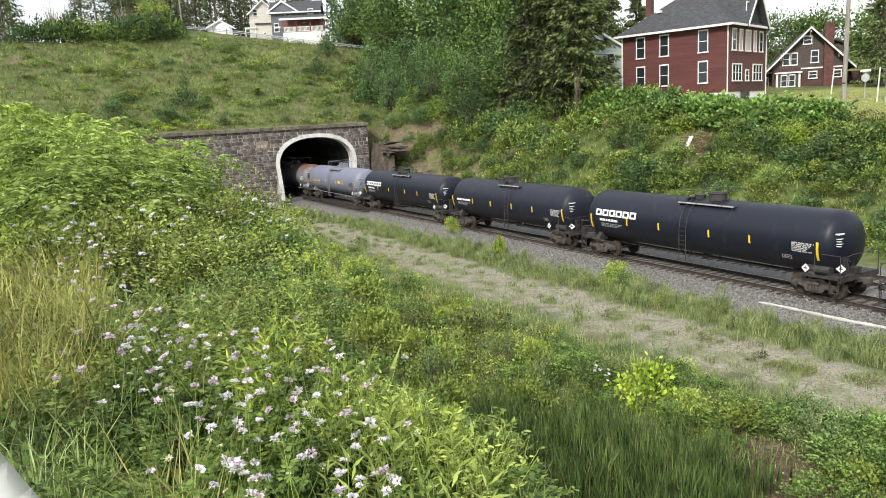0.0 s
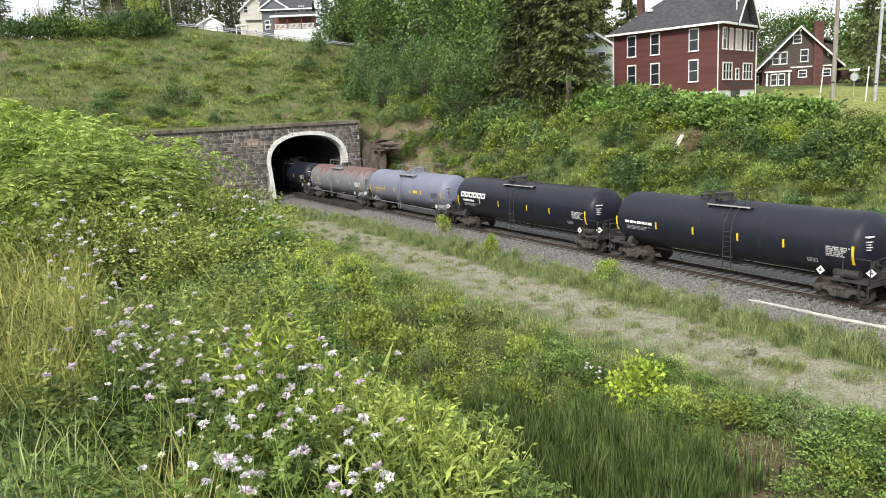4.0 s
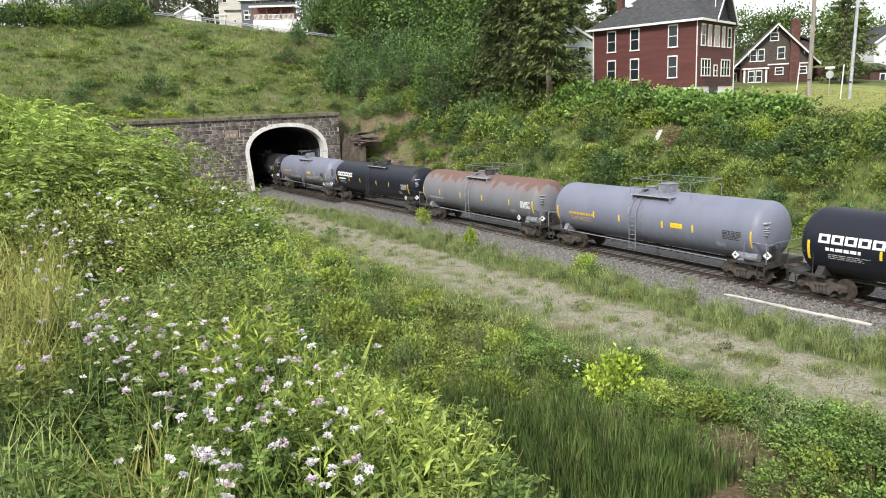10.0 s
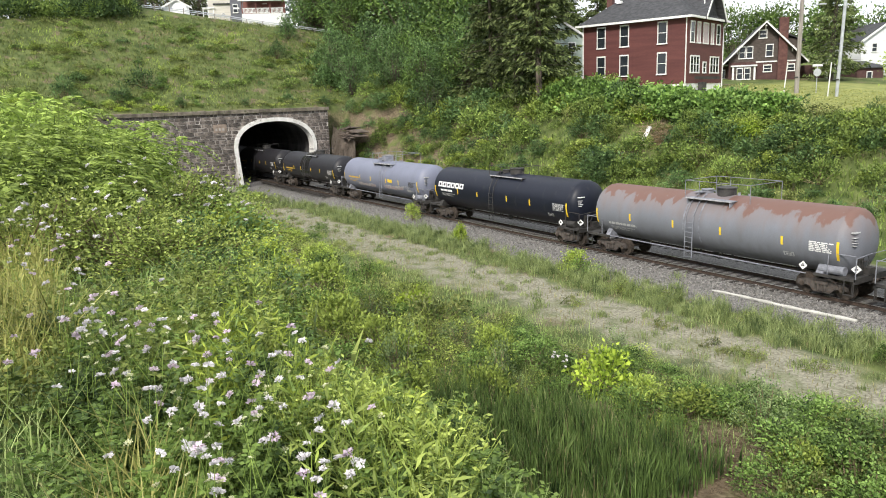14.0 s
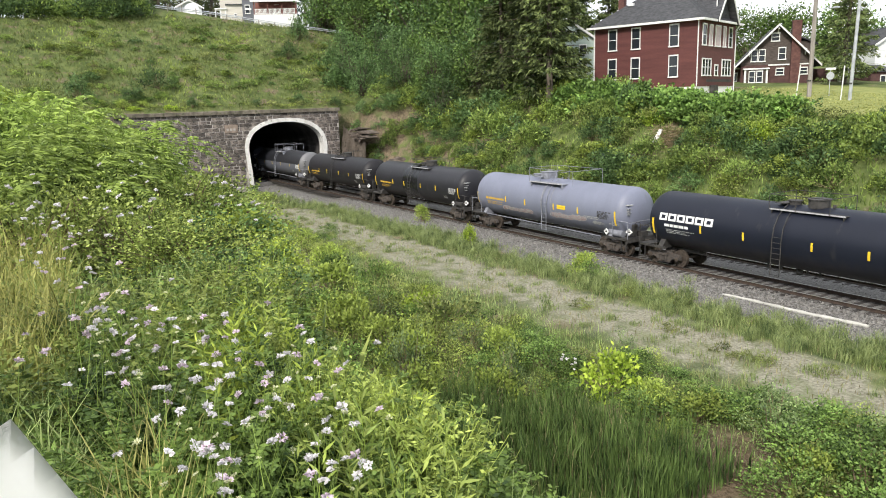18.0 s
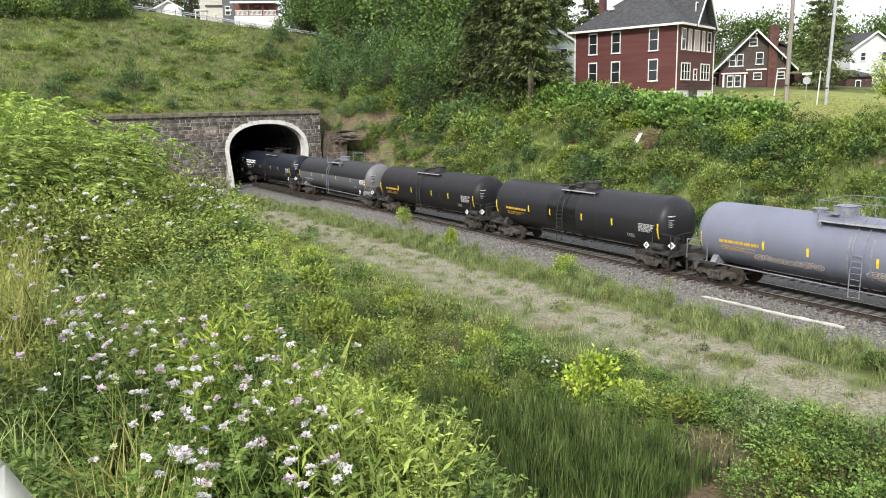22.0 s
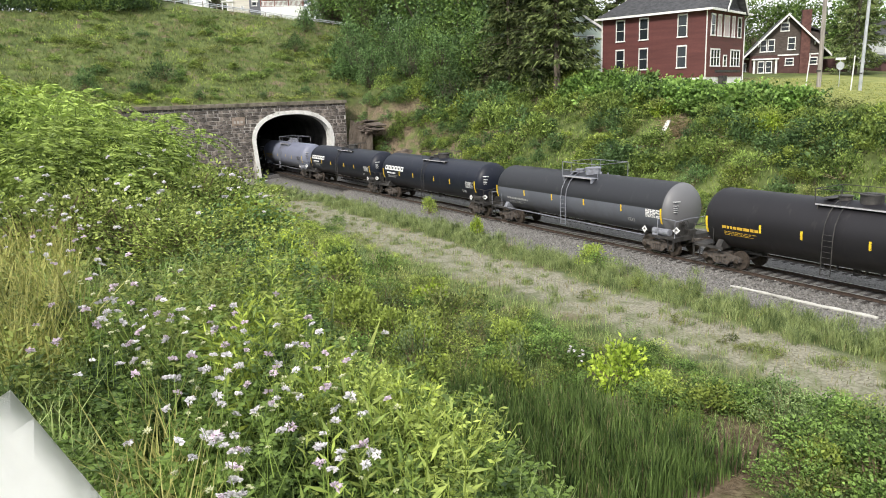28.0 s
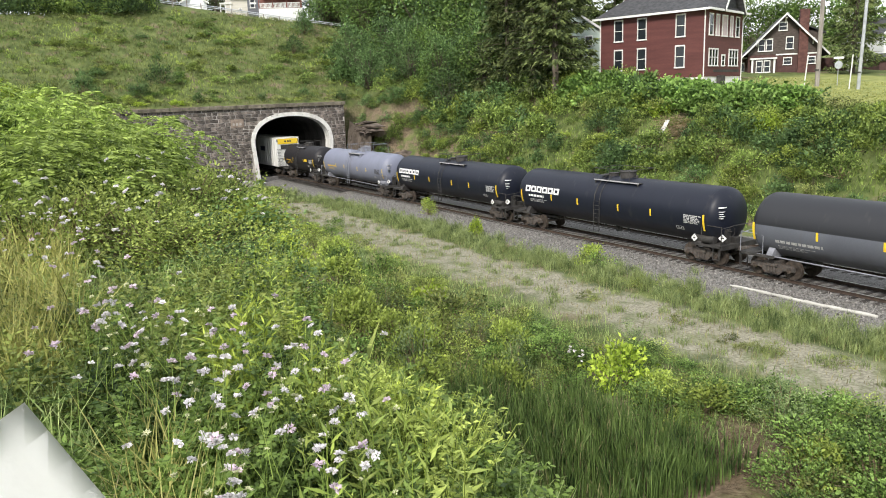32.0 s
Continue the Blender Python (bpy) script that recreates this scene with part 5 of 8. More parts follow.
def brown_house():
    h = empty("house", pose(-61.9, 91.0, 9.3, 0, 0, 41))
    # local x along the gable front, outward -y
    w, d, e, a = 4.4, 11.0, 4.0, 8.5
    part("wall", boxes((-w, w, 0, d, -0.6, e - 0.6)), M_BROWNBRICK, h, "dark red brick ground floor")
    part("gable_wall", prism(bmesh.new(), [(-w - 0.05, e - 0.6), (-w - 0.05, e), (0, a - 0.3), (w + 0.05, e), (w + 0.05, e - 0.6)], -0.05, d, axis="y"), M_BROWNSHINGLE, h, "brown shingled gable")
    rb = bmesh.new()
    for s in (-1, 1):
        roof_slab(rb, [(s * (w + 0.9), -0.9, e - 0.85), (s * (w + 0.9), d, e - 0.85), (0, d, a), (0, -0.9, a)])
    part("roof", rb, M_SLATE, h, "dark shingle roof")
    bb = bmesh.new()
    for s in (-1, 1):
        prism(bb, [(s * (w + 0.95), e - 1.08), (s * (w + 0.95), e - 0.8), (0, a + 0.08), (0, a - 0.2)], -1.0, -0.9, axis="y")
    part("bargeboard", bb, M_WHITE, h, "white gable bargeboards")
    for x, z in ((-3.4, 5.1), (0.0, 7.9), (3.4, 5.1)):
        part("bracket", boxes((x - 0.07, x + 0.07, -0.9, -0.05, z, z + 0.14), (x - 0.07, x + 0.07, -0.2, -0.05, z - 0.6, z)), M_WHITE, h)
    dorm = part("dormer", boxes((2.6, w + 0.4, 3.0, 7.5, e, e + 2.4)), M_BROWNSHINGLE, h)
    part("dormer_roof", roof_slab(bmesh.new(), [(w + 0.9, 2.6, e + 2.1), (w + 0.9, 7.9, e + 2.1), (0.6, 7.9, a - 0.3), (0.6, 2.6, a - 0.3)]), M_SLATE, dorm)
    ch = part("chimney", boxes((1.65, 2.75, -0.55, 0.3, -0.6, 8.7), (1.6, 2.8, -0.6, 0.35, 8.7, 8.9)), M_CHIM, h, "tall brick chimney on the gable front")
    window(h, pose(-2.8, -0.05, 3.85), 0.85, 1.55)
    window(h, pose(-1.85, -0.05, 3.85), 0.85, 1.55)
    window(h, pose(0.6, -0.05, 4.0), 0.95, 1.55)
    window(h, pose(-0.3, -0.05, 6.4), 1.05, 1.05)
    window(h, pose(0.45, 0, 2.0), 1.05, 0.9)
    window(h, pose(3.3, 0, 2.0), 1.05, 0.9)
    window(h, pose(0.2, 0, -0.2), 0.9, 0.5)
    bay = part("bay", boxes((-3.95, -1.15, -0.7, 0, 0.3, 2.8)), M_BROWNSHINGLE, h, "bay window with white trim")
    part("bay_roof", boxes((-4.2, -0.9, -0.95, 0.0, 2.8, 2.98)), M_WHITE, bay)
    window(h, pose(-3.05, -0.7, 1.1), 0.8, 1.5)
    window(h, pose(-2.1, -0.7, 1.1), 0.8, 1.5)
    for x in (-3.9, -1.2):
        part("bay_post", boxes((x - 0.12, x + 0.12, -0.76, -0.6, 0.3, 2.8)), M_WHITE, bay)
    part("band", boxes((-1.0, 1.6, -0.1, 0.0, e - 0.75, e - 0.58)), M_WHITE, h)
    part("band", boxes((2.8, w, -0.1, 0.0, e - 0.75, e - 0.58)), M_WHITE, h)
    porch = part("side_porch", boxes((-w - 1.9, -w, 1.5, 5.5, -0.6, 3.0)), M_BROWNBRICK, h)
    part("porch_roof", boxes((-w - 2.2, -w, 1.2, 5.8, 3.0, 3.2)), M_WHITE, porch)
    window(h, pose(-w - 0.95, 1.5, 0.3), 1.3, 2.2)
    lean = part("rear_wing", boxes((w, w + 3.5, 2.5, d, -0.6, 2.7)), M_BROWNBRICK, h)
    for k in range(5):
        part("step", boxes((w + 3.6 + k * 0.35, w + 3.95 + k * 0.35, 1.2, 2.6, -0.8, 1.0 - k * 0.26)), M_CONCRETE, h)
    tagged(h, "brown shingled gable house with brick below and white trim", "house")


def porch_house():
    h = empty("house", pose(-135.0, 45.0, 24.6, 0, 0, 65))
    part("wall", boxes((-2.9, 6.0, 1.2, 9.0, -1.2, 4.9)), M_GREYSIDE, h, "slate-grey siding wall")
    rb = bmesh.new()
    roof_slab(rb, [(-3.3, 0.7, 4.8), (6.4, 0.7, 4.8), (6.4, 5.1, 7.3), (-3.3, 5.1, 7.3)])
    roof_slab(rb, [(6.4, 9.5, 4.8), (-3.3, 9.5, 4.8), (-3.3, 5.1, 7.3), (6.4, 5.1, 7.3)])
    part("roof", rb, M_SLATE, h)
    gb = bmesh.new()
    prism(gb, [(-3.2, 4.9), (-0.7, 6.6), (1.8, 4.9)], 1.0, 5.0, axis="y")
    part("front_gable", gb, M_GREYSIDE, h)
    tb = bmesh.new()
    prism(tb, [(-3.6, 4.65), (-3.6, 4.95), (-0.7, 6.95), (2.2, 4.95), (2.2, 4.65), (-0.7, 6.6)], 0.75, 0.98, axis="y")
    part("bargeboard", tb, M_WHITE, h)
    part("eaves_board", boxes((-3.3, 6.4, 0.65, 0.78, 4.6, 4.85)), M_WHITE, h)
    part("porch_base", boxes((-0.6, 7.0, -1.6, 1.2, -2.6, 0.9)), M_WHITE, h, "white-painted porch base")
    part("porch_back", boxes((-0.6, 6.9, 1.1, 1.19, 0.9, 3.3)), M_PORCHRED, h)
    pr = bmesh.new()
    roof_slab(pr, [(-1.1, -2.1, 3.3), (7.5, -2.1, 3.3), (6.6, 1.2, 4.3), (-0.2, 1.2, 4.3)])
    part("porch_roof", pr, M_SLATE, h)
    part("porch_fascia", boxes((-1.1, 7.5, -2.15, -2.05, 3.0, 3.32)), M_WHITE, h)
    for x in (-0.5, 1.9, 4.4, 6.85):
        part("porch_post", boxes((x - 0.09, x + 0.09, -1.6, -1.42, 0.9, 3.1)), M_PORCHRED, h)
    part("porch_rail", boxes((-0.6, 7.0, -1.58, -1.48, 1.75, 1.85), (-0.6, 7.0, -1.58, -1.48, 1.0, 1.08)), M_WHITE, h)
    for k in range(34):
        part("baluster", boxes((-0.5 + k * 0.22, -0.4 + k * 0.22, -1.56, -1.5, 1.05, 1.8)), M_WHITE, h)
    for x in (0.2, 4.4):
        window(h, pose(x, 1.2, 4.35 if x > 3 else 4.0), 1.0, 0.9 if x > 3 else 1.3)
    for x in (-2.0, 3.2):
        window(h, pose(x, 1.2, 1.4), 0.9, 1.5)
    wing = part("wing", boxes((-5.8, -2.9, 2.0, 8.0, -1.2, 3.0)), M_CREAM, h, "cream-sided wing")
    part("wing_roof", boxes((-6.0, -2.8, 1.7, 8.2, 3.0, 3.2)), M_SLATE, wing)
    window(h, pose(-4.3, 2.0, 1.0), 0.6, 0.5)
    por = part("entry_porch", boxes((-7.9, -5.8, 1.6, 4.0, 2.3, 2.5)), M_WHITE, h)
    for x in (-7.8, -6.9, -6.0):
        part("porch_post", boxes((x - 0.08, x + 0.08, 1.7, 1.86, -0.6, 2.3)), M_WHITE, por)
    part("porch_floor", boxes((-7.9, -5.8, 1.6, 4.0, -1.2, 0.1)), M_WHITE, por)
    part("sign_board", boxes((-2.4, -1.3, 1.12, 1.2, 2.05, 2.35)), M_WHITE, h)
    tagged(h, "grey two-storey house with a white-railed porch on the hill road", "house")


def plain_house(x, y, z, turn, w, d, e, rise, wall, label, wins=(), chimney=False):
    h = empty("house", pose(x, y, z, 0, 0, turn))
    part("wall", boxes((-w / 2, w / 2, 0, d, -1.5, e)), wall, h)
    part("gable_wall", prism(bmesh.new(), [(-w / 2, e), (0, e + rise - 0.15), (w / 2, e)], 0.0, d, axis="y"), wall, h)
    rb = bmesh.new()
    for s in (-1, 1):
        roof_slab(rb, [(s * (w / 2 + 0.4), -0.4, e - 0.2), (s * (w / 2 + 0.4), d + 0.4, e - 0.2), (0, d + 0.4, e + rise), (0, -0.4, e + rise)])
    part("roof", rb, M_SLATE, h)
    bb = bmesh.new()
    for s in (-1, 1):
        prism(bb, [(s * (w / 2 + 0.42), e - 0.5), (s * (w / 2 + 0.42), e - 0.15), (0, e + rise + 0.04), (0, e + rise - 0.26)], -0.47, -0.4, axis="y")
    part("bargeboard", bb, M_WHITE, h)
    for wx, wz, ww, wh in wins:
        window(h, pose(wx, 0, wz), ww, wh)
    if chimney:
        part("chimney", boxes((0.6, 1.3, d * 0.5, d * 0.5 + 0.7, e, e + rise + 1.0)), M_CHIM, h)
    tagged(h, label, "house")
    return h


maroon_house()
brown_house()
porch_house()
plain_house(-76.0, 66.5, 11.2, 46, 8.5, 9, 5.2, 3.0, M_MINT, "pale mint-green house half hidden behind a spruce", wins=((-2.2, 0.4, 0.9, 1.3), (2.2, 0.8, 1.1, 1.4), (2.2, 3.4, 1.0, 1.3), (-2.2, 3.4, 1.0, 1.3)))
plain_house(-60.5, 119.0, 9.6, 62, 7.6, 10, 6.2, 2.6, M_WHITESIDE, "white gabled house beyond the brown house", wins=((-1.8, 4.4, 0.9, 1.3), (1.6, 4.4, 0.9, 1.3), (-1.8, 1.2, 0.9, 1.4)))
plain_house(-152.5, 46.0, 25.6, 72, 5.5, 9, 6.0, 2.6, M_CREAM, "cream-sided house behind the grey house", wins=((-1.5, 5.5, 0.9, 1.3), (1.5, 5.5, 0.9, 1.3)))
plain_house(-150.0, 36.5, 26.3, 78, 4.6, 6, 2.2, 1.3, M_WHITESIDE, "small white building on the hill road", wins=((0.5, 0.6, 0.9, 1.1),))
plain_house(-186.0, 31.0, 28.0, 78, 5.0, 8, 5.5, 2.6, M_WHITESIDE, "distant white house among trees", wins=((-1.5, 4.2, 0.9, 1.2), (1.5, 4.2, 0.9, 1.2)))
plain_house(-187.0, 22.0, 29.0, 84, 8.0, 8, 3.2, 2.4, M_WHITESIDE, "white house glimpsed behind the hedge", wins=((-1.5, 1.2, 0.9, 1.2),))


def brick_annex():
    h = empty("shed", pose(-55.2, 104.5, 8.4, 0, 0, 60))
    part("wall", boxes((-1.5, 2.2, 0, 5, -1, 3.1)), M_BROWNBRICK, h)
    part("roof", roof_slab(bmesh.new(), [(-1.8, -0.3, 3.1), (2.5, -0.3, 3.1), (2.5, 5.3, 4.1), (-1.8, 5.3, 4.1)]), M_SLATE, h)
    window(h, pose(0.2, 0, 0.6), 0.8, 1.9)
    tagged(h, "small dark brick annex with a white window", "shed")


brick_annex()


def utility_pole(x, y, top, r, material, label, lamp=False, lean=0.0):
    z = float(land(x, y))
    p = empty("utility_pole", pose(x, y, z, 0, lean, 0))
    part("pole", rod(bmesh.new(), (0, 0, -0.5), (0, 0, top), r, 14, r * 0.78), material, p)
    part("marker", boxes((-r - 0.02, r + 0.02, -r - 0.03, -r, 1.6, 1.75)), M_STEEL_DARK, p)
    if lamp:
        arm = part("lamp_arm", rods([(0, 0, 8.6), (0.5, 0.4, 9.0), (1.4, 1.2, 9.1)], 0.04), M_POLE_METAL, p)
        part("lamp_head", boxes((1.25, 1.85, 1.0, 1.45, 8.98, 9.15), bevel=0.04), M_POLE_METAL, p)
    tagged(p, label, "utility pole")


utility_pole(-47.5, 75.8, 15.5, 0.24, M_POLE_WOOD, "weathered grey wooden utility pole with a lamp arm", lamp=True, lean=0.5)
utility_pole(-42.6, 75.0, 15.5, 0.17, M_POLE_METAL, "pale galvanised metal pole on the lawn", lean=1.5)


def guy_guard(x, y, top, lean_x):
    g = empty("guy_guard", pose(x, y, float(land(x, y)), 0, lean_x, 0))
    part("guard", rod(bmesh.new(), (0, 0, -0.2), (0, 0, top), 0.06, 8), M_WHITE, g)
    part("guy_wire", rod(bmesh.new(), (0, 0, top), (0, 0, 13), 0.012, 5), M_STEEL_DARK, g)
    tagged(g, "white guy-wire guard beside a utility pole", "guy guard")


guy_guard(-48.2, 74.6, 3.3, 5)
guy_guard(-43.3, 74.6, 3.4, 3)


def cable(a, b, sag):
    pts = [Vector(a).lerp(Vector(b), k / 12) - Vector((0, 0, sag * 4 * (k / 12) * (1 - k / 12))) for k in range(13)]
    c = part("overhead_cable", rods(pts, 0.018, 5), M_STEEL_DARK)
    tagged(c, "thin dark overhead cable strung from a pole", "cable")


cable((-47.5, 75.8, 16.6), (-61.3, 92.6, 16.0), 0.5)
cable((-150.0, 12.0, 36.0), (-150.0, 60.0, 34.0), 1.0)


def stop_sign():
    s = empty("traffic_sign", pose(-46.3, 77.5, float(land(-46.3, 77.5)), 0, 0, 50))
    part("post", boxes((-0.03, 0.03, -0.02, 0.02, -0.3, 2.75)), M_POLE_METAL, s)
    o = [(0.42 * math.cos(math.pi / 8 + k * math.pi / 4), 2.15 + 0.42 * math.sin(math.pi / 8 + k * math.pi / 4)) for k in range(8)]
    part("sign_plate", prism(bmesh.new(), o, -0.05, -0.03), M_POLE_METAL, s, "bare metal back of an octagonal sign")
    part("street_blade", boxes((-0.5, 0.5, -0.01, 0.01, 2.78, 3.0)), M_WHITE, s)
    tagged(s, "octagonal street sign seen from behind on its post", "traffic sign")


stop_sign()


def guard_rail():
    """The rail along the hill road."""
    g = empty("guard_rail")
    pts = [(-125.6, 31.0 - 3 * 2.0), (-126.4, 34.0), (-124.0, 44.0), (-119.5, 54.5), (-118.0, 60.0)]
    for a, b in zip(pts, pts[1:]):
        za, zb = float(land(*a)) + 0.2, float(land(*b)) + 0.2
        bm = bmesh.new()
        for lift in (0.45, 0.7):
            rod(bm, (a[0], a[1], za + lift), (b[0], b[1], zb + lift), 0.07, 6)
        part("rail", bm, M_POLE_METAL, g)
        n = 4
        for k in range(n):
            q = (a[0] + (b[0] - a[0]) * k / n, a[1] + (b[1] - a[1]) * k / n)
            z = float(land(*q))
            part("post", boxes((q[0] - 0.07, q[0] + 0.07, q[1] - 0.07, q[1] + 0.07, z - 0.3, z + 1.0)), M_POLE_WOOD, g)
    tagged(g, "pale steel guard rail along the hill road", "guard rail")


guard_rail()


def parked_car(x, y, turn):
    z = float(land(x, y)) + 0.02
    c = empty("car", pose(x, y, z, 0, 0, turn))
    paint = surf("dark_blue_car_paint", (0.02, 0.025, 0.05), (0.03, 0.035, 0.07), 2, 0.25)
    body = bmesh.new()
    prism(body, [(-2.2, 0.35), (-2.2, 0.85), (-1.5, 0.95), (1.0, 0.95), (2.1, 0.8), (2.2, 0.35)], -0.85, 0.85, axis="y")
    part("body", body, paint, c)
    cab = bmesh.new()
    prism(cab, [(-1.7, 0.95), (-1.2, 1.45), (0.3, 1.45), (1.0, 0.95)], -0.75, 0.75, axis="y")
    part("cabin", cab, M_PANE, c)
    part("roof", boxes((-1.2, 0.3, -0.74, 0.74, 1.44, 1.48)), paint, c)
    for wx in (-1.35, 1.35):
        for s in (-1, 1):
            w = part("wheel", rod(bmesh.new(), (wx, s * 0.68, 0.32), (wx, s * 0.88, 0.32), 0.32, 16), M_STEEL_DARK, c)
            part("rim", rod(bmesh.new(), (wx, s * 0.875, 0.32), (wx, s * 0.89, 0.32), 0.2, 12), M_POLE_METAL, w)
    tagged(c, "dark blue car parked beside the hill house", "car")


parked_car(-130.5, 54.6, 65)


def dish():
    x, y = -139.0, 34.3
    d = empty("satellite_dish", pose(x, y, float(land(x, y)), 0, 0, 80))
    part("mast", rod(bmesh.new(), (0, 0, 0), (0, 0, 1.6), 0.06, 8), M_POLE_METAL, d)
    bm = bmesh.new()
    rod(bm, (0, -0.25, 2.1), (0, 0.0, 2.0), 1.2, 20, 0.3)
    part("reflector", bm, M_WHITE, d)
    tagged(d, "white satellite dish on a mast", "satellite dish")


dish()


def drain_pipe():
    """The pale chute lying down the far slope and the board by the ballast."""
    a, b = Vector((-45.9, 51.3, 0)), Vector((-45.5, 50.0, 0))
    a.z, b.z = float(land(a.x, a.y)) + 0.25, float(land(b.x, b.y)) + 0.12
    p = part("drain_chute", boxes((-0.19, 0.19, -0.05, 0.05, 0, (a - b).length), bevel=0.02), M_WHITE)
    p.matrix_basis = Matrix.Translation(b) @ (a - b).to_track_quat("Z", "Y").to_matrix().to_4x4()
    tagged(p, "pale plastic drain chute lying on the slope", "drain")


drain_pipe()


def white_hose():
    pts = []
    for k in range(28):
        x = -21.75 + k * 0.25
        y = 28.82 + 0.03 * math.sin(k * 0.3) + 0.006 * k
        pts.append((x, y, float(land(x, y)) + 0.035))
    p = part("hose", tube(pts, [0.05 + 0.025 * math.sin(k * 0.7) ** 2 + 0.02 * min(1, k / 12) for k in range(28)], 8), M_CONCRETE, smooth=True)
    tagged(p, "long pale hose lying on the ballast beside the track", "hose")


white_hose()


def tarp_mound():
    bm = bmesh.new()
    bmesh.ops.create_icosphere(bm, subdivisions=3, radius=1.0)
    for v in bm.verts:
        v.co.x *= 1.9
        v.co.y *= 1.1
        v.co.z = max(-0.05, v.co.z) * 0.75 + 0.06 * math.sin(v.co.x * 5 + v.co.y * 4)
    o = part("covered_mound", bm, M_POLE_METAL, smooth=True)
    o.matrix_basis = pose(-48.2, 66.2, float(land(-48.2, 66.2)), 0, 0, 55)
    tagged(o, "low mound under a pale grey sheet on the lawn", "mound")


tarp_mound()


# ---- plants ----
L_FRESH = leafy("fresh_green_leaf", (0.085, 0.145, 0.03), (0.44, 0.54, 0.115), glow=0.2)
L_MID = leafy("mid_green_leaf", (0.05, 0.105, 0.028), (0.34, 0.45, 0.11), glow=0.2)
L_DARK = leafy("dark_green_leaf", (0.026, 0.064, 0.028), (0.20, 0.32, 0.11), glow=0.2)
L_YELLOW = leafy("yellow_green_leaf", (0.17, 0.25, 0.035), (0.46, 0.55, 0.09), glow=0.2)
L_LIME = leafy("lime_green_leaf", (0.16, 0.27, 0.03), (0.45, 0.56, 0.08), glow=0.25)
L_BRAMBLE = leafy("bramble_leaf", (0.032, 0.075, 0.02), (0.25, 0.38, 0.095), glow=0.2)
L_HERB = leafy("soft_herb_leaf", (0.085, 0.14, 0.034), (0.46, 0.54, 0.135), glow=0.2)
L_SUMAC = leafy("sumac_leaflet", (0.085, 0.16, 0.03), (0.50, 0.64, 0.15), glow=0.28)
L_WILLOW = leafy("grey_green_willow_leaf", (0.06, 0.11, 0.045), (0.32, 0.42, 0.17), glow=0.2)
L_OLIVE = leafy("olive_leaf", (0.085, 0.115, 0.04), (0.36, 0.40, 0.13), glow=0.2)
L_SPRUCE = leafy("spruce_needles", (0.026, 0.048, 0.022), (0.19, 0.235, 0.08), glow=0.12, rough=0.7)
L_BLUE = leafy("blue_spruce_needles", (0.045, 0.075, 0.065), (0.11, 0.16, 0.14), glow=0.12, rough=0.7)
L_GRASS = leafy("grass_blade", (0.13, 0.20, 0.065), (0.38, 0.46, 0.175), third=(0.42, 0.36, 0.18), glow=0.2)
L_STRAW = leafy("dry_grass", (0.24, 0.21, 0.1), (0.46, 0.42, 0.22), glow=0.2)
L_REED = leafy("cattail_leaf", (0.03, 0.068, 0.02), (0.20, 0.30, 0.085), third=(0.36, 0.30, 0.14), glow=0.2)
L_PETAL = leafy("pale_pink_petal", (0.84, 0.76, 0.82), (0.96, 0.95, 0.95), glow=0.2)
L_PINK = leafy("mauve_petal", (0.72, 0.55, 0.68), (0.9, 0.78, 0.86), glow=0.2)
L_DEAD = leafy("dead_stems", (0.16, 0.11, 0.07), (0.32, 0.25, 0.17), glow=0.1, rough=0.9)
L_DRYSTEM = leafy("dry_tan_stems", (0.26, 0.20, 0.13), (0.46, 0.37, 0.25), glow=0.1, rough=0.9)
L_LAWN = leafy("lawn_blade", (0.22, 0.255, 0.07), (0.42, 0.43, 0.15), glow=0.2)
L_KNOT = leafy("knotweed_leaf", (0.045, 0.115, 0.028), (0.29, 0.45, 0.11), glow=0.2)
L_GOLD = leafy("golden_grass_blade", (0.19, 0.20, 0.05), (0.54, 0.53, 0.17), third=(0.6, 0.54, 0.26), glow=0.22)
L_BUD = leafy("cream_vetch_bud", (0.52, 0.55, 0.28), (0.80, 0.80, 0.55), glow=0.2)
L_HILL = leafy("hill_grass_blade", (0.06, 0.085, 0.025), (0.24, 0.28, 0.085), glow=0.2)
L_TUFT = leafy("tuft_blade", (0.13, 0.20, 0.075), (0.40, 0.47, 0.19), third=(0.5, 0.46, 0.28), glow=0.2)
M_BARK = surf("tree_bark", (0.07, 0.055, 0.042), (0.17, 0.14, 0.11), 3, 0.95, bump=0.7, bscale=12, stretch=(2, 2, 0.4))
M_BARK_PALE = surf("pale_bark", (0.28, 0.26, 0.23), (0.45, 0.42, 0.38), 3, 0.9, bump=0.4, bscale=12, stretch=(2, 2, 0.4))


def unit(v):
    return v / np.maximum(np.linalg.norm(v, axis=-1, keepdims=True), 1e-9)


def leaf_quads(P, D, L, W, fold=0.25, g=rng):
    """Kite-shaped leaves from P along D, folded a little; returns (n, 4, 3)."""
    D = unit(D)
    S = unit(np.cross(D, unit(g.normal(size=D.shape)) + np.array([0, 0, 0.9])))
    N = np.cross(S, D)
    L, W = np.broadcast_to(L, len(P))[:, None], np.broadcast_to(W, len(P))[:, None]
    m = P + D * L * 0.45 + N * W * fold
    return np.stack([P, m + S * W * 0.5, P + D * L, m - S * W * 0.5], 1)


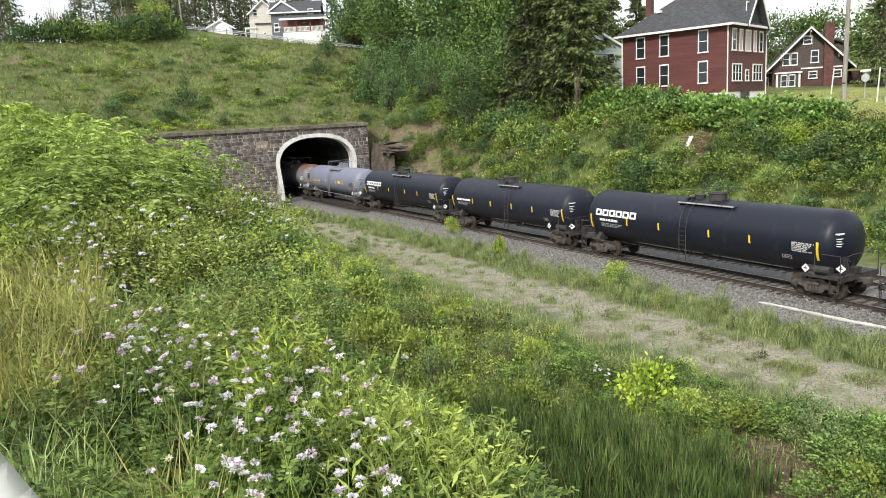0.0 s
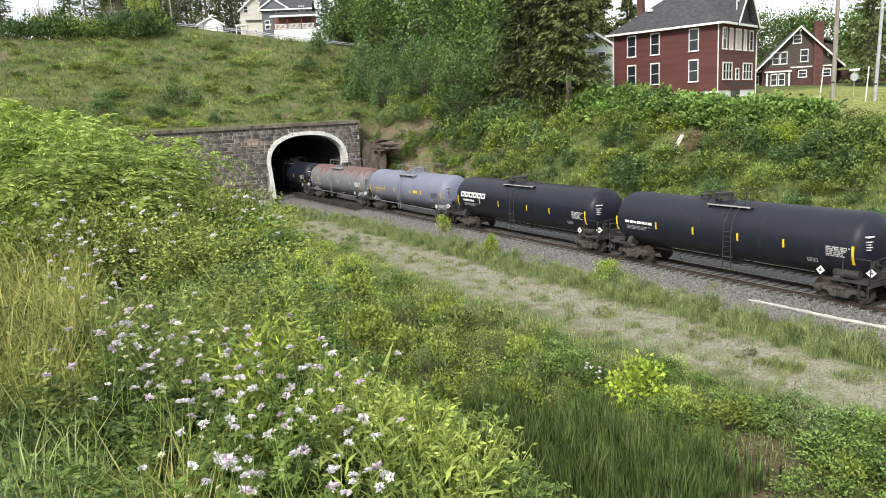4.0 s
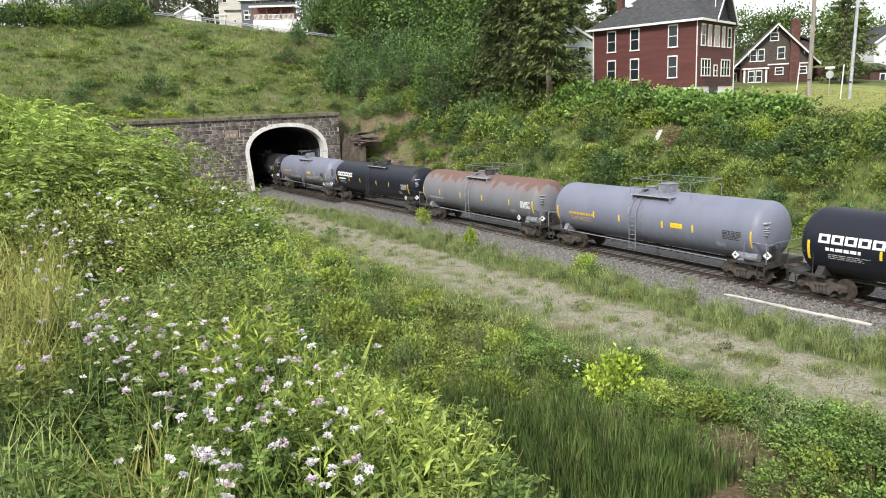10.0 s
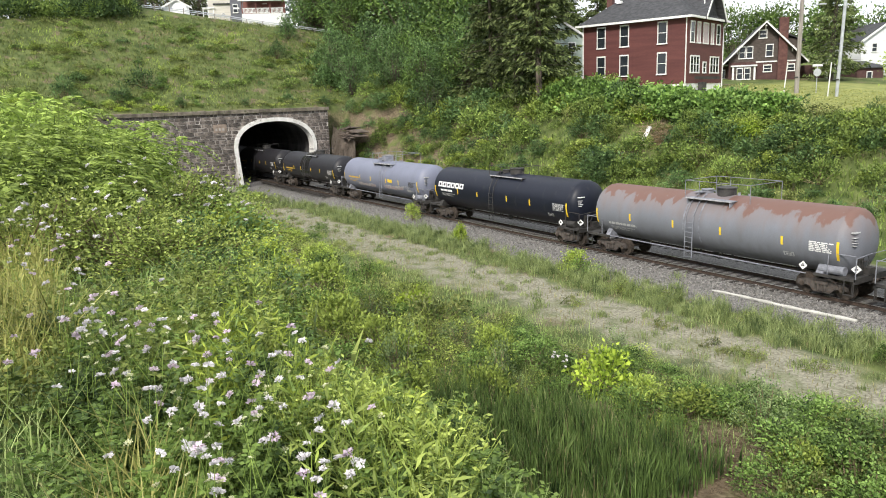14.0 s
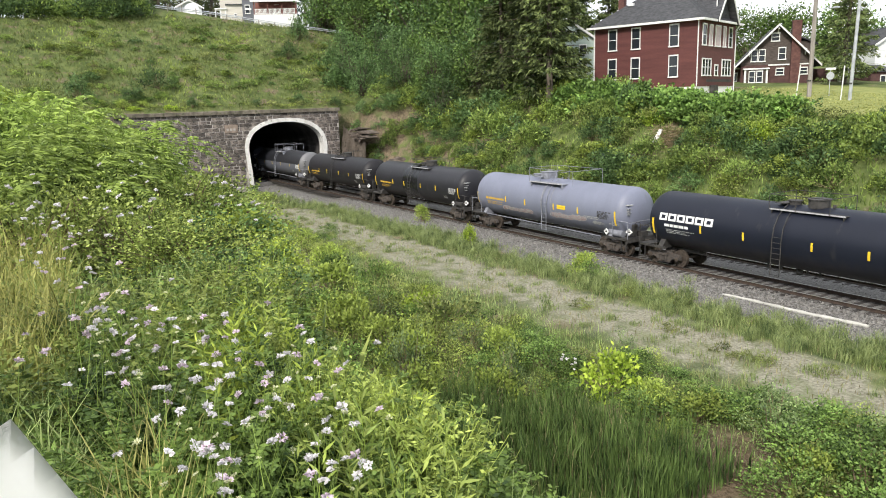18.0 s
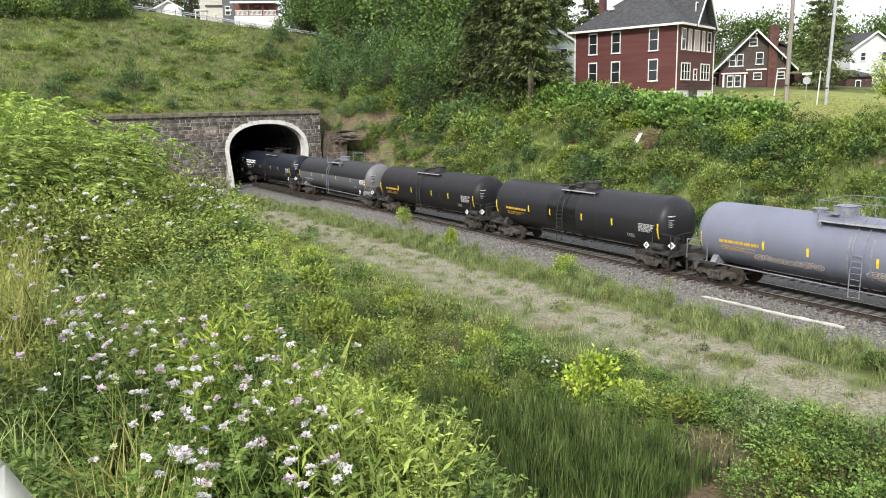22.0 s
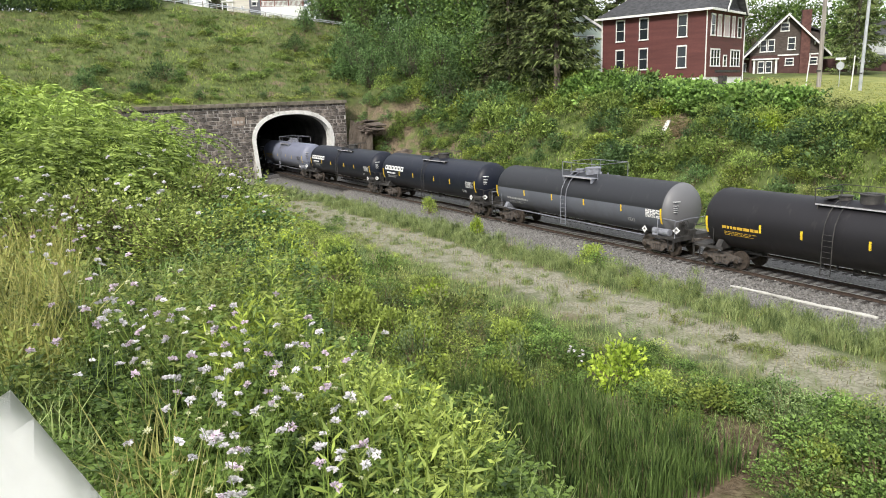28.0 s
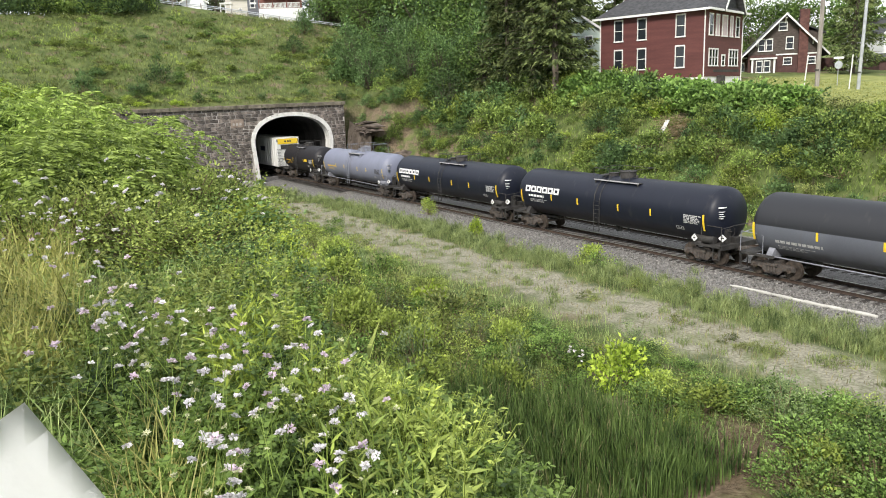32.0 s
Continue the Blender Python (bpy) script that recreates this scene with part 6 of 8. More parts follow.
def blades(P, H, W, lean, g=rng):
    """Grass blades: two quads each, bending over; returns (2n, 4, 3)."""
    n = len(P)
    a = g.uniform(0, 2 * np.pi, n)
    d = np.stack([np.cos(a), np.sin(a), np.zeros(n)], -1)
    s = np.stack([-np.sin(a), np.cos(a), np.zeros(n)], -1)
    b = g.uniform(0, 2 * np.pi, n)
    s = unit(s + 0.7 * np.stack([np.cos(b), np.sin(b), np.zeros(n)], -1))
    H, W, lean = [np.broadcast_to(k, n)[:, None] for k in (H, W, lean)]
    up = np.array([0, 0, 1.0])
    m = P + up * H * 0.55 + d * lean * H * 0.22
    t = P + up * H * (1 - 0.25 * lean) + d * lean * H * 0.75
    lo = np.stack([P - s * W * 0.5, P + s * W * 0.5, m + s * W * 0.42, m - s * W * 0.42], 1)
    hi = np.stack([m - s * W * 0.42, m + s * W * 0.42, t + s * W * 0.06, t - s * W * 0.06], 1)
    return np.concatenate([lo, hi])


def stems(A, B, r, g=rng):
    """Thin two-sided stems as crossed quads."""
    d = unit(B - A)
    s = unit(np.cross(d, unit(g.normal(size=d.shape))))
    n = np.cross(d, s)
    r = np.broadcast_to(r, len(A))[:, None]
    q1 = np.stack([A - s * r, A + s * r, B + s * r * 0.5, B - s * r * 0.5], 1)
    q2 = np.stack([A - n * r, A + n * r, B + n * r * 0.5, B - n * r * 0.5], 1)
    return np.concatenate([q1, q2])


def mesh_of(name, quads):
    ob = soup(name, quads.reshape(-1, 3), 4, None)
    me = ob.data
    bpy.data.objects.remove(ob)
    return me


def shrub_shape(seed, r, h, count, leaf, width=0.5, flat=0.0, hollow=0.45):
    """A rounded, uneven bush of leaf clumps on stems; base at the origin."""
    g = np.random.default_rng(seed)
    k = max(10, count // 55)
    a = g.uniform(0, 2 * np.pi, k)
    u = g.uniform(0.05, 1, k) ** 0.6
    el = g.uniform(0.0, 1, k)
    lump = 1 + 0.28 * np.sin(3 * a + seed) + 0.2 * g.normal(size=k)
    rad = r * lump * np.sqrt(np.clip(1 - (el * 0.92) ** 2, 0.05, 1)) * (hollow + (1 - hollow) * u)
    C = np.stack([rad * np.cos(a), rad * np.sin(a), h * (0.12 + 0.86 * el) * (0.8 + 0.3 * g.random(k))], -1)
    idx = g.integers(0, k, count)
    spread = 0.125 * (r + h) / 2 + leaf * 0.4
    P = C[idx] + g.normal(size=(count, 3)) * spread * np.array([1, 1, 0.75])
    P[:, 2] = np.maximum(P[:, 2], 0.03)
    out = unit(P * np.array([1, 1, 0.6]) + np.array([0, 0, 0.15 * h]))
    D = out * 0.8 + g.normal(size=(count, 3)) * 0.65 + np.array([0, 0, 0.15 - flat])
    q = leaf_quads(P, D, leaf * g.uniform(0.6, 1.3, count), leaf * width * g.uniform(0.7, 1.2, count), g=g)
    A = np.zeros((k, 3)) + g.normal(size=(k, 3)) * np.array([0.08 * r, 0.08 * r, 0])
    return q, stems(A, C, 0.008 + 0.006 * h, g=g)


def two_tone(name, leaves_q, stems_q, leaf_mat, stem_mat):
    """One mesh, leaves and stems with a material each."""
    me = mesh_of(name, np.concatenate([leaves_q, stems_q]))
    me.materials.append(leaf_mat)
    me.materials.append(stem_mat)
    ids = np.zeros(len(me.polygons), dtype=np.int32)
    ids[len(leaves_q):] = 1
    me.polygons.foreach_set("material_index", ids)
    return me


def plant_shape(leaves_q, stems_q, leaf_mat, stem_mat):
    """A plant as two meshes to share, stems and foliage, and its leaves as an array."""
    st, fo = mesh_of("stems", stems_q), mesh_of("foliage", leaves_q)
    st.materials.append(stem_mat)
    fo.materials.append(leaf_mat)
    return st, fo, leaves_q, leaf_mat


SHRUBS = {
    "fresh": [plant_shape(*shrub_shape(s, 1.0, 1.3, 1150, 0.16), L_FRESH, L_DEAD) for s in (1, 2, 3)],
    "mid": [plant_shape(*shrub_shape(s, 1.1, 1.4, 1200, 0.16), L_MID, L_DEAD) for s in (4, 5, 6)],
    "dark": [plant_shape(*shrub_shape(s, 1.1, 1.5, 1200, 0.165), L_DARK, L_DEAD) for s in (7, 8, 9)],
    "olive": [plant_shape(*shrub_shape(s, 1.0, 1.1, 800, 0.15), L_OLIVE, L_DEAD) for s in (10, 11)],
    "broad": [plant_shape(*shrub_shape(s, 1.0, 1.5, 700, 0.34, 0.75, flat=0.35), L_KNOT, L_DEAD) for s in (12, 13, 14)],
    "yellow": [plant_shape(*shrub_shape(s, 1.0, 1.1, 1000, 0.20, 0.6, flat=0.45), L_LIME, L_DEAD) for s in (15, 16)],
}
SHRUBS["herb"] = [plant_shape(*shrub_shape(s, 0.9, 0.9, 1250, 0.085), L_HERB, L_DEAD) for s in (21, 22, 23)]
SHRUBS["bush"] = [plant_shape(*shrub_shape(s, 0.9, 1.0, 1250, 0.115, 0.6, flat=0.2), L_BRAMBLE, L_DEAD) for s in (24, 25, 26)]
SHRUBS["bramble"] = [plant_shape(*shrub_shape(s, 1.0, 1.25, 1700, 0.105, 0.62, flat=0.3, hollow=0.6), L_BRAMBLE, L_DEAD) for s in (27, 28, 29)]
SHRUBS["fine"] = [plant_shape(*shrub_shape(s, 0.9, 0.9, 1700, 0.052), L_HERB, L_DEAD) for s in (36, 37)]
SHRUBS["willow"] = [plant_shape(*shrub_shape(s, 0.8, 1.6, 1200, 0.11, 0.4), L_WILLOW, L_DEAD) for s in (34, 35)]
SHRUB_WORDS = {"fine": "soft fine-leaved herb clump", "bramble": "dense dark bramble bush", "willow": "grey-green upright willow bush", "herb": "light-green small-leaved weed clump", "bush": "small-leaved green bush", "fresh": "leafy fresh-green shrub", "mid": "dense mid-green shrub", "dark": "dark green leafy shrub", "olive": "dusty olive-green scrub bush", "broad": "broad-leaved knotweed clump", "yellow": "bright yellow-green young shrub"}
HEAPS = {}


def plant(shape, m, name, label, cat, group):
    o = new(name, shape[0])
    o.matrix_basis = m
    f = new("foliage", shape[1])
    f.parent = o
    return tagged(o, label, cat, group=group)


def shrub(kind, x, y, r=1.0, h=1.0, where="on the slope", sink=0.08, heap=""):
    """One shrub; with heap, its leaves go into a joined growth of that name."""
    shape = random.choice(SHRUBS[kind])
    turn, ry = random.uniform(0, 6.28), r * random.uniform(0.85, 1.15)
    z = float(land(x, y)) - sink
    if heap:
        c, s = math.cos(turn), math.sin(turn)
        q = shape[2]
        if heap not in ("ditch_side", "verge", "bank", "bank_side"):
            q = q[::2]
            q = q[:, :1] + (q - q[:, :1]) * 1.38
        q = q * np.array([r, ry, h])
        q = np.stack([q[..., 0] * c - q[..., 1] * s + x, q[..., 0] * s + q[..., 1] * c + y, q[..., 2] + z], -1)
        HEAPS.setdefault((heap, kind), []).append(q)
        return None
    return plant(shape, Matrix.LocRotScale((x, y, z), Euler((0, 0, turn)), (r, ry, h)), "shrub", SHRUB_WORDS[kind] + " " + where, "shrub", "shrubs " + where)


def make_heaps():
    for (heap, kind), qs in HEAPS.items():
        tagged(soup(heap + "_scrub", np.concatenate(qs).reshape(-1, 3), 4, SHRUBS[kind][0][3]), "tangled " + SHRUB_WORDS[kind].split(" ", 1)[0] + " scrub growing together on the " + heap, "scrub", kind="stuff")


# -- the far slope --
def far_slope():
    for k in range(430):
        x = random.uniform(-90, -22)
        start = 40.6 + 2.2 * float(smooth(-60, -25, x))
        y = start + random.uniform(0.3, 13.5) ** 1.0
        if -90 < x < -68 and y < start + 7 and random.random() < 0.86:
            continue
        if abs(x + 45) < 2.6 and abs(y - 51.0) < 1.6:
            continue
        kind = random.choices(("fresh", "mid", "dark", "olive"), (2.8, 4.5, 3.4, 1.6))[0]
        s = random.uniform(0.6, 1.55) * (0.7 if y < start + 4 else 1.0)
        shrub(kind, x, y, s, s * random.uniform(0.7, 1.05), "on the far slope", heap="far_slope" if k >= 150 else "")
    # bushes hanging over the rock beside the portal
    for x, y, s, kind in ((-90.6, 41.6, 0.9, "dark"), (-89.4, 43.2, 1.2, "dark"), (-88.0, 44.6, 1.3, "mid"), (-86.2, 43.8, 0.9, "dark"), (-84.6, 45.0, 1.3, "dark"), (-82.8, 44.4, 0.9, "mid"), (-81.0, 46.2, 1.3, "dark"), (-79.0, 45.4, 1.0, "mid"), (-90.2, 45.6, 1.5, "dark"), (-87.0, 46.8, 1.5, "dark"), (-83.4, 47.2, 1.4, "mid"), (-77.0, 47.0, 1.3, "dark"), (-75.0, 45.6, 0.9, "mid"), (-84.6, 42.0, 0.75, "mid"), (-80.0, 42.8, 0.6, "fresh"), (-76.2, 43.4, 0.7, "mid"), (-72.6, 44.2, 0.9, "dark"), (-92.6, 40.6, 0.8, "dark"), (-73.0, 47.2, 1.2, "dark"), (-70.4, 46.0, 1.0, "mid")):
        shrub(kind, x, y, s, s * 0.95, "beside the tunnel portal")
    for k in range(34):
        x, y = random.uniform(-91.5, -70), random.uniform(41.6, 48.0)
        s = random.uniform(0.55, 1.1)
        shrub(random.choice(("dark", "mid", "mid", "fresh")), x, y, s, s, "beside the tunnel portal", heap="portal_side")
    # the knotweed along the lawn's edge
    for k in range(66):
        x = -60.5 + (k // 2) * 0.76 + random.uniform(-0.4, 0.4)
        y = (54.9 if k % 2 else 53.1) + random.uniform(-0.6, 0.6) + 0.05 * (x + 50)
        s = random.uniform(1.0, 1.3)
        shrub("broad", x, y, s, s * random.uniform(0.85, 1.1), "along the lawn edge")
    for x, y, s in ((-54.5, 54.2, 0.9), (-47.5, 52.0, 0.8), (-36.5, 51.5, 1.0), (-58.6, 55.3, 0.9)):
        shrub("yellow", x, y, s, s * 1.3, "on the far slope")
    # thicker growth towards the trees
    for _ in range(70):
        x, y = random.uniform(-98, -58), random.uniform(47, 58)
        s = random.uniform(1.0, 1.9)
        shrub(random.choice(("mid", "dark", "dark", "mid", "fresh")), x, y, s, s, "under the trees", heap="wood_edge")


far_slope()


# -- the hill over the tunnel --
def hill_growth():
    for _ in range(85):
        x, y = random.uniform(-121, -92.5), random.uniform(1, 58)
        s = random.uniform(0.35, 0.9)
        shrub(random.choices(("fresh", "mid", "olive", "dark"), (3, 3, 4, 0.8))[0], x, y, s * 1.3, s * 0.8, "on the tunnel hill", heap="hill")
    for x, y, s in ((-95.0, 2.4, 1.3), (-94.2, 4.6, 1.0), (-97.0, 0.6, 1.5), (-96.0, 6.2, 0.8), (-93.8, 12.0, 0.7), (-93.6, 14.2, 0.8), (-93.9, 16.4, 0.6)):
        shrub("yellow" if y < 5 else "fresh", x, y, s, s, "on the tunnel hill")
    # bushes in loose drifts, and weeds along the top of the wall
    for _ in range(110):
        cx, cy = random.choice(((-97, 12), (-99, 20), (-104, 26), (-108, 40), (-112, 34), (-101, 38), (-113, 14), (-118, 30), (-95, 46), (-106, 8)))
        x, y = min(-93.5, cx + random.gauss(0, 3.0)), cy + random.gauss(0, 4)
        s = random.uniform(0.35, 0.8)
        shrub(random.choice(("bush", "bush", "mid", "herb")), x, y, s * 1.3, s, "on the tunnel hill", heap="" if s > 0.62 else "hill")
    for k in range(34):
        y = 8 + k * 1.05 + random.uniform(-0.5, 0.5)
        s = random.uniform(0.25, 0.6)
        shrub(random.choice(("herb", "herb", "olive", "yellow" if y < 20 else "herb")), -92.7 - random.random() * 1.3, y, s * 1.5, s, "along the top of the portal wall", heap="wall_top")
    for x, y, s in ((-98.5, 19.2, 1.5), (-95.0, 15.3, 1.1), (-108.0, 40.0, 1.2), (-114.5, 44.5, 1.6), (-96.0, 10.0, 1.3), (-94.0, 36.0, 0.7), (-93.2, 30.0, 0.5), (-93.3, 22.0, 0.6)):
        shrub("dark", x, y, s, s * 1.3, "on the tunnel hill")
    for k in range(26):
        x, y = -121.5 + random.uniform(-2, 2), 2 + k * 0.85
        s = random.uniform(1.5, 2.2)
        shrub(random.choice(("dark", "mid", "dark")), x - 1.5, y, s, s * 1.1, "along the hill road", heap="hill_road")
    for k in range(12):
        shrub("dark", -97 + random.uniform(-8, 3), 43 + random.uniform(0, 12), 1.8, 1.8, "beside the tunnel", heap="wood_edge")
    n = 62000
    x, y = rng.uniform(-123, -92.3, n), rng.uniform(-2, 60, n)
    keep = rng.random(n) < 0.6 + 0.45 * wob(x, y, 1.9, 8)
    x, y = x[keep], y[keep]
    tone = wob(x, y, 4.5, 2) + 0.6 * wob(x, y, 1.4, 9) + rng.normal(0, 0.25, len(x))
    for name, mat, label, k in (("hill_grass", L_HILL, "uneven rough grass over the tunnel hill", (tone > -0.45) & (tone < 0.55)), ("hill_dry_grass", L_STRAW, "patches of dry brown grass on the tunnel hill", tone <= -0.78), ("hill_weeds", L_FRESH, "patches of fresh green weeds on the tunnel hill", tone >= 0.55), ("hill_dark_weeds", L_MID, "patches of darker weeds on the tunnel hill", (tone > -0.78) & (tone <= -0.45))):
        P = np.stack([x[k], y[k], land(x[k], y[k]) - 0.03], -1)
        q = blades(P, rng.uniform(0.2, 0.6, len(P)), rng.uniform(0.035, 0.085, len(P)), rng.uniform(0.3, 1.1, len(P)))
        tagged(soup(name, q.reshape(-1, 3), 4, mat), label, "grass", kind="stuff")


hill_growth()


def slope_grass():
    n = 34000
    x = rng.uniform(-90, -18, n)
    y = 40.8 + 2.2 * smooth(-60, -25, x) + rng.uniform(-0.8, 14, n)
    P = np.stack([x, y, land(x, y) - 0.03], -1)
    keep = (rng.random(n) < 0.6 + 0.4 * wob(x, y, 2.2, 6)) & ~((x < -73) & (y < 46))
    P = P[keep]
    q = blades(P, rng.uniform(0.25, 0.7, len(P)), rng.uniform(0.04, 0.09, len(P)), rng.uniform(0.4, 1.2, len(P)))
    tagged(soup("slope_grass", q.reshape(-1, 3), 4, L_MID), "long grass between the shrubs of the far slope", "grass", kind="stuff")
    n = 15000
    x, y = rng.uniform(-60, -20, n), rng.uniform(54.5, 84, n)
    P = np.stack([x, y, land(x, y) - 0.01], -1)
    q = blades(P, rng.uniform(0.05, 0.14, n), rng.uniform(0.06, 0.14, n), rng.uniform(0.4, 1.2, n))
    tagged(soup("lawn_grass", q.reshape(-1, 3), 4, L_LAWN), "mown lawn grass below the houses", "lawn", kind="stuff")
    n = 1500
    x, y = rng.normal(-43.7, 1.5, n), rng.normal(51.2, 0.6, n)
    A = np.stack([x, y, land(x, y)], -1)
    B = A + np.stack([rng.normal(0.5, 0.5, n), rng.normal(-0.5, 0.5, n), rng.uniform(-0.1, 0.35, n)], -1)
    tagged(soup("dead_stems", stems(A, B, 0.014).reshape(-1, 3), 4, L_DRYSTEM), "heap of dry dead stems on the far slope", "dead stems", kind="stuff")


slope_grass()


# -- the floor of the cutting --
def valley():
    def field(name, n, x0, x1, y0, y1, h, w, lean, mat, label, dens, where=None):
        x, y = rng.uniform(x0, x1, n), rng.uniform(y0, y1, n)
        k = rng.random(n) < dens(x, y)
        x, y = x[k], y[k]
        P = np.stack([x, y, land(x, y) - 0.02], -1)
        hh = rng.uniform(h[0], h[1], len(P)) * (0.75 + 0.35 * wob(x, y, 1.3, 3))
        q = blades(P, hh, rng.uniform(w[0], w[1], len(P)), rng.uniform(lean[0], lean[1], len(P)))
        tagged(soup(name, q.reshape(-1, 3), 4, mat), label, "grass", kind="stuff")

    def patch(x, y):
        verge = np.clip(1.1 - np.abs(y - 26.4) / 1.5, 0, 1)
        mid = np.clip(1 - np.abs(y - 23.0) / 0.7, 0, 1) * 0.12
        near = np.clip((20.9 - y) / 1.2, 0, 1) * 0.85
        d = np.maximum(np.maximum(verge * (0.28 + 0.5 * wob(x, y, 1.1, 2)), mid), near)
        return np.clip(d + 0.10 * (wob(x, y, 0.9, 7) > 0.45), 0.02, 1)

    field("verge_grass", 50000, -88, -6, 15.5, 28.6, (0.25, 0.62), (0.014, 0.032), (0.2, 1.0), L_GRASS, "tall verge grass along the gravel track", patch)
    field("dry_verge_grass", 16000, -86, -8, 18, 28.2, (0.2, 0.5), (0.015, 0.03), (0.3, 1.2), L_STRAW, "scattered dry straw-coloured grass on the gravel track", lambda x, y: 0.5 + 0.4 * wob(x, y, 1.1, 4))

    # clumps of taller grass
    c = 700
    cx = -86 + 80 * rng.random(c) ** 0.65
    cy = np.where(rng.random(c) < 0.72, rng.normal(26.5, 0.75, c), rng.uniform(20.2, 25.2, c))
    m = 46
    x = (cx[:, None] + rng.normal(0, 0.17, (c, m))).ravel()
    y = (cy[:, None] + rng.normal(0, 0.17, (c, m))).ravel()
    big = np.repeat(np.where(np.abs(cy - 26.5) < 1.6, rng.uniform(0.5, 1.0, c), rng.uniform(0.2, 0.5, c)), m)
    P = np.stack([x, y, land(x, y) - 0.02], -1)
    q = blades(P, big * rng.uniform(0.6, 1.1, len(P)), rng.uniform(0.014, 0.03, len(P)), rng.uniform(0.25, 0.9, len(P)))
    tagged(soup("grass_tufts", q.reshape(-1, 3), 4, L_TUFT), "tufts of tall blue-green grass beside the gravel track", "grass", kind="stuff")

    def reeds(x, y):
        mid = 11.5 + 0.20 * (x + 22)
        return np.clip(1.25 - np.abs(y - mid - 0.5 * wob(x, y, 3.0, 1)) / 2.1, 0, 1) * (x < -10.9) * smooth(-21.5, -16.5, x)
    field("cattails", 38000, -31, -10, 7.5, 17.5, (1.0, 2.05), (0.018, 0.04), (0.05, 0.45), L_REED, "dense stand of tall cattails in the wet ditch", reeds)
    field("dry_cattails", 8000, -31, -12, 8, 16.5, (0.8, 1.6), (0.015, 0.03), (0.1, 0.7), L_STRAW, "dry brown cattail leaves among the green ones", lambda x, y: 0.7 * reeds(x, y))
    n = 1900
    x, y = rng.normal(-11.7, 0.9, n), rng.normal(15.5, 1.1, n)
    A = np.stack([x, y, land(x, y)], -1)
    B = A + np.stack([rng.normal(0, 0.35, n), rng.normal(0, 0.35, n), rng.uniform(0.0, 0.16, n)], -1)
    tagged(soup("dry_litter", stems(A, B, 0.006).reshape(-1, 3), 4, L_DEAD), "dry brown stems on a bare patch of earth", "dead stems", kind="stuff")
    # weeds and bushes of the floor
    spots = [("yellow", -16.8, 16.75, 0.92, 1.15), ("fresh", -29.9, 27.6, 0.95, 0.9), ("bush", -28.8, 27.2, 0.8, 0.8), ("fresh", -50.4, 29.0, 0.6, 1.0), ("yellow", -40.8, 27.2, 0.42, 1.1),
             ("herb", -20.2, 23.3, 0.5, 0.45), ("herb", -18.0, 26.5, 0.6, 0.6), ("herb", -15.6, 23.2, 0.5, 0.45), ("herb", -13.6, 24.0, 0.5, 0.45), ("bush", -12.4, 26.4, 0.6, 0.7), ("herb", -22.5, 26.6, 0.7, 0.6), ("herb", -25.0, 26.4, 0.7, 0.6),
             ("herb", -24.0, 17.8, 1.0, 0.9), ("bush", -21.8, 17.3, 1.0, 0.8), ("herb", -19.2, 17.6, 1.0, 0.7), ("bush", -17.9, 15.4, 0.8, 0.6), ("fresh", -14.8, 16.3, 0.75, 0.75), ("fresh", -13.7, 17.1, 0.85, 0.75), ("bush", -12.8, 18.2, 0.9, 0.8), ("bush", -11.4, 19.6, 0.9, 0.8), ("herb", -10.4, 20.4, 0.9, 0.8), ("olive", -9.0, 15.6, 0.7, 0.8),
             ("herb", -31.0, 17.5, 1.0, 1.1), ("yellow", -29.0, 16.4, 0.7, 1.0), ("bush", -34.6, 16.8, 1.1, 1.4), ("herb", -36.5, 18.0, 1.0, 1.0), ("olive", -32.0, 16.2, 1.0, 1.2), ("bush", -38.8, 16.4, 1.2, 1.4), ("fresh", -42.0, 17.2, 1.1, 1.1), ("herb", -46.0, 17.6, 1.3, 1.1), ("fresh", -50.0, 18.6, 1.0, 0.8), ("herb", -54.0, 19.6, 1.2, 0.8), ("herb", -58.0, 20.2, 1.2, 0.8), ("herb", -66.0, 22.0, 1.1, 0.7), ("herb", -73.0, 24.0, 1.1, 0.7), ("fresh", -80.0, 25.8, 1.2, 0.7), ("bush", -88.5, 27.2, 0.8, 0.9),
             ("herb", -27.0, 16.6, 1.0, 1.0), ("bush", -16.2, 19.2, 0.8, 0.5), ("herb", -8.2, 18.8, 1.0, 0.9), ("bush", -7.4, 20.6, 1.0, 0.8)]
    for kind, x, y, r, h in spots:
        shrub(kind, x, y, r, h, "on the floor of the cutting")
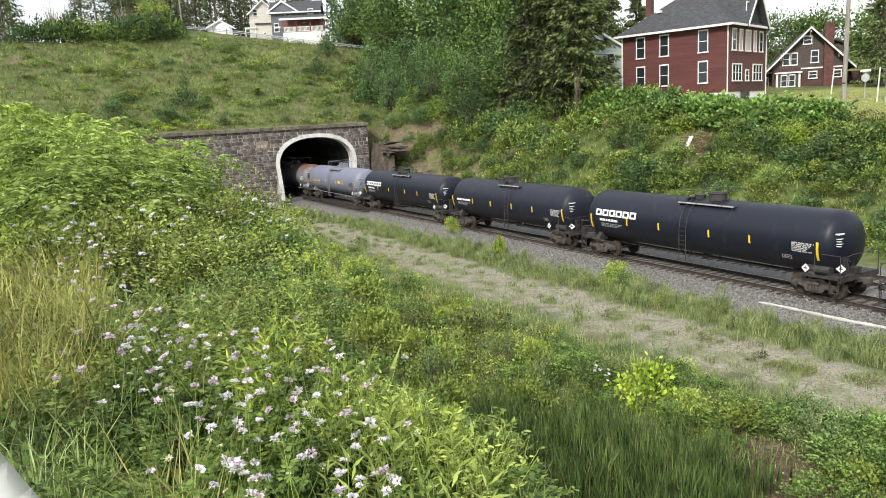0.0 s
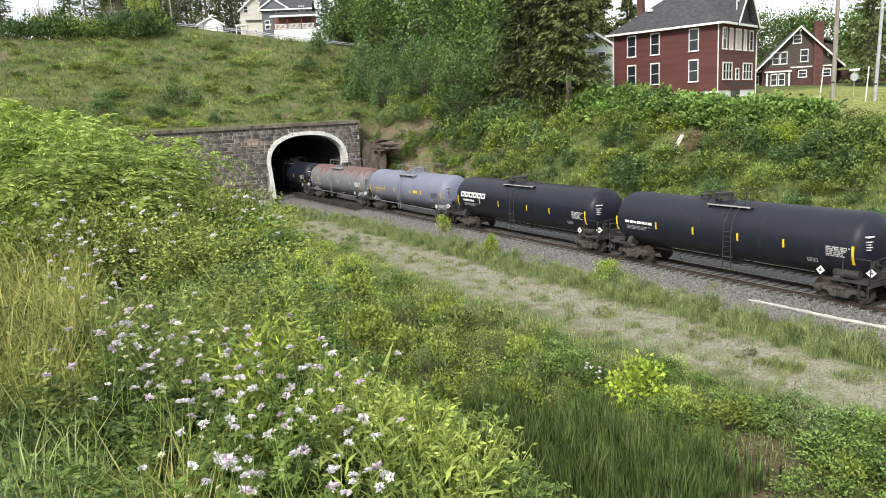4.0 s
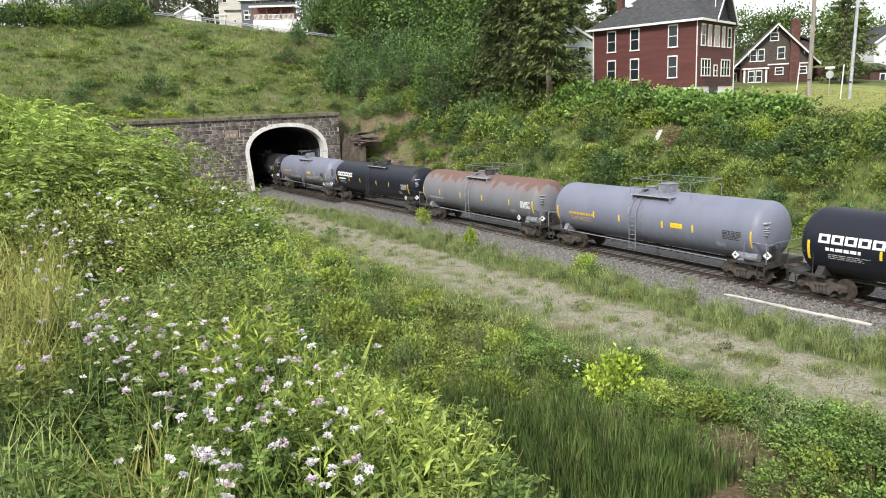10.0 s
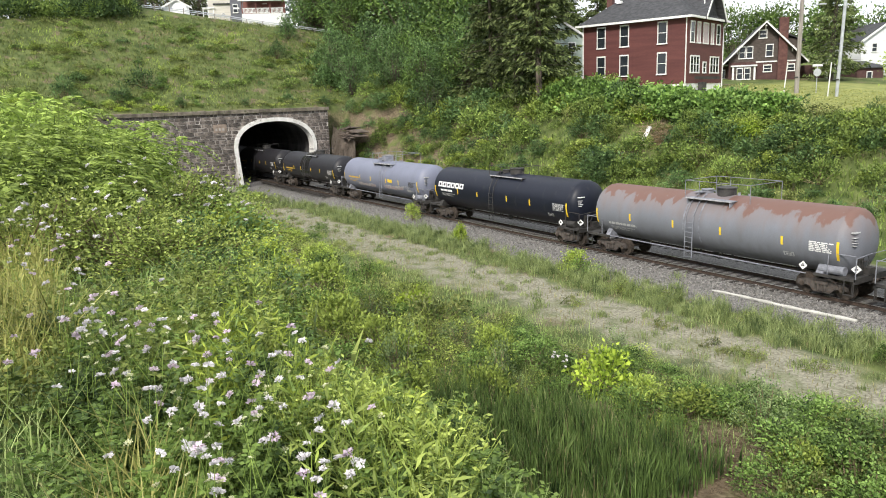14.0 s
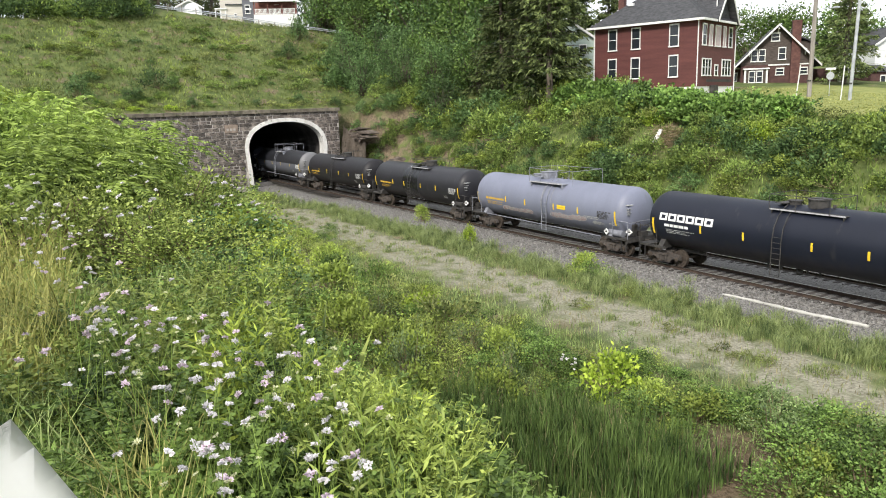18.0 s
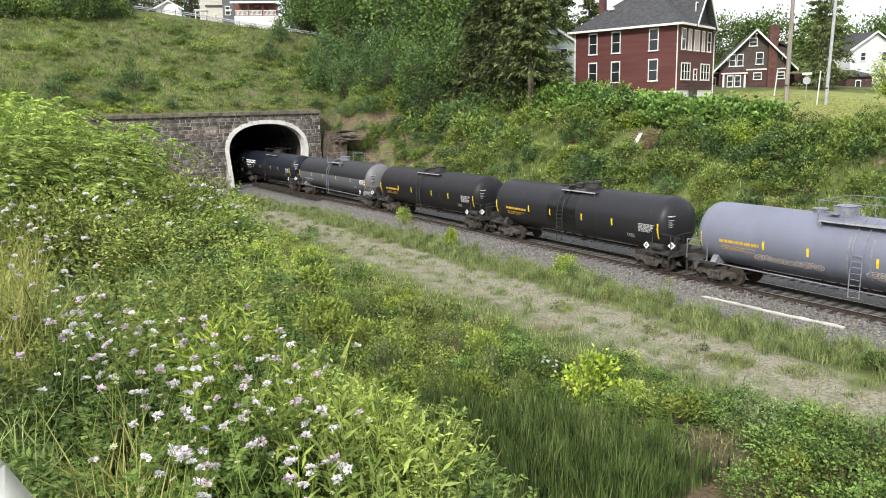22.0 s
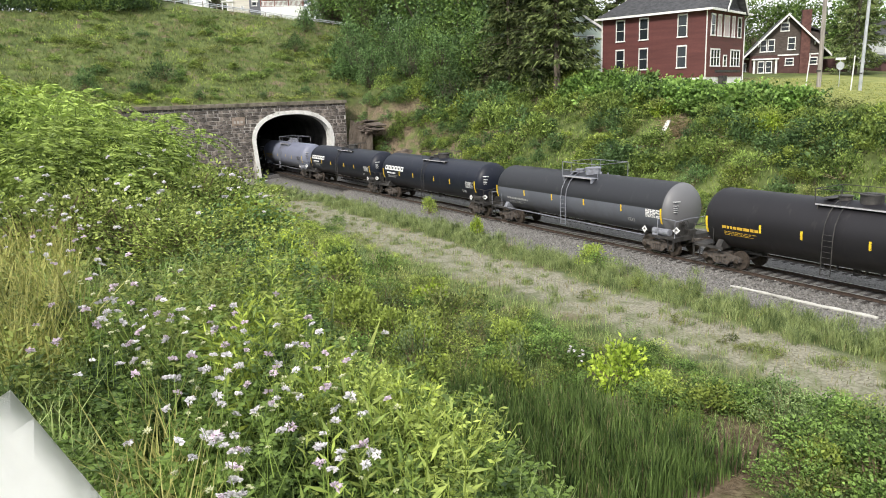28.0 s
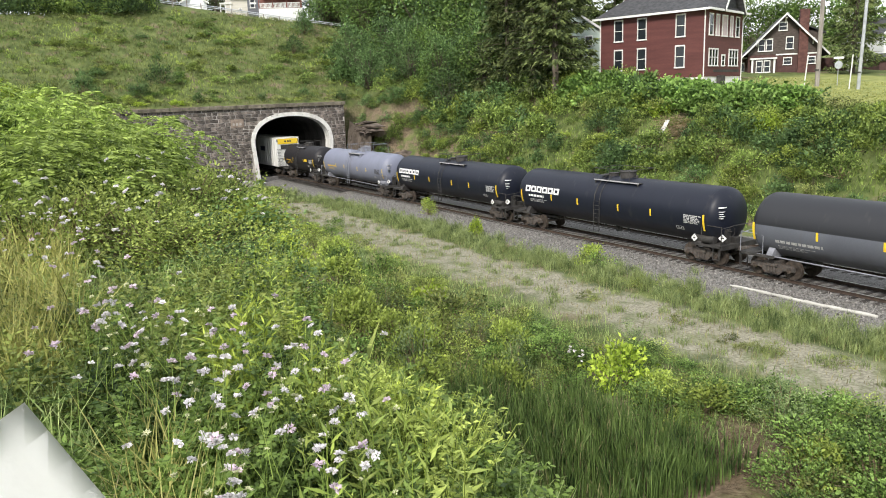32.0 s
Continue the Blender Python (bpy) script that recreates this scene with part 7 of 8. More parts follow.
    for kind, x, y, r, h in (("olive", -26.4, 15.9, 1.3, 1.4), ("herb", -24.6, 16.2, 1.0, 1.2), ("herb", -22.6, 16.6, 1.0, 1.0), ("bramble", -20.4, 16.6, 1.0, 0.8), ("bush", -18.9, 16.4, 0.9, 0.9), ("herb", -14.9, 18.0, 1.0, 0.7),
                             ("bramble", -14.6, 16.0, 0.9, 0.85), ("fresh", -15.3, 16.9, 0.7, 0.7), ("bramble", -13.7, 18.0, 0.8, 0.7), ("bush", -13.2, 19.2, 1.0, 0.7), ("willow", -11.9, 18.4, 1.0, 0.9), ("bramble", -11.0, 18.8, 1.1, 0.9), ("willow", -11.4, 17.4, 0.9, 0.85), ("bramble", -10.4, 17.3, 1.1, 0.9), ("fresh", -9.7, 16.6, 0.8, 0.75), ("bramble", -9.7, 15.8, 0.9, 0.8),
                             ("bramble", -9.6, 18.4, 1.2, 0.95), ("herb", -10.0, 19.9, 1.0, 0.8), ("willow", -9.0, 19.4, 1.0, 0.9), ("bramble", -8.6, 17.2, 1.1, 1.0), ("olive", -8.0, 18.4, 0.9, 0.9), ("bush", -8.4, 19.9, 1.2, 1.0), ("bramble", -7.6, 16.2, 1.0, 1.0), ("bush", -9.0, 14.6, 0.8, 0.8), ("herb", -12.6, 14.3, 0.5, 0.5),
                             ("herb", -27.5, 13.6, 1.2, 1.0), ("bush", -25.0, 13.4, 1.1, 0.8), ("herb", -23.0, 14.4, 1.2, 0.9), ("bramble", -21.0, 14.6, 1.0, 0.7), ("willow", -29.6, 14.4, 1.2, 0.9), ("herb", -31.5, 13.0, 1.3, 1.0), ("bush", -34.0, 13.6, 1.3, 1.0), ("bramble", -26.2, 17.2, 1.0, 0.8), ("willow", -23.6, 15.6, 1.0, 0.8), ("bush", -28.2, 16.0, 1.1, 0.9), ("bramble", -31.6, 15.4, 1.1, 0.9),
                             ("herb", -20.6, 12.9, 1.0, 1.3), ("willow", -21.9, 11.9, 1.1, 1.4), ("fresh", -23.2, 12.6, 1.1, 1.3), ("herb", -22.6, 10.7, 1.1, 1.2), ("bramble", -24.4, 11.2, 1.1, 1.1), ("herb", -26.0, 11.8, 1.2, 1.4), ("fresh", -27.6, 12.2, 1.2, 1.4), ("herb", -24.6, 14.4, 1.2, 1.4),
                             ("fresh", -29.4, 12.6, 1.3, 1.4), ("herb", -26.2, 14.8, 1.2, 1.3), ("willow", -19.4, 14.4, 0.9, 1.1), ("herb", -18.4, 15.0, 0.9, 0.9), ("fresh", -21.4, 15.6, 1.0, 1.1), ("herb", -33.0, 14.6, 1.4, 1.5), ("fresh", -36.2, 14.8, 1.4, 1.4), ("herb", -29.8, 15.2, 1.2, 1.3),
                             ("fresh", -18.9, 13.4, 0.9, 1.1), ("herb", -19.6, 12.0, 1.0, 1.2), ("fresh", -20.6, 11.0, 1.0, 1.2), ("herb", -18.4, 11.2, 0.8, 0.9), ("fresh", -25.4, 13.0, 1.1, 1.3)):
        shrub(kind, x, y, r, h, "on the floor of the cutting")
    for _ in range(95):
        x = -7 - 50 * random.random() ** 1.4
        y = random.uniform(13.0 if x < -22 else 15.4, 20.4) + (2.0 if x < -50 else 0)
        if abs(x + 12.0) < 1.2 and abs(y - 15.9) < 1.3:
            continue
        s = random.uniform(0.3, 0.65)
        shrub(random.choice(("herb", "bush", "bramble", "willow", "olive")), x, y, s * 1.2, s, "on the floor of the cutting", heap="ditch_side")
    for _ in range(26):
        x = random.uniform(-70, -10)
        s = random.uniform(0.2, 0.42)
        shrub(random.choice(("herb", "olive")), x, random.choice((random.uniform(25.6, 27.6), random.uniform(22.6, 23.4))), s, s, "beside the gravel track", heap="verge")


valley()


# -- the near bank --
def frond_shape(seed, n_fronds, r, h, length, pairs=9, leaflet=0.10):
    """A sumac-like bush: long feathered fronds that arch outward from upright stems."""
    g = np.random.default_rng(seed)
    leaves_q, stems_q = [], []
    k = max(4, n_fronds // 9)
    base = g.normal(size=(k, 3)) * np.array([0.32 * r, 0.32 * r, 0])
    tops = base * 1.7 + np.stack([np.zeros(k), np.zeros(k), h * g.uniform(0.55, 0.95, k)], -1)
    stems_q.append(stems(base, tops, 0.012, g=g))
    for i in range(n_fronds):
        j = g.integers(0, k)
        p = base[j] + (tops[j] - base[j]) * g.uniform(0.45, 1.02)
        a = g.uniform(0, 2 * np.pi)
        out = np.array([math.cos(a), math.sin(a), 0])
        side = np.array([-math.sin(a), math.cos(a), 0])
        ln = length * g.uniform(0.7, 1.15)
        s = np.linspace(0.12, 1, pairs)
        rise = g.uniform(0.15, 0.6)
        line = p + out * (s * ln)[:, None] + np.array([0, 0, 1.0]) * ((rise * s - 0.75 * s * s) * ln)[:, None]
        for sg in (-1, 1):
            D = sg * side + 0.45 * out + np.array([0, 0, -0.25]) + g.normal(size=(pairs, 3)) * 0.12
            lw = leaflet * (0.65 + 0.7 * np.sin(np.pi * (0.15 + 0.75 * s)))
            leaves_q.append(leaf_quads(line, D, lw, lw * 0.27, 0.12, g=g))
        stems_q.append(stems(line[:-1], line[1:], 0.004, g=g))
    return np.concatenate(leaves_q), np.concatenate(stems_q)


SUMAC = [plant_shape(*frond_shape(s, 130, 0.8, 1.5, 0.62, 15, 0.088), L_SUMAC, L_MID) for s in (31, 32, 33)]
NEAR = {
    "fresh": [plant_shape(*shrub_shape(s, 0.9, 1.1, 3500, 0.063), L_HERB, L_DEAD) for s in (41, 42)],
    "mid": [plant_shape(*shrub_shape(s, 0.9, 1.1, 3500, 0.062), L_MID, L_DEAD) for s in (43, 44)],
    "dark": [plant_shape(*shrub_shape(46, 0.9, 1.1, 2600, 0.085, 0.6), L_DARK, L_DEAD)],
    "vine": [plant_shape(*shrub_shape(47, 0.9, 1.1, 1500, 0.10, 0.7, flat=0.35), L_YELLOW, L_DEAD)],
    "yellow": [plant_shape(*shrub_shape(s, 0.7, 0.9, 2200, 0.085), L_YELLOW, L_DEAD) for s in (45,)],
}


def bank_bush(shape, x, y, r, h, label, name="shrub", cat="shrub"):
    m = Matrix.LocRotScale((x, y, float(land(x, y)) - 0.05), Euler((0, 0, random.uniform(0, 6.28))), (r, r, h))
    return plant(shape, m, name, label, cat, "bushes on the near bank")


BROW_B = (-1, 2.2, 5.4, 8.8, 11.7, 13.4, 16, 17.5, 18.8, 19.3, 23.5, 28.9, 31.9, 33.4, 35.3, 37.2, 41.2, 52)
BROW_S = (0.038, 0.029, 0.007, -0.009, -0.028, -0.066, -0.098, -0.125, -0.16, -0.307, -0.348, -0.39, -0.41, -0.425, -0.482, -0.518, -0.582, -0.7)


def brow(b):
    """The slope of the line of sight along the bank growth's tops, by bearing."""
    return np.interp(b, BROW_B, BROW_S)


def bank_bushes():
    # bearing from the tunnel axis, distance, height of the top
    for kind, b, d, top in (("s", -1.5, 15, 9.75), ("s", 0.8, 16, 9.8), ("s", 2.2, 13, 9.35), ("s", 3.8, 15, 9.55), ("s", 5.5, 13.5, 9.2), ("s", 7.2, 14.5, 9.1), ("s", 8.5, 13, 8.85), ("s", 9.4, 12, 8.75), ("s", 10.4, 12.6, 8.4), ("fresh", 11.6, 11.5, 8.25), ("fresh", 12.6, 11.5, 8.0), ("s", -0.4, 12, 9.3), ("s", 3.0, 12, 9.2), ("s", 4.6, 12.2, 9.1), ("s", 6.2, 12.4, 9.0), ("s", 7.6, 11.6, 8.8), ("s", 2.0, 17, 9.7), ("s", 5.0, 17, 9.6), ("s", 0.2, 10.2, 8.9), ("s", 5.2, 9.6, 8.6), ("s", 7.0, 9.4, 8.5), ("s", 2.8, 9.4, 8.7), ("s", 6.5, 11, 8.75), ("s", 8.2, 10.5, 8.6), ("s", 1.5, 10.5, 8.8), ("s", 4.2, 10.5, 8.8),
                            ("fresh", 12.8, 9.8, 8.3), ("fresh", 11.4, 9.2, 8.4), ("mid", 13.4, 9.0, 8.2), ("fresh", 14.6, 9.4, 8.05), ("dark", 15.4, 8.4, 8.0), ("dark", 14.0, 8.0, 8.0), ("dark", 16.6, 8.8, 7.75), ("dark", 16.0, 7.6, 7.7), ("vine", 15.2, 8.1, 8.1), ("vine", 17.0, 8.0, 7.85), ("vine", 16.4, 8.6, 7.95), ("vine", 17.6, 7.6, 7.6), ("vine", 17.9, 7.0, 7.3), ("dark", 16.8, 7.0, 7.45), ("dark", 15.0, 6.9, 7.6), ("fresh", 12.0, 7.4, 7.95), ("fresh", 10.0, 7.6, 8.05), ("fresh", 8.0, 8.0, 8.15), ("mid", 13.8, 6.4, 7.75), ("dark", 17.6, 6.2, 7.3),
                            ("fresh", 4.5, 8.4, 8.3), ("fresh", 1.5, 8.0, 8.3), ("yellow", -1.2, 11.5, 8.7), ("yellow", 0.0, 9.0, 8.3)):
        x, y = -d * math.cos(radians(b)), d * math.sin(radians(b))
        wide = d * math.sin(radians(19.0 - b)) if b < 19 else 1.0
        top = min(top, 9.0 + d * float(min(brow(b - 1), brow(min(b + (1.2 if kind == "s" else 2.5), 18.6)))) - 0.03)
        h = max(0.35, top - float(land(x, y)))
        if kind == "s":
            bank_bush(random.choice(SUMAC), x, y, min(1.15, 0.65 + 0.2 * h, wide), h / 1.3, "feathery sumac bush with arching fronds on the bank", "sumac")
        else:
            bank_bush(random.choice(NEAR[kind]), x, y, min(1.25, 0.65 + 0.25 * h, max(0.32, wide)), h / 1.15, {"vine": "yellow-green vine leaves over a dark bush on the bank", "fresh": "leafy fresh-green bush on the near bank", "mid": "dense mid-green bush on the near bank", "dark": "dark green round-leaved bush at the bank edge", "yellow": "yellow-green weedy bush on the near bank"}[kind])
    for b, d in ((20, 18), (17, 17), (15, 20), (13, 24), (19, 24), (16, 30), (21, 15), (14, 38), (17, 42), (11, 30), (8, 34), (5, 28), (2, 32), (9, 46), (12, 56), (14, 66), (6, 60), (3, 70), (0, 50), (10, 75), (15.5, 78)):
        x, y = -d * math.cos(radians(b)), d * math.sin(radians(b))
        shrub(random.choice(("herb", "bush")) if d < 34 else random.choice(("fresh", "mid")), x, y, 1.3, 1.0, "down the near bank", heap="bank")
    for k in range(70):
        x = -4.5 - 50 * random.random() ** 1.5
        y = float(bank_edge(x)) + random.uniform(0.8, 8.5)
        s = random.uniform(0.4, 0.9)
        shrub("fine" if x > -15 else random.choice(("herb", "herb", "bush", "willow")), x, y, s * 1.3, s * 0.9, "down the near bank", heap="bank_side")


bank_bushes()


L_VETCH = leafy("vetch_leaf", (0.028, 0.066, 0.018), (0.21, 0.31, 0.07), glow=0.2)


def polar(n, r0, r1, b0, b1, power=1.0):
    r = r0 * (r1 / r0) ** (rng.random(n) ** power)
    b = np.radians(rng.uniform(b0, b1, n))
    return -r * np.cos(b), r * np.sin(b), r


def bank_herbs():
    def on_bank(x, y, pad=0.5):
        return (y < bank_edge(x) + pad) | (x < -7)

    def room(x, y):
        """The height that growth may have here before it would top the brow of the bank."""
        return 8.96 + np.hypot(x, y) * (brow(np.degrees(np.arctan2(y, -x))) - 0.03) - land(x, y)

    # leafy stems: vetch and other weeds
    for name, n, mat, size, b0, b1, r0, r1, tall, label, seed in [(*t, i) for i, t in enumerate((
            ("bank_vetch", 4000, L_VETCH, 0.030, 2, 52, 1.35, 5.5, 0.50, "tangled crown vetch leaves covering the bank"),
            ("bank_weeds", 3000, L_HERB, 0.046, -4, 31, 1.8, 9.0, 0.60, "fresh green weeds on the bank"),
            ("bank_edge_weeds", 2400, L_HERB, 0.034, 19, 33, 1.9, 4.6, 0.60, "narrow-leaved light-green weeds along the bank edge"),
            ("bank_goldenrod", 800, L_YELLOW, 0.040, 14, 32, 2.6, 8.0, 0.55, "yellow-green leafy weeds on the bank")))]:
        x, y, r = polar(n, r0, r1, b0, b1)
        k = on_bank(x, y, 0.9 if name == "bank_edge_weeds" else 0.5)
        if name == "bank_edge_weeds":
            k &= (r > 2.5) | (y > -0.52 * x)
        if name not in ("bank_vetch", "bank_edge_weeds"):
            k &= (wob(x, y, 0.8, seed) > -0.25) & ~((r < 3.6) & (np.degrees(np.arctan2(y, -x)) < 19))
        x, y, r = x[k], y[k], r[k]
        m = len(x)
        base = np.stack([x, y, land(x, y)], -1)
        h = tall * rng.uniform(0.45, 1.1, m) * (0.75 + 0.3 * wob(x, y, 0.7, 3))
        h = np.clip(room(x, y), 0.06, h)
        lean = rng.normal(size=(m, 2)) * 0.25
        tip = base + np.stack([lean[:, 0] * h, lean[:, 1] * h, h], -1)
        per = 16
        s = rng.uniform(0.25, 1.0, (m, per))
        P = base[:, None] + (tip - base)[:, None] * s[..., None]
        D = rng.normal(size=(m, per, 3)) * np.array([1, 1, 0.45]) + np.array([0, 0, 0.12])
        D = unit(D)
        if name == "bank_vetch":
            # pinnate: leaflets in pairs along a short stalk
            stalk = 0.10 * rng.uniform(0.6, 1.2, (m, per))
            qs = []
            for i in range(6):
                f = (i + 1) / 6
                A = P + D * (stalk * f)[..., None]
                S = unit(np.cross(D, np.array([0, 0, 1.0])))
                for sg in (-1, 1):
                    dd = S * sg + 0.4 * D + rng.normal(size=D.shape) * 0.15
                    qs.append(leaf_quads(A.reshape(-1, 3), dd.reshape(-1, 3), size * rng.uniform(0.7, 1.15, m * per), size * 0.52, 0.1))
            sel = rng.random(m * per) < 0.21
            q = np.concatenate([k2[sel] for k2 in qs])
        else:
            L = size * rng.uniform(0.6, 1.5, (m, per)) * (1.25 - 0.5 * s)
            q = leaf_quads(P.reshape(-1, 3), D.reshape(-1, 3), L.ravel(), L.ravel() * 0.36, 0.2)
        q = np.concatenate([q, stems(base, tip, 0.0022)])
        tagged(soup(name, q.reshape(-1, 3), 4, mat), label, "weeds", kind="stuff")
    # grass, green and dry
    for name, n, mat, b0, b1, r0, r1, h, label in (("bank_grass", 11000, L_GRASS, -5, 55, 1.25, 16, (0.15, 0.45), "tall green grass on the near bank"), ("bank_dry_grass", 420, L_STRAW, -6, 3.5, 1.5, 2.6, (0.2, 0.5), "dry straw-coloured grass on the near bank"), ("bank_golden_grass", 1700, L_GOLD, -6, 3.6, 4.2, 8.5, (0.3, 0.72), "tall golden-green grass on the near bank"), ("bank_tuft_grass", 200, L_GOLD, 4, 10, 2.0, 2.9, (0.35, 0.7), "fine golden grass stems among the vetch")):
        x, y, r = polar(n, r0, r1, b0, b1)
        k = on_bank(x, y, 0.8)
        bear = np.degrees(np.arctan2(y, -x))
        if name == "bank_grass":
            k &= ~((r < 3.8) & (bear > 3) & (bear < 32) & (rng.random(n) < 0.93))
        x, y, r = x[k], y[k], r[k]
        P = np.stack([x, y, land(x, y) - 0.01], -1)
        q = blades(P, np.clip(room(x, y), 0.05, rng.uniform(h[0], h[1], len(P))), rng.uniform(0.0035, 0.007, len(P)) * (1 + 0.12 * r), rng.uniform(0.2, 0.9, len(P)))
        tagged(soup(name, q.reshape(-1, 3), 4, mat), label, "grass", kind="stuff")
    # the meadow round and behind the viewpoint
    n = 9000
    x, y = rng.uniform(-8, 9, n), rng.uniform(-9, 2.6, n)
    k = (y < bank_edge(x)) & ~((x < 0) & (y > 0.08 * x - 0.05))
    P = np.stack([x[k], y[k], land(x[k], y[k]) - 0.01], -1)
    q = blades(P, rng.uniform(0.15, 0.5, len(P)), rng.uniform(0.006, 0.014, len(P)), rng.uniform(0.3, 1.1, len(P)))
    tagged(soup("meadow_grass", q.reshape(-1, 3), 4, L_GRASS), "rough meadow grass on top of the bank", "grass", kind="stuff")
    # ground leaves that close the soil
    x, y, r = polar(26000, 1.0, 14, -5, 58)
    P = np.stack([x, y, land(x, y) + rng.uniform(0.02, 0.16, len(x))], -1)
    D = rng.normal(size=(len(x), 3)) * np.array([1, 1, 0.35]) + np.array([0, 0, 0.2])
    q = leaf_quads(P, D, 0.042 * (1 + 0.10 * r), 0.022 * (1 + 0.10 * r), 0.2)
    tagged(soup("bank_undergrowth", q.reshape(-1, 3), 4, L_BRAMBLE), "low leaves covering the soil of the bank", "undergrowth", kind="stuff")
    # the slope below the bank's edge
    n = 14000
    x = rng.uniform(-60, -3, n)
    y = bank_edge(x) + rng.uniform(-0.5, 11, n)
    P = np.stack([x, y, land(x, y) - 0.02], -1)
    q = blades(P, rng.uniform(0.15, 0.4, n), rng.uniform(0.02, 0.04, n), rng.uniform(0.3, 1.1, n))
    tagged(soup("bank_slope_grass", q.reshape(-1, 3), 4, L_HERB), "long grass on the steep side of the bank", "grass", kind="stuff")


bank_herbs()


def flower_shape(seed, petal):
    """A round vetch flower head on a thin stalk; the head is at the origin's top."""
    g = np.random.default_rng(seed)
    n = 13 if petal is not L_BUD else 9
    a = np.arange(n) * 2.4
    D = unit(np.stack([np.cos(a), np.sin(a), g.uniform(-0.15, 0.9, n)], -1))
    k = 1.0 if petal is not L_BUD else 0.62
    q = np.concatenate([leaf_quads(D * 0.003 * k, D, g.uniform(0.012, 0.017, n) * k, 0.0075 * k, 0.4, g=g), leaf_quads(D * 0.007 * k, D + np.array([0, 0, 0.5]), g.uniform(0.006, 0.010, n) * k, 0.008 * k, 0.5, g=g)])
    st = stems(np.array([[0.0, 0, -0.16]]), np.array([[0.0, 0, 0.0]]), 0.0012, g=g)
    return two_tone("flower", q, st, petal, L_MID)


def flowers():
    shapes = [flower_shape(s, L_PETAL) for s in (61, 62, 63, 65, 66)] + [flower_shape(s, L_PINK) for s in (64, 67)]
    buds = [flower_shape(s, L_BUD) for s in (68, 69)]
    n = 0
    clusters = ((3, 3.4, 3.0), (5, 3.2, 3.0), (7, 3.0, 3.0), (9, 2.9, 3.5), (11, 2.8, 4), (14, 2.7, 4), (17, 2.5, 4), (20, 2.4, 3.5), (10, 2.2, 3), (14, 2.15, 3), (12.5, 1.75, 1.6), (21, 1.95, 2), (24, 2.05, 2), (2.5, 5.4, 2.2), (5, 5.6, 2.5), (1, 6.5, 2.2))
    while n < 298:
        b, d, sp = random.choice(clusters)
        b, d = b + random.gauss(0, sp * 0.55), d * (1 + random.gauss(0, 0.11))
        x, y = -d * math.cos(radians(b)), d * math.sin(radians(b))
        if y > bank_edge(x) + 0.4:
            continue
        bud = n % 3 == 0
        o = new("vetch_flower", random.choice(buds if bud else shapes))
        s = random.uniform(0.85, 1.4)
        o.matrix_basis = Matrix.LocRotScale((x, y, float(land(x, y)) + random.uniform(0.52, 0.80)), Euler((random.uniform(-0.5, 0.5), random.uniform(-0.5, 0.5), random.uniform(0, 6))), (s, s, s))
        tagged(o, "small cream bud head of crown vetch" if bud else "pale pink crown vetch flower head above the leaves", "flower", group="vetch flowers on the bank")
        n += 1


    for k in range(55):
        b, d = random.uniform(0, 17.5), random.uniform(5.0, 9.5)
        x, y = -d * math.cos(radians(b)), d * math.sin(radians(b))
        o = new("white_flower", random.choice(shapes[:5]))
        s = random.uniform(1.3, 2.0)
        o.matrix_basis = Matrix.LocRotScale((x, y, min(float(land(x, y)) + random.uniform(0.55, 1.0), 9.0 + d * float(brow(b)) - 0.06)), Euler((random.uniform(-0.4, 0.4), random.uniform(0, 0.6), random.uniform(0, 6))), (s, s, s))
        tagged(o, "small white wild flower among the bank bushes", "flower", group="white flowers on the bank")

    for k in range(11):
        x, y = -18.1 + random.gauss(0, 0.22), 16.0 + random.gauss(0, 0.2)
        o = new("white_flower", shapes[k % 3])
        o.matrix_basis = Matrix.LocRotScale((x, y, float(land(x, y)) + random.uniform(0.95, 1.1)), Euler((random.uniform(0, 0.8), 0, random.uniform(0, 6))), (4.0, 4.0, 4.0))
        tagged(o, "white wild flower above the weeds of the ditch", "flower", group="white flowers in the ditch")


flowers()


def burdock(x, y, n, size, tall, mat, label):
    q, s = [], []
    g = np.random.default_rng(int(abs(x * 100)))
    z = float(land(x, y))
    base = np.array([0.0, 0, 0])
    s.append(stems(base[None], np.array([[0.0, 0, tall]]), 0.012, g=g))
    for i in range(n):
        a = g.uniform(0, 6.28)
        hub = np.array([0, 0, tall * g.uniform(0.25, 1.0)])
        st = hub + np.array([math.cos(a), math.sin(a), 0.5]) * size * g.uniform(0.3, 0.9)
        o = np.array([math.cos(a), math.sin(a), g.uniform(-0.7, 0.0)])
        side = np.array([-math.sin(a), math.cos(a), 0])
        L, W = size * g.uniform(0.7, 1.15), size * g.uniform(0.5, 0.7)
        k = [st + o * L * f + side * W * w + np.array([0, 0, zz * size * 3]) for f, w, zz in ((0, 0, 0), (0.25, 0.5, 0.05), (0.6, 0.42, 0.02), (1, 0, -0.08), (0.6, -0.42, 0.02), (0.25, -0.5, 0.05), (0.45, 0, -0.03))]
        for t in ((0, 1, 6, 5), (1, 2, 3, 6), (5, 6, 3, 4)):
            q.append([k[j] for j in t])
        s.append(stems(hub[None], st[None], 0.006, g=g))
    shape = plant_shape(np.array(q), np.concatenate(s), mat, L_FRESH)
    plant(shape, pose(x, y, z), "burdock", label, "plant", "big-leaved weeds on the bank")


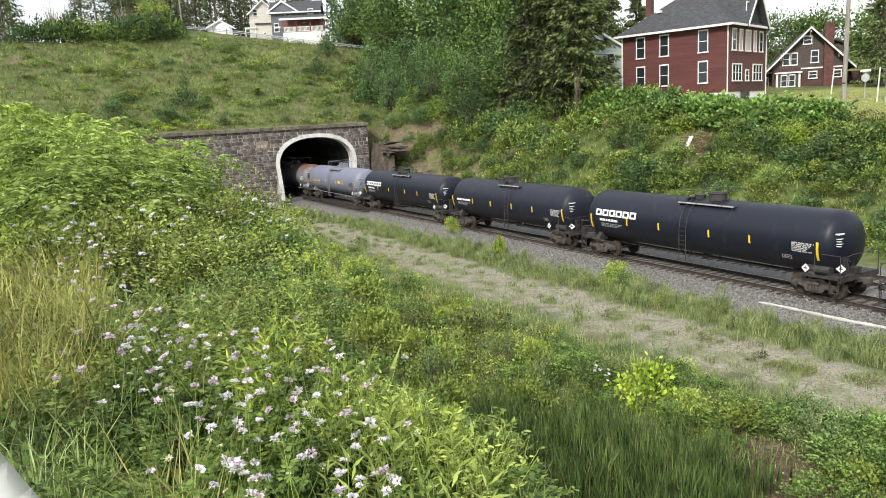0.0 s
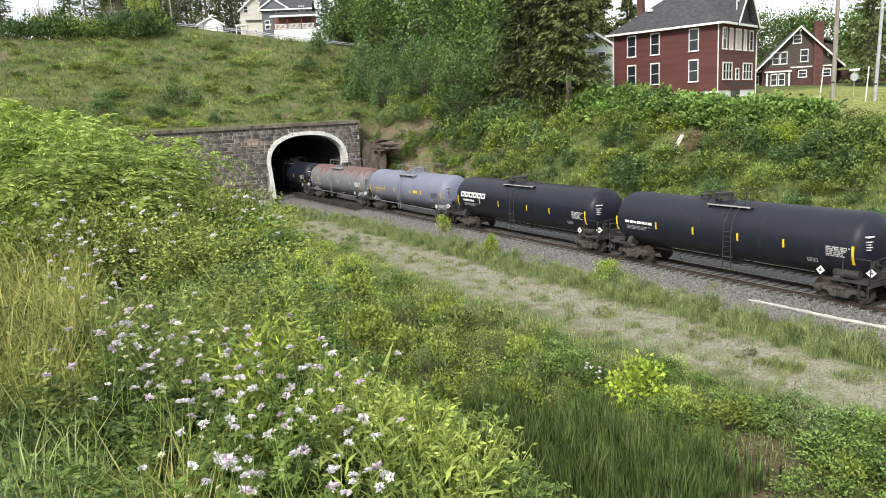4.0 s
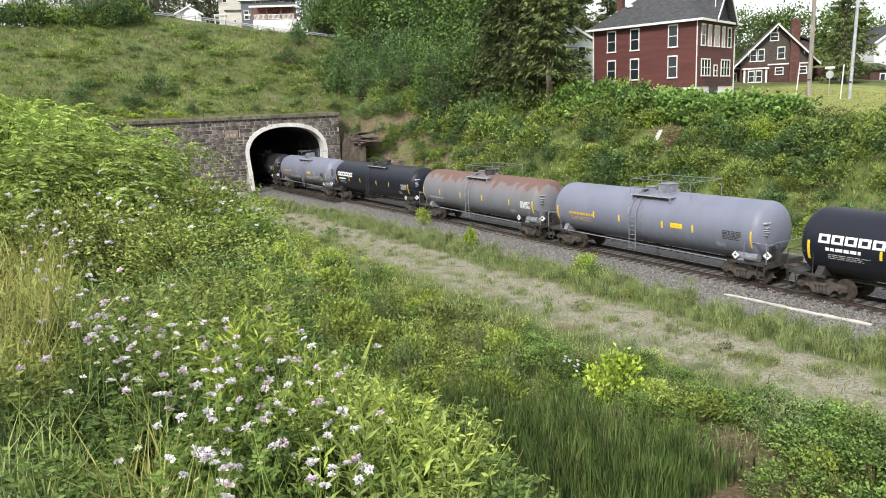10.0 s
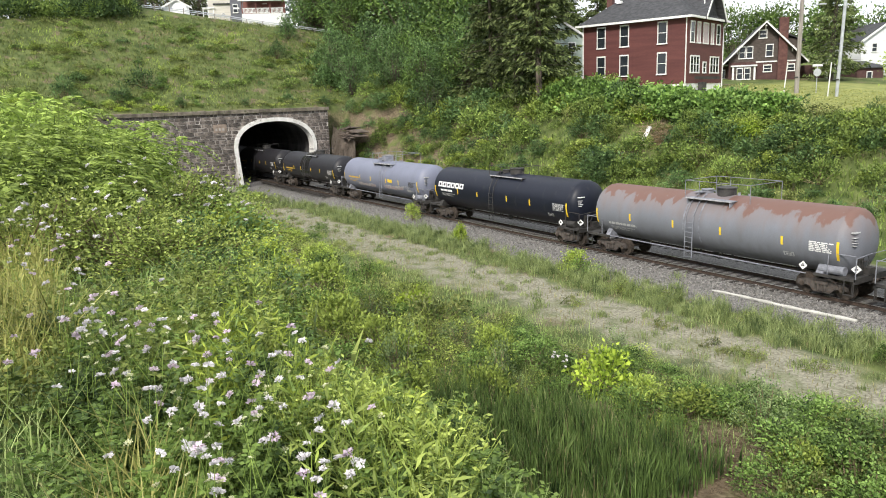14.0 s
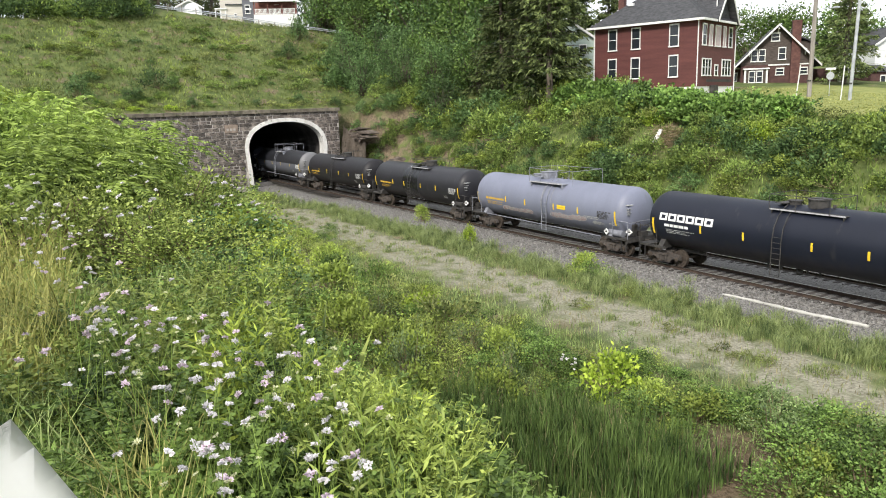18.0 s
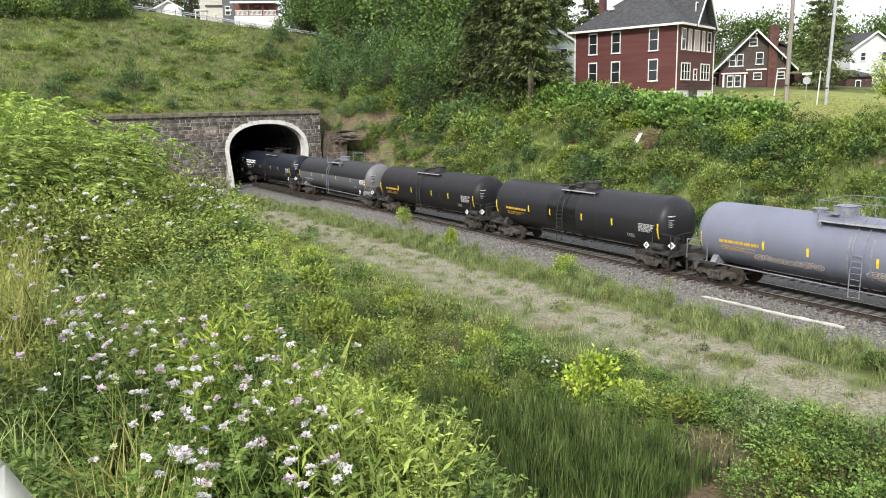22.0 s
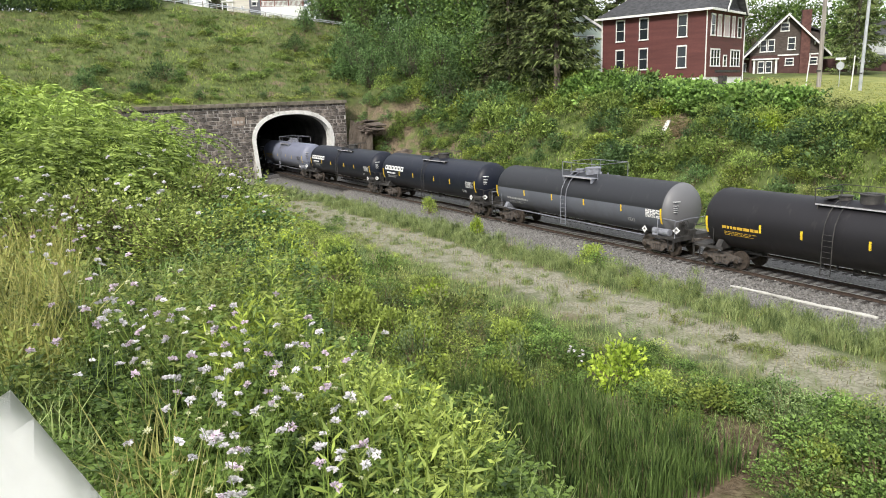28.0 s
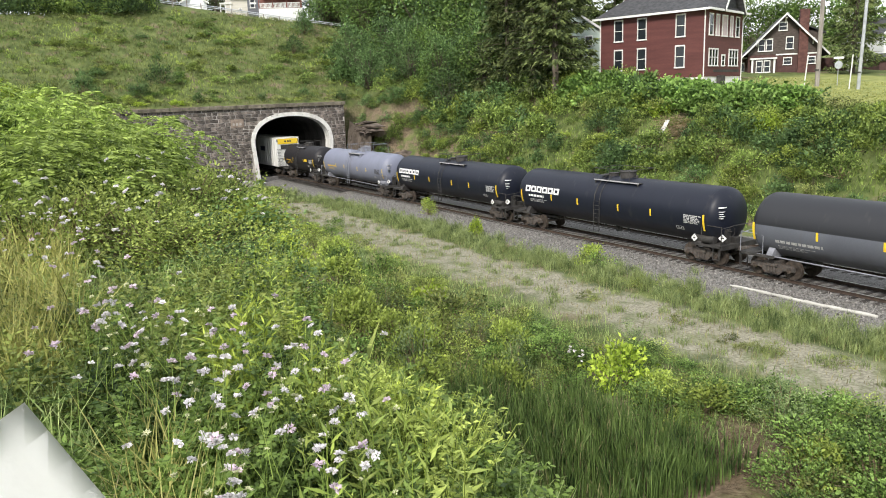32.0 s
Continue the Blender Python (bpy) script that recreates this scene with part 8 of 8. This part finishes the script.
L_PALE = leafy("pale_burdock_leaf", (0.20, 0.28, 0.12), (0.46, 0.56, 0.30), glow=0.2)
burdock(-3.1, 2.05, 110, 0.105, 0.85, L_MID, "burdock plant with big drooping leaves on the bank edge")
burdock(-2.55, 1.82, 12, 0.14, 0.2, L_PALE, "large pale burdock leaves at the bank edge")


def stalk_shape(seed, h, n, leaf):
    """An upright stalk with narrow leaves all the way up."""
    g = np.random.default_rng(seed)
    s = np.linspace(0.15, 1.0, n)
    a = np.arange(n) * 2.4
    P = np.stack([0.02 * np.sin(s * 3), 0.02 * np.cos(s * 2), s * h], -1)
    D = np.stack([np.cos(a), np.sin(a), 0.25 + 0.9 * s ** 3], -1) + g.normal(size=(n, 3)) * 0.1
    L = leaf * (1.15 - 0.55 * s) * g.uniform(0.8, 1.2, n)
    return leaf_quads(P, D, L, L * 0.17, 0.15, g=g), stems(np.array([[0.0, 0, 0]]), np.array([[0.0, 0, h]]), 0.003, g=g)


def stalks():
    shapes = [plant_shape(*stalk_shape(s, 0.62, 34, 0.10), m, L_FRESH) for s, m in ((101, L_HERB), (102, L_MID), (103, L_FRESH))]
    for k in range(80):
        d = random.uniform(1.9, 4.2)
        b = random.gauss(27, 4)
        x, y = -d * math.cos(radians(b)), d * math.sin(radians(b))
        s = min(random.uniform(0.75, 1.15), (8.96 + d * (float(brow(b)) - 0.02) - float(land(x, y))) / 0.62 + random.uniform(-0.1, 0.1))
        if y > bank_edge(x) + 0.35 or x > -1.3 or s < 0.3 or b > 31:
            continue
        plant(random.choice(shapes), Matrix.LocRotScale((x, y, float(land(x, y)) - 0.02), Euler((random.uniform(-0.2, 0.2), random.uniform(-0.2, 0.2), random.uniform(0, 6))), (s, s, s)), "goldenrod", "upright goldenrod stalk with narrow light-green leaves", "plant", "goldenrod stalks on the bank")


def yellow_weeds():
    shapes = [plant_shape(*stalk_shape(s, 0.55, 30, 0.11), L_YELLOW, L_FRESH) for s in (105, 106)]
    for k in range(32):
        d, b = random.uniform(2.9, 4.2), random.gauss(15.6, 1.5)
        x, y = -d * math.cos(radians(b)), d * math.sin(radians(b))
        s = min(random.uniform(0.8, 1.2), (9.0 - 0.285 * d - float(land(x, y))) / 0.55 + random.uniform(-0.1, 0.2))
        plant(random.choice(shapes), Matrix.LocRotScale((x, y, float(land(x, y)) - 0.02), Euler((random.uniform(-0.5, 0.5), random.uniform(-0.5, 0.5), random.uniform(0, 6))), (s, s, s)), "weed", "yellow-green weed with long narrow leaves among the vetch", "plant", "yellow-green weeds on the bank")


stalks()
yellow_weeds()


# -- trees --
def spruce_shape(seed, height, radius, needles, bare=0.08):
    g = np.random.default_rng(seed)
    nb = int(height * 8)
    P, D, A, B = [], [], [], []
    per = needles // nb
    for i in range(nb):
        f = bare + (1 - bare) * (i + g.random()) / nb
        z = height * f
        ln = radius * (1 - f) ** 0.75 * g.uniform(0.65, 1.15) + 0.25
        a = g.uniform(0, 6.283)
        o = np.array([math.cos(a), math.sin(a), 0])
        sd = np.array([-math.sin(a), math.cos(a), 0])
        u = g.random(per) ** 0.7
        droop = -0.28 * u + 0.16 * u * u
        w = g.normal(size=per) * 0.20 * ln * (1.15 - u)
        p = np.array([0, 0, z]) + o * (u * ln)[:, None] + sd * w[:, None] + np.array([0, 0, 1.0]) * (droop * ln - np.abs(w) * 0.3 - g.random(per) * 0.35)[:, None]
        P.append(p)
        D.append(o * 0.7 + sd * np.sign(w)[:, None] * 0.5 + np.array([0, 0, -0.45]) + g.normal(size=(per, 3)) * 0.3)
        A.append([0, 0, z])
        B.append(np.array([0, 0, z - 0.12 * ln]) + o * ln * 0.9)
    P, D = np.concatenate(P), np.concatenate(D)
    q = leaf_quads(P, D, g.uniform(0.35, 0.75, len(P)), g.uniform(0.12, 0.24, len(P)), 0.1, g=g)
    return q, stems(np.array(A, float), np.array(B), 0.03, g=g)


def broadleaf_shape(seed, height, radius, count, leaf, low=0.25):
    g = np.random.default_rng(seed)
    k = 60
    v = unit(g.normal(size=(k, 3)))
    C = v * radius * g.uniform(0.45, 1.0, (k, 1)) * np.array([1, 1, (1 - low) * height / (2 * radius)]) + np.array([0, 0, height * (low + (1 - low) * 0.5)])
    C[:, :2] *= (1 + 0.2 * np.sin(C[:, 2:3] * 1.7 + seed))
    i = g.integers(0, k, count)
    P = C[i] + g.normal(size=(count, 3)) * radius * 0.17
    D = unit(P - np.array([0, 0, height * 0.5])) + g.normal(size=(count, 3)) * 0.7
    q = leaf_quads(P, D, leaf * g.uniform(0.6, 1.3, count), leaf * 0.6, 0.25, g=g)
    A = np.tile(np.array([[0, 0, height * low * 0.8]]), (k, 1)) + g.normal(size=(k, 3)) * 0.1
    return q, stems(A, C, 0.05, g=g)


def tree(name, shapes, x, y, s, leaf_mat, trunk_h, trunk_r, label, bark=M_BARK, cat="tree"):
    t = empty(name, Matrix.LocRotScale((x, y, float(land(x, y)) - 0.2), Euler((0, 0, random.uniform(0, 6.28))), (s, s, s)))
    bm = bmesh.new()
    pts = [(0, 0, 0), (random.uniform(-0.1, 0.1), 0.05, trunk_h * 0.4), (0.05, random.uniform(-0.15, 0.15), trunk_h * 0.75), (0, 0, trunk_h)]
    for k, (a, b) in enumerate(zip(pts, pts[1:])):
        rod(bm, a, b, trunk_r * (1 - 0.28 * k), 10, trunk_r * (1 - 0.28 * (k + 1)))
    part("trunk", bm, bark, t)
    me = random.choice(shapes)
    o = new("crown", me)
    o.parent = t
    tagged(t, label, cat, group=name + "s")
    return t


TALL_SPRUCE = [two_tone("crown", *spruce_shape(76, 17, 3.9, 9000, 0.24), L_SPRUCE, M_BARK)]
SPRUCES = [two_tone("crown", *spruce_shape(s, 17, 4.6, 9000, 0.10), L_SPRUCE, M_BARK) for s in (71, 72)]
SMALL_SPRUCES = [two_tone("crown", *spruce_shape(s, 12, 3.0, 1700, 0.04), L_BLUE, M_BARK) for s in (73,)]
FAR_SPRUCES = [two_tone("crown", *spruce_shape(s, 13, 2.8, 1300, 0.06), L_SPRUCE, M_BARK) for s in (74, 75)]
BROAD_DARK = [two_tone("crown", *broadleaf_shape(s, 8, 3.0, 2900, 0.30, 0.08), L_DARK, M_BARK) for s in (81, 82)]
BROAD_MID = [two_tone("crown", *broadleaf_shape(s, 8, 3.0, 2900, 0.30, 0.08), L_BRAMBLE, M_BARK) for s in (83, 84)]
BROAD_FAR = [two_tone("crown", *broadleaf_shape(s, 11, 4.6, 3800, 0.5, 0.15), L_BRAMBLE, M_BARK) for s in (85, 86)]
BROAD_FRESH = [two_tone("crown", *broadleaf_shape(s, 7, 2.8, 2600, 0.32, 0.2), L_FRESH, M_BARK) for s in (87,)]


def woods():
    # the big spruces by the maroon house
    tree("spruce", TALL_SPRUCE, -62.0, 52.0, 1.1, L_SPRUCE, 16, 0.36, "tall dark spruce with a bare lower trunk beside the house")
    for x, y, s in ((-66.5, 52.5, 1.05), (-68.0, 57.0, 1.2), (-72.5, 53.5, 1.0), (-74.0, 59.0, 1.15)):
        tree("spruce", SPRUCES, x, y, s, L_SPRUCE, 16, 0.36, "tall dark spruce with drooping branches at the slope top")
    for k in range(22):
        x, y = random.uniform(-102, -76), random.uniform(48, 61)
        s = random.uniform(0.8, 1.25)
        d = random.random() < 0.55
        tree("broadleaf_tree", BROAD_DARK if d else BROAD_MID, x, y, s, None, 4.5, 0.16, "dense dark-green broadleaf tree on the slope" if d else "mid-green broadleaf tree on the slope")
    for x, y, s in ((-92.5, 44.6, 0.75), (-97.0, 45.5, 0.9), (-86.0, 47.5, 0.8), (-103, 47, 0.9), (-82, 49.5, 0.9), (-78.5, 48.6, 0.8)):
        tree("broadleaf_tree", BROAD_DARK, x, y, s, None, 4.5, 0.16, "dense dark-green broadleaf tree on the slope")
    # the skyline behind the hill road
    for x, y, s in ((-150, 60, 1.2), (-155, 66, 1.3), (-148, 68, 1.2), (-143, 63, 1.1), (-160, 58, 1.3)):
        tree("blue_spruce", SMALL_SPRUCES, x, y, s, L_BLUE, 11, 0.25, "blue-grey spruce on the skyline")
    for k in range(20):
        x, y = random.uniform(-178, -152), random.uniform(-8, 34)
        tree("spruce", FAR_SPRUCES, x, y, random.uniform(0.9, 1.4), L_SPRUCE, 12, 0.25, "distant spruce on the skyline")
    for k in range(16):
        x, y = random.uniform(-150, -112), random.uniform(62, 92)
        if random.random() < 0.5:
            tree("spruce", FAR_SPRUCES, x, y, random.uniform(0.9, 1.3), L_SPRUCE, 12, 0.25, "distant spruce on the skyline")
        else:
            tree("broadleaf_tree", BROAD_FAR, x, y, random.uniform(0.8, 1.1), None, 6, 0.25, "distant broadleaf tree on the skyline")
    for k in range(26):
        x, y = random.uniform(-196, -160), random.uniform(18, 66)
        tree("spruce", FAR_SPRUCES, x, y, random.uniform(1.1, 1.6), L_SPRUCE, 12, 0.25, "distant spruce on the skyline")
    for k in range(22):
        x, y = random.uniform(-112, -72), random.uniform(60, 76)
        if math.atan2(y, -x) > radians(38):
            x -= 26
        tree("broadleaf_tree", BROAD_DARK if k % 2 else BROAD_MID, x, y, random.uniform(1.6, 2.3), None, 4.5, 0.16, "tall dark-green broadleaf tree behind the slope")
    for k in range(12):
        x, y = random.uniform(-126, -112), random.uniform(52, 61)
        tree("broadleaf_tree", BROAD_MID if k % 3 else BROAD_DARK, x, y, random.uniform(1.0, 1.5), None, 4.5, 0.16, "green broadleaf tree at the edge of the hill")
    # round the houses
    for x, y, s in ((-70, 122, 1.1), (-76, 116, 1.05), (-82, 112, 1.0), (-64, 128, 1.0), (-92, 108, 1.0), (-60, 140, 1.0), (-50, 134, 0.9), (-88, 92, 0.9), (-95, 84, 1.0)):
        tree("broadleaf_tree", BROAD_FAR, x, y, s, None, 6, 0.3, "full green tree behind the houses")
    for x, y, s in ((-88.0, 77.5, 1.0), (-93.0, 84.0, 1.1), (-84.0, 82.0, 0.9), (-99.0, 82.0, 1.1)):
        tree("spruce", SPRUCES, x, y, s, L_SPRUCE, 16, 0.36, "tall dark spruce behind the mint-green house")
    tree("spruce", SPRUCES, -54.6, 94.5, 0.95, L_SPRUCE, 16, 0.36, "tall grey-green spruce beside the brown house")
    tree("broadleaf_tree", BROAD_FRESH, -34.6, 72.5, 0.75, None, 3.5, 0.12, "young fresh-green tree on the lawn")
    tree("broadleaf_tree", BROAD_FRESH, -31.5, 70.5, 0.7, None, 3.5, 0.12, "young fresh-green tree on the lawn")
    tree("broadleaf_tree", BROAD_FRESH, -124.5, 20.5, 0.8, None, 6.5, 0.10, "slim young tree on the hill", M_BARK_PALE)
    for x, y in ((-131, 6.5), (-134, 17.0), (-136, 8.8)):
        tree("dead_tree", [two_tone("crown", *broadleaf_shape(95, 5, 1.2, 60, 0.2, 0.5), L_OLIVE, M_BARK_PALE)], x, y, 1.2, None, 6.0, 0.12, "bare pale tree trunk on the skyline", M_BARK_PALE)
    utility_pole(-143.0, 24.5, 9.0, 0.15, M_POLE_WOOD, "wooden utility pole on the hill road")
    utility_pole(-140.0, 27.5, 8.5, 0.13, M_POLE_WOOD, "wooden utility pole on the hill road", lean=-4)


woods()
make_heaps()


# ---- what moves ----
def paper_sheet():
    bm = bmesh.new()
    n = 8
    grid = [[bm.verts.new((-0.21 * i / n, 0.0015 * math.sin(i * 0.5 + j * 0.3), -0.297 * j / n)) for j in range(n + 1)] for i in range(n + 1)]
    for i in range(n):
        for j in range(n):
            bm.faces.new((grid[i][j], grid[i + 1][j], grid[i + 1][j + 1], grid[i][j + 1]))
    bmesh.ops.solidify(bm, geom=bm.faces[:], thickness=0.001)
    return tagged(part("paper_sheet", bm, M_WHITE, smooth=True), "blank white sheet of paper fluttering beside the viewpoint", "paper")


PAPER = paper_sheet()
PAPER_WAY = [(0.0, -0.853, -0.074, 8.707), (1.0, -0.862, -0.095, 8.686), (3.5, -0.891, -0.171, 8.600), (14.5, -0.892, -0.142, 8.573), (16.5, -0.838, -0.027, 8.686), (17.0, -0.834, -0.020, 8.687), (18.0, -0.841, -0.027, 8.690), (19.0, -0.848, -0.032, 8.688), (21.0, -0.850, -0.028, 8.680), (23.0, -0.853, -0.030, 8.670), (25.5, -0.849, -0.039, 8.684), (27.5, -0.844, -0.037, 8.705), (28.0, -0.844, -0.037, 8.707), (29.0, -0.847, -0.043, 8.707), (29.5, -0.855, -0.068, 8.678), (30.0, -0.874, -0.133, 8.593), (30.5, -0.851, -0.061, 8.674), (31.0, -0.844, -0.042, 8.692), (32.0, -0.833, -0.023, 8.696)]


def motions():
    turn = look((0, 0, 0), (-0.9, 0.0, -0.35)).to_quaternion().to_matrix().to_4x4() @ pose(0, 0, 0, -90, 0, 0) @ pose(0, 0, 0, 0, -27, 0)
    walk(PAPER, [(t, Matrix.Translation((x, y, z)) @ turn) for t, x, y, z in PAPER_WAY])
    for car, x in TRAIN:
        walk(car, [(t, pose(x + s, TRACK_Y, 0)) for t, s in TRAIN_WAY])
    ts = np.linspace(0, 32, 257)
    way = np.interp(ts, [t for t, _ in TRAIN_WAY], [s for _, s in TRAIN_WAY])
    for w, x in WHEELS:
        walk(w, [(float(t), pose(x, 0, 0.46, 0, math.degrees(s / 0.46) % 360.0, 0)) for t, s in zip(ts, way)])


motions()
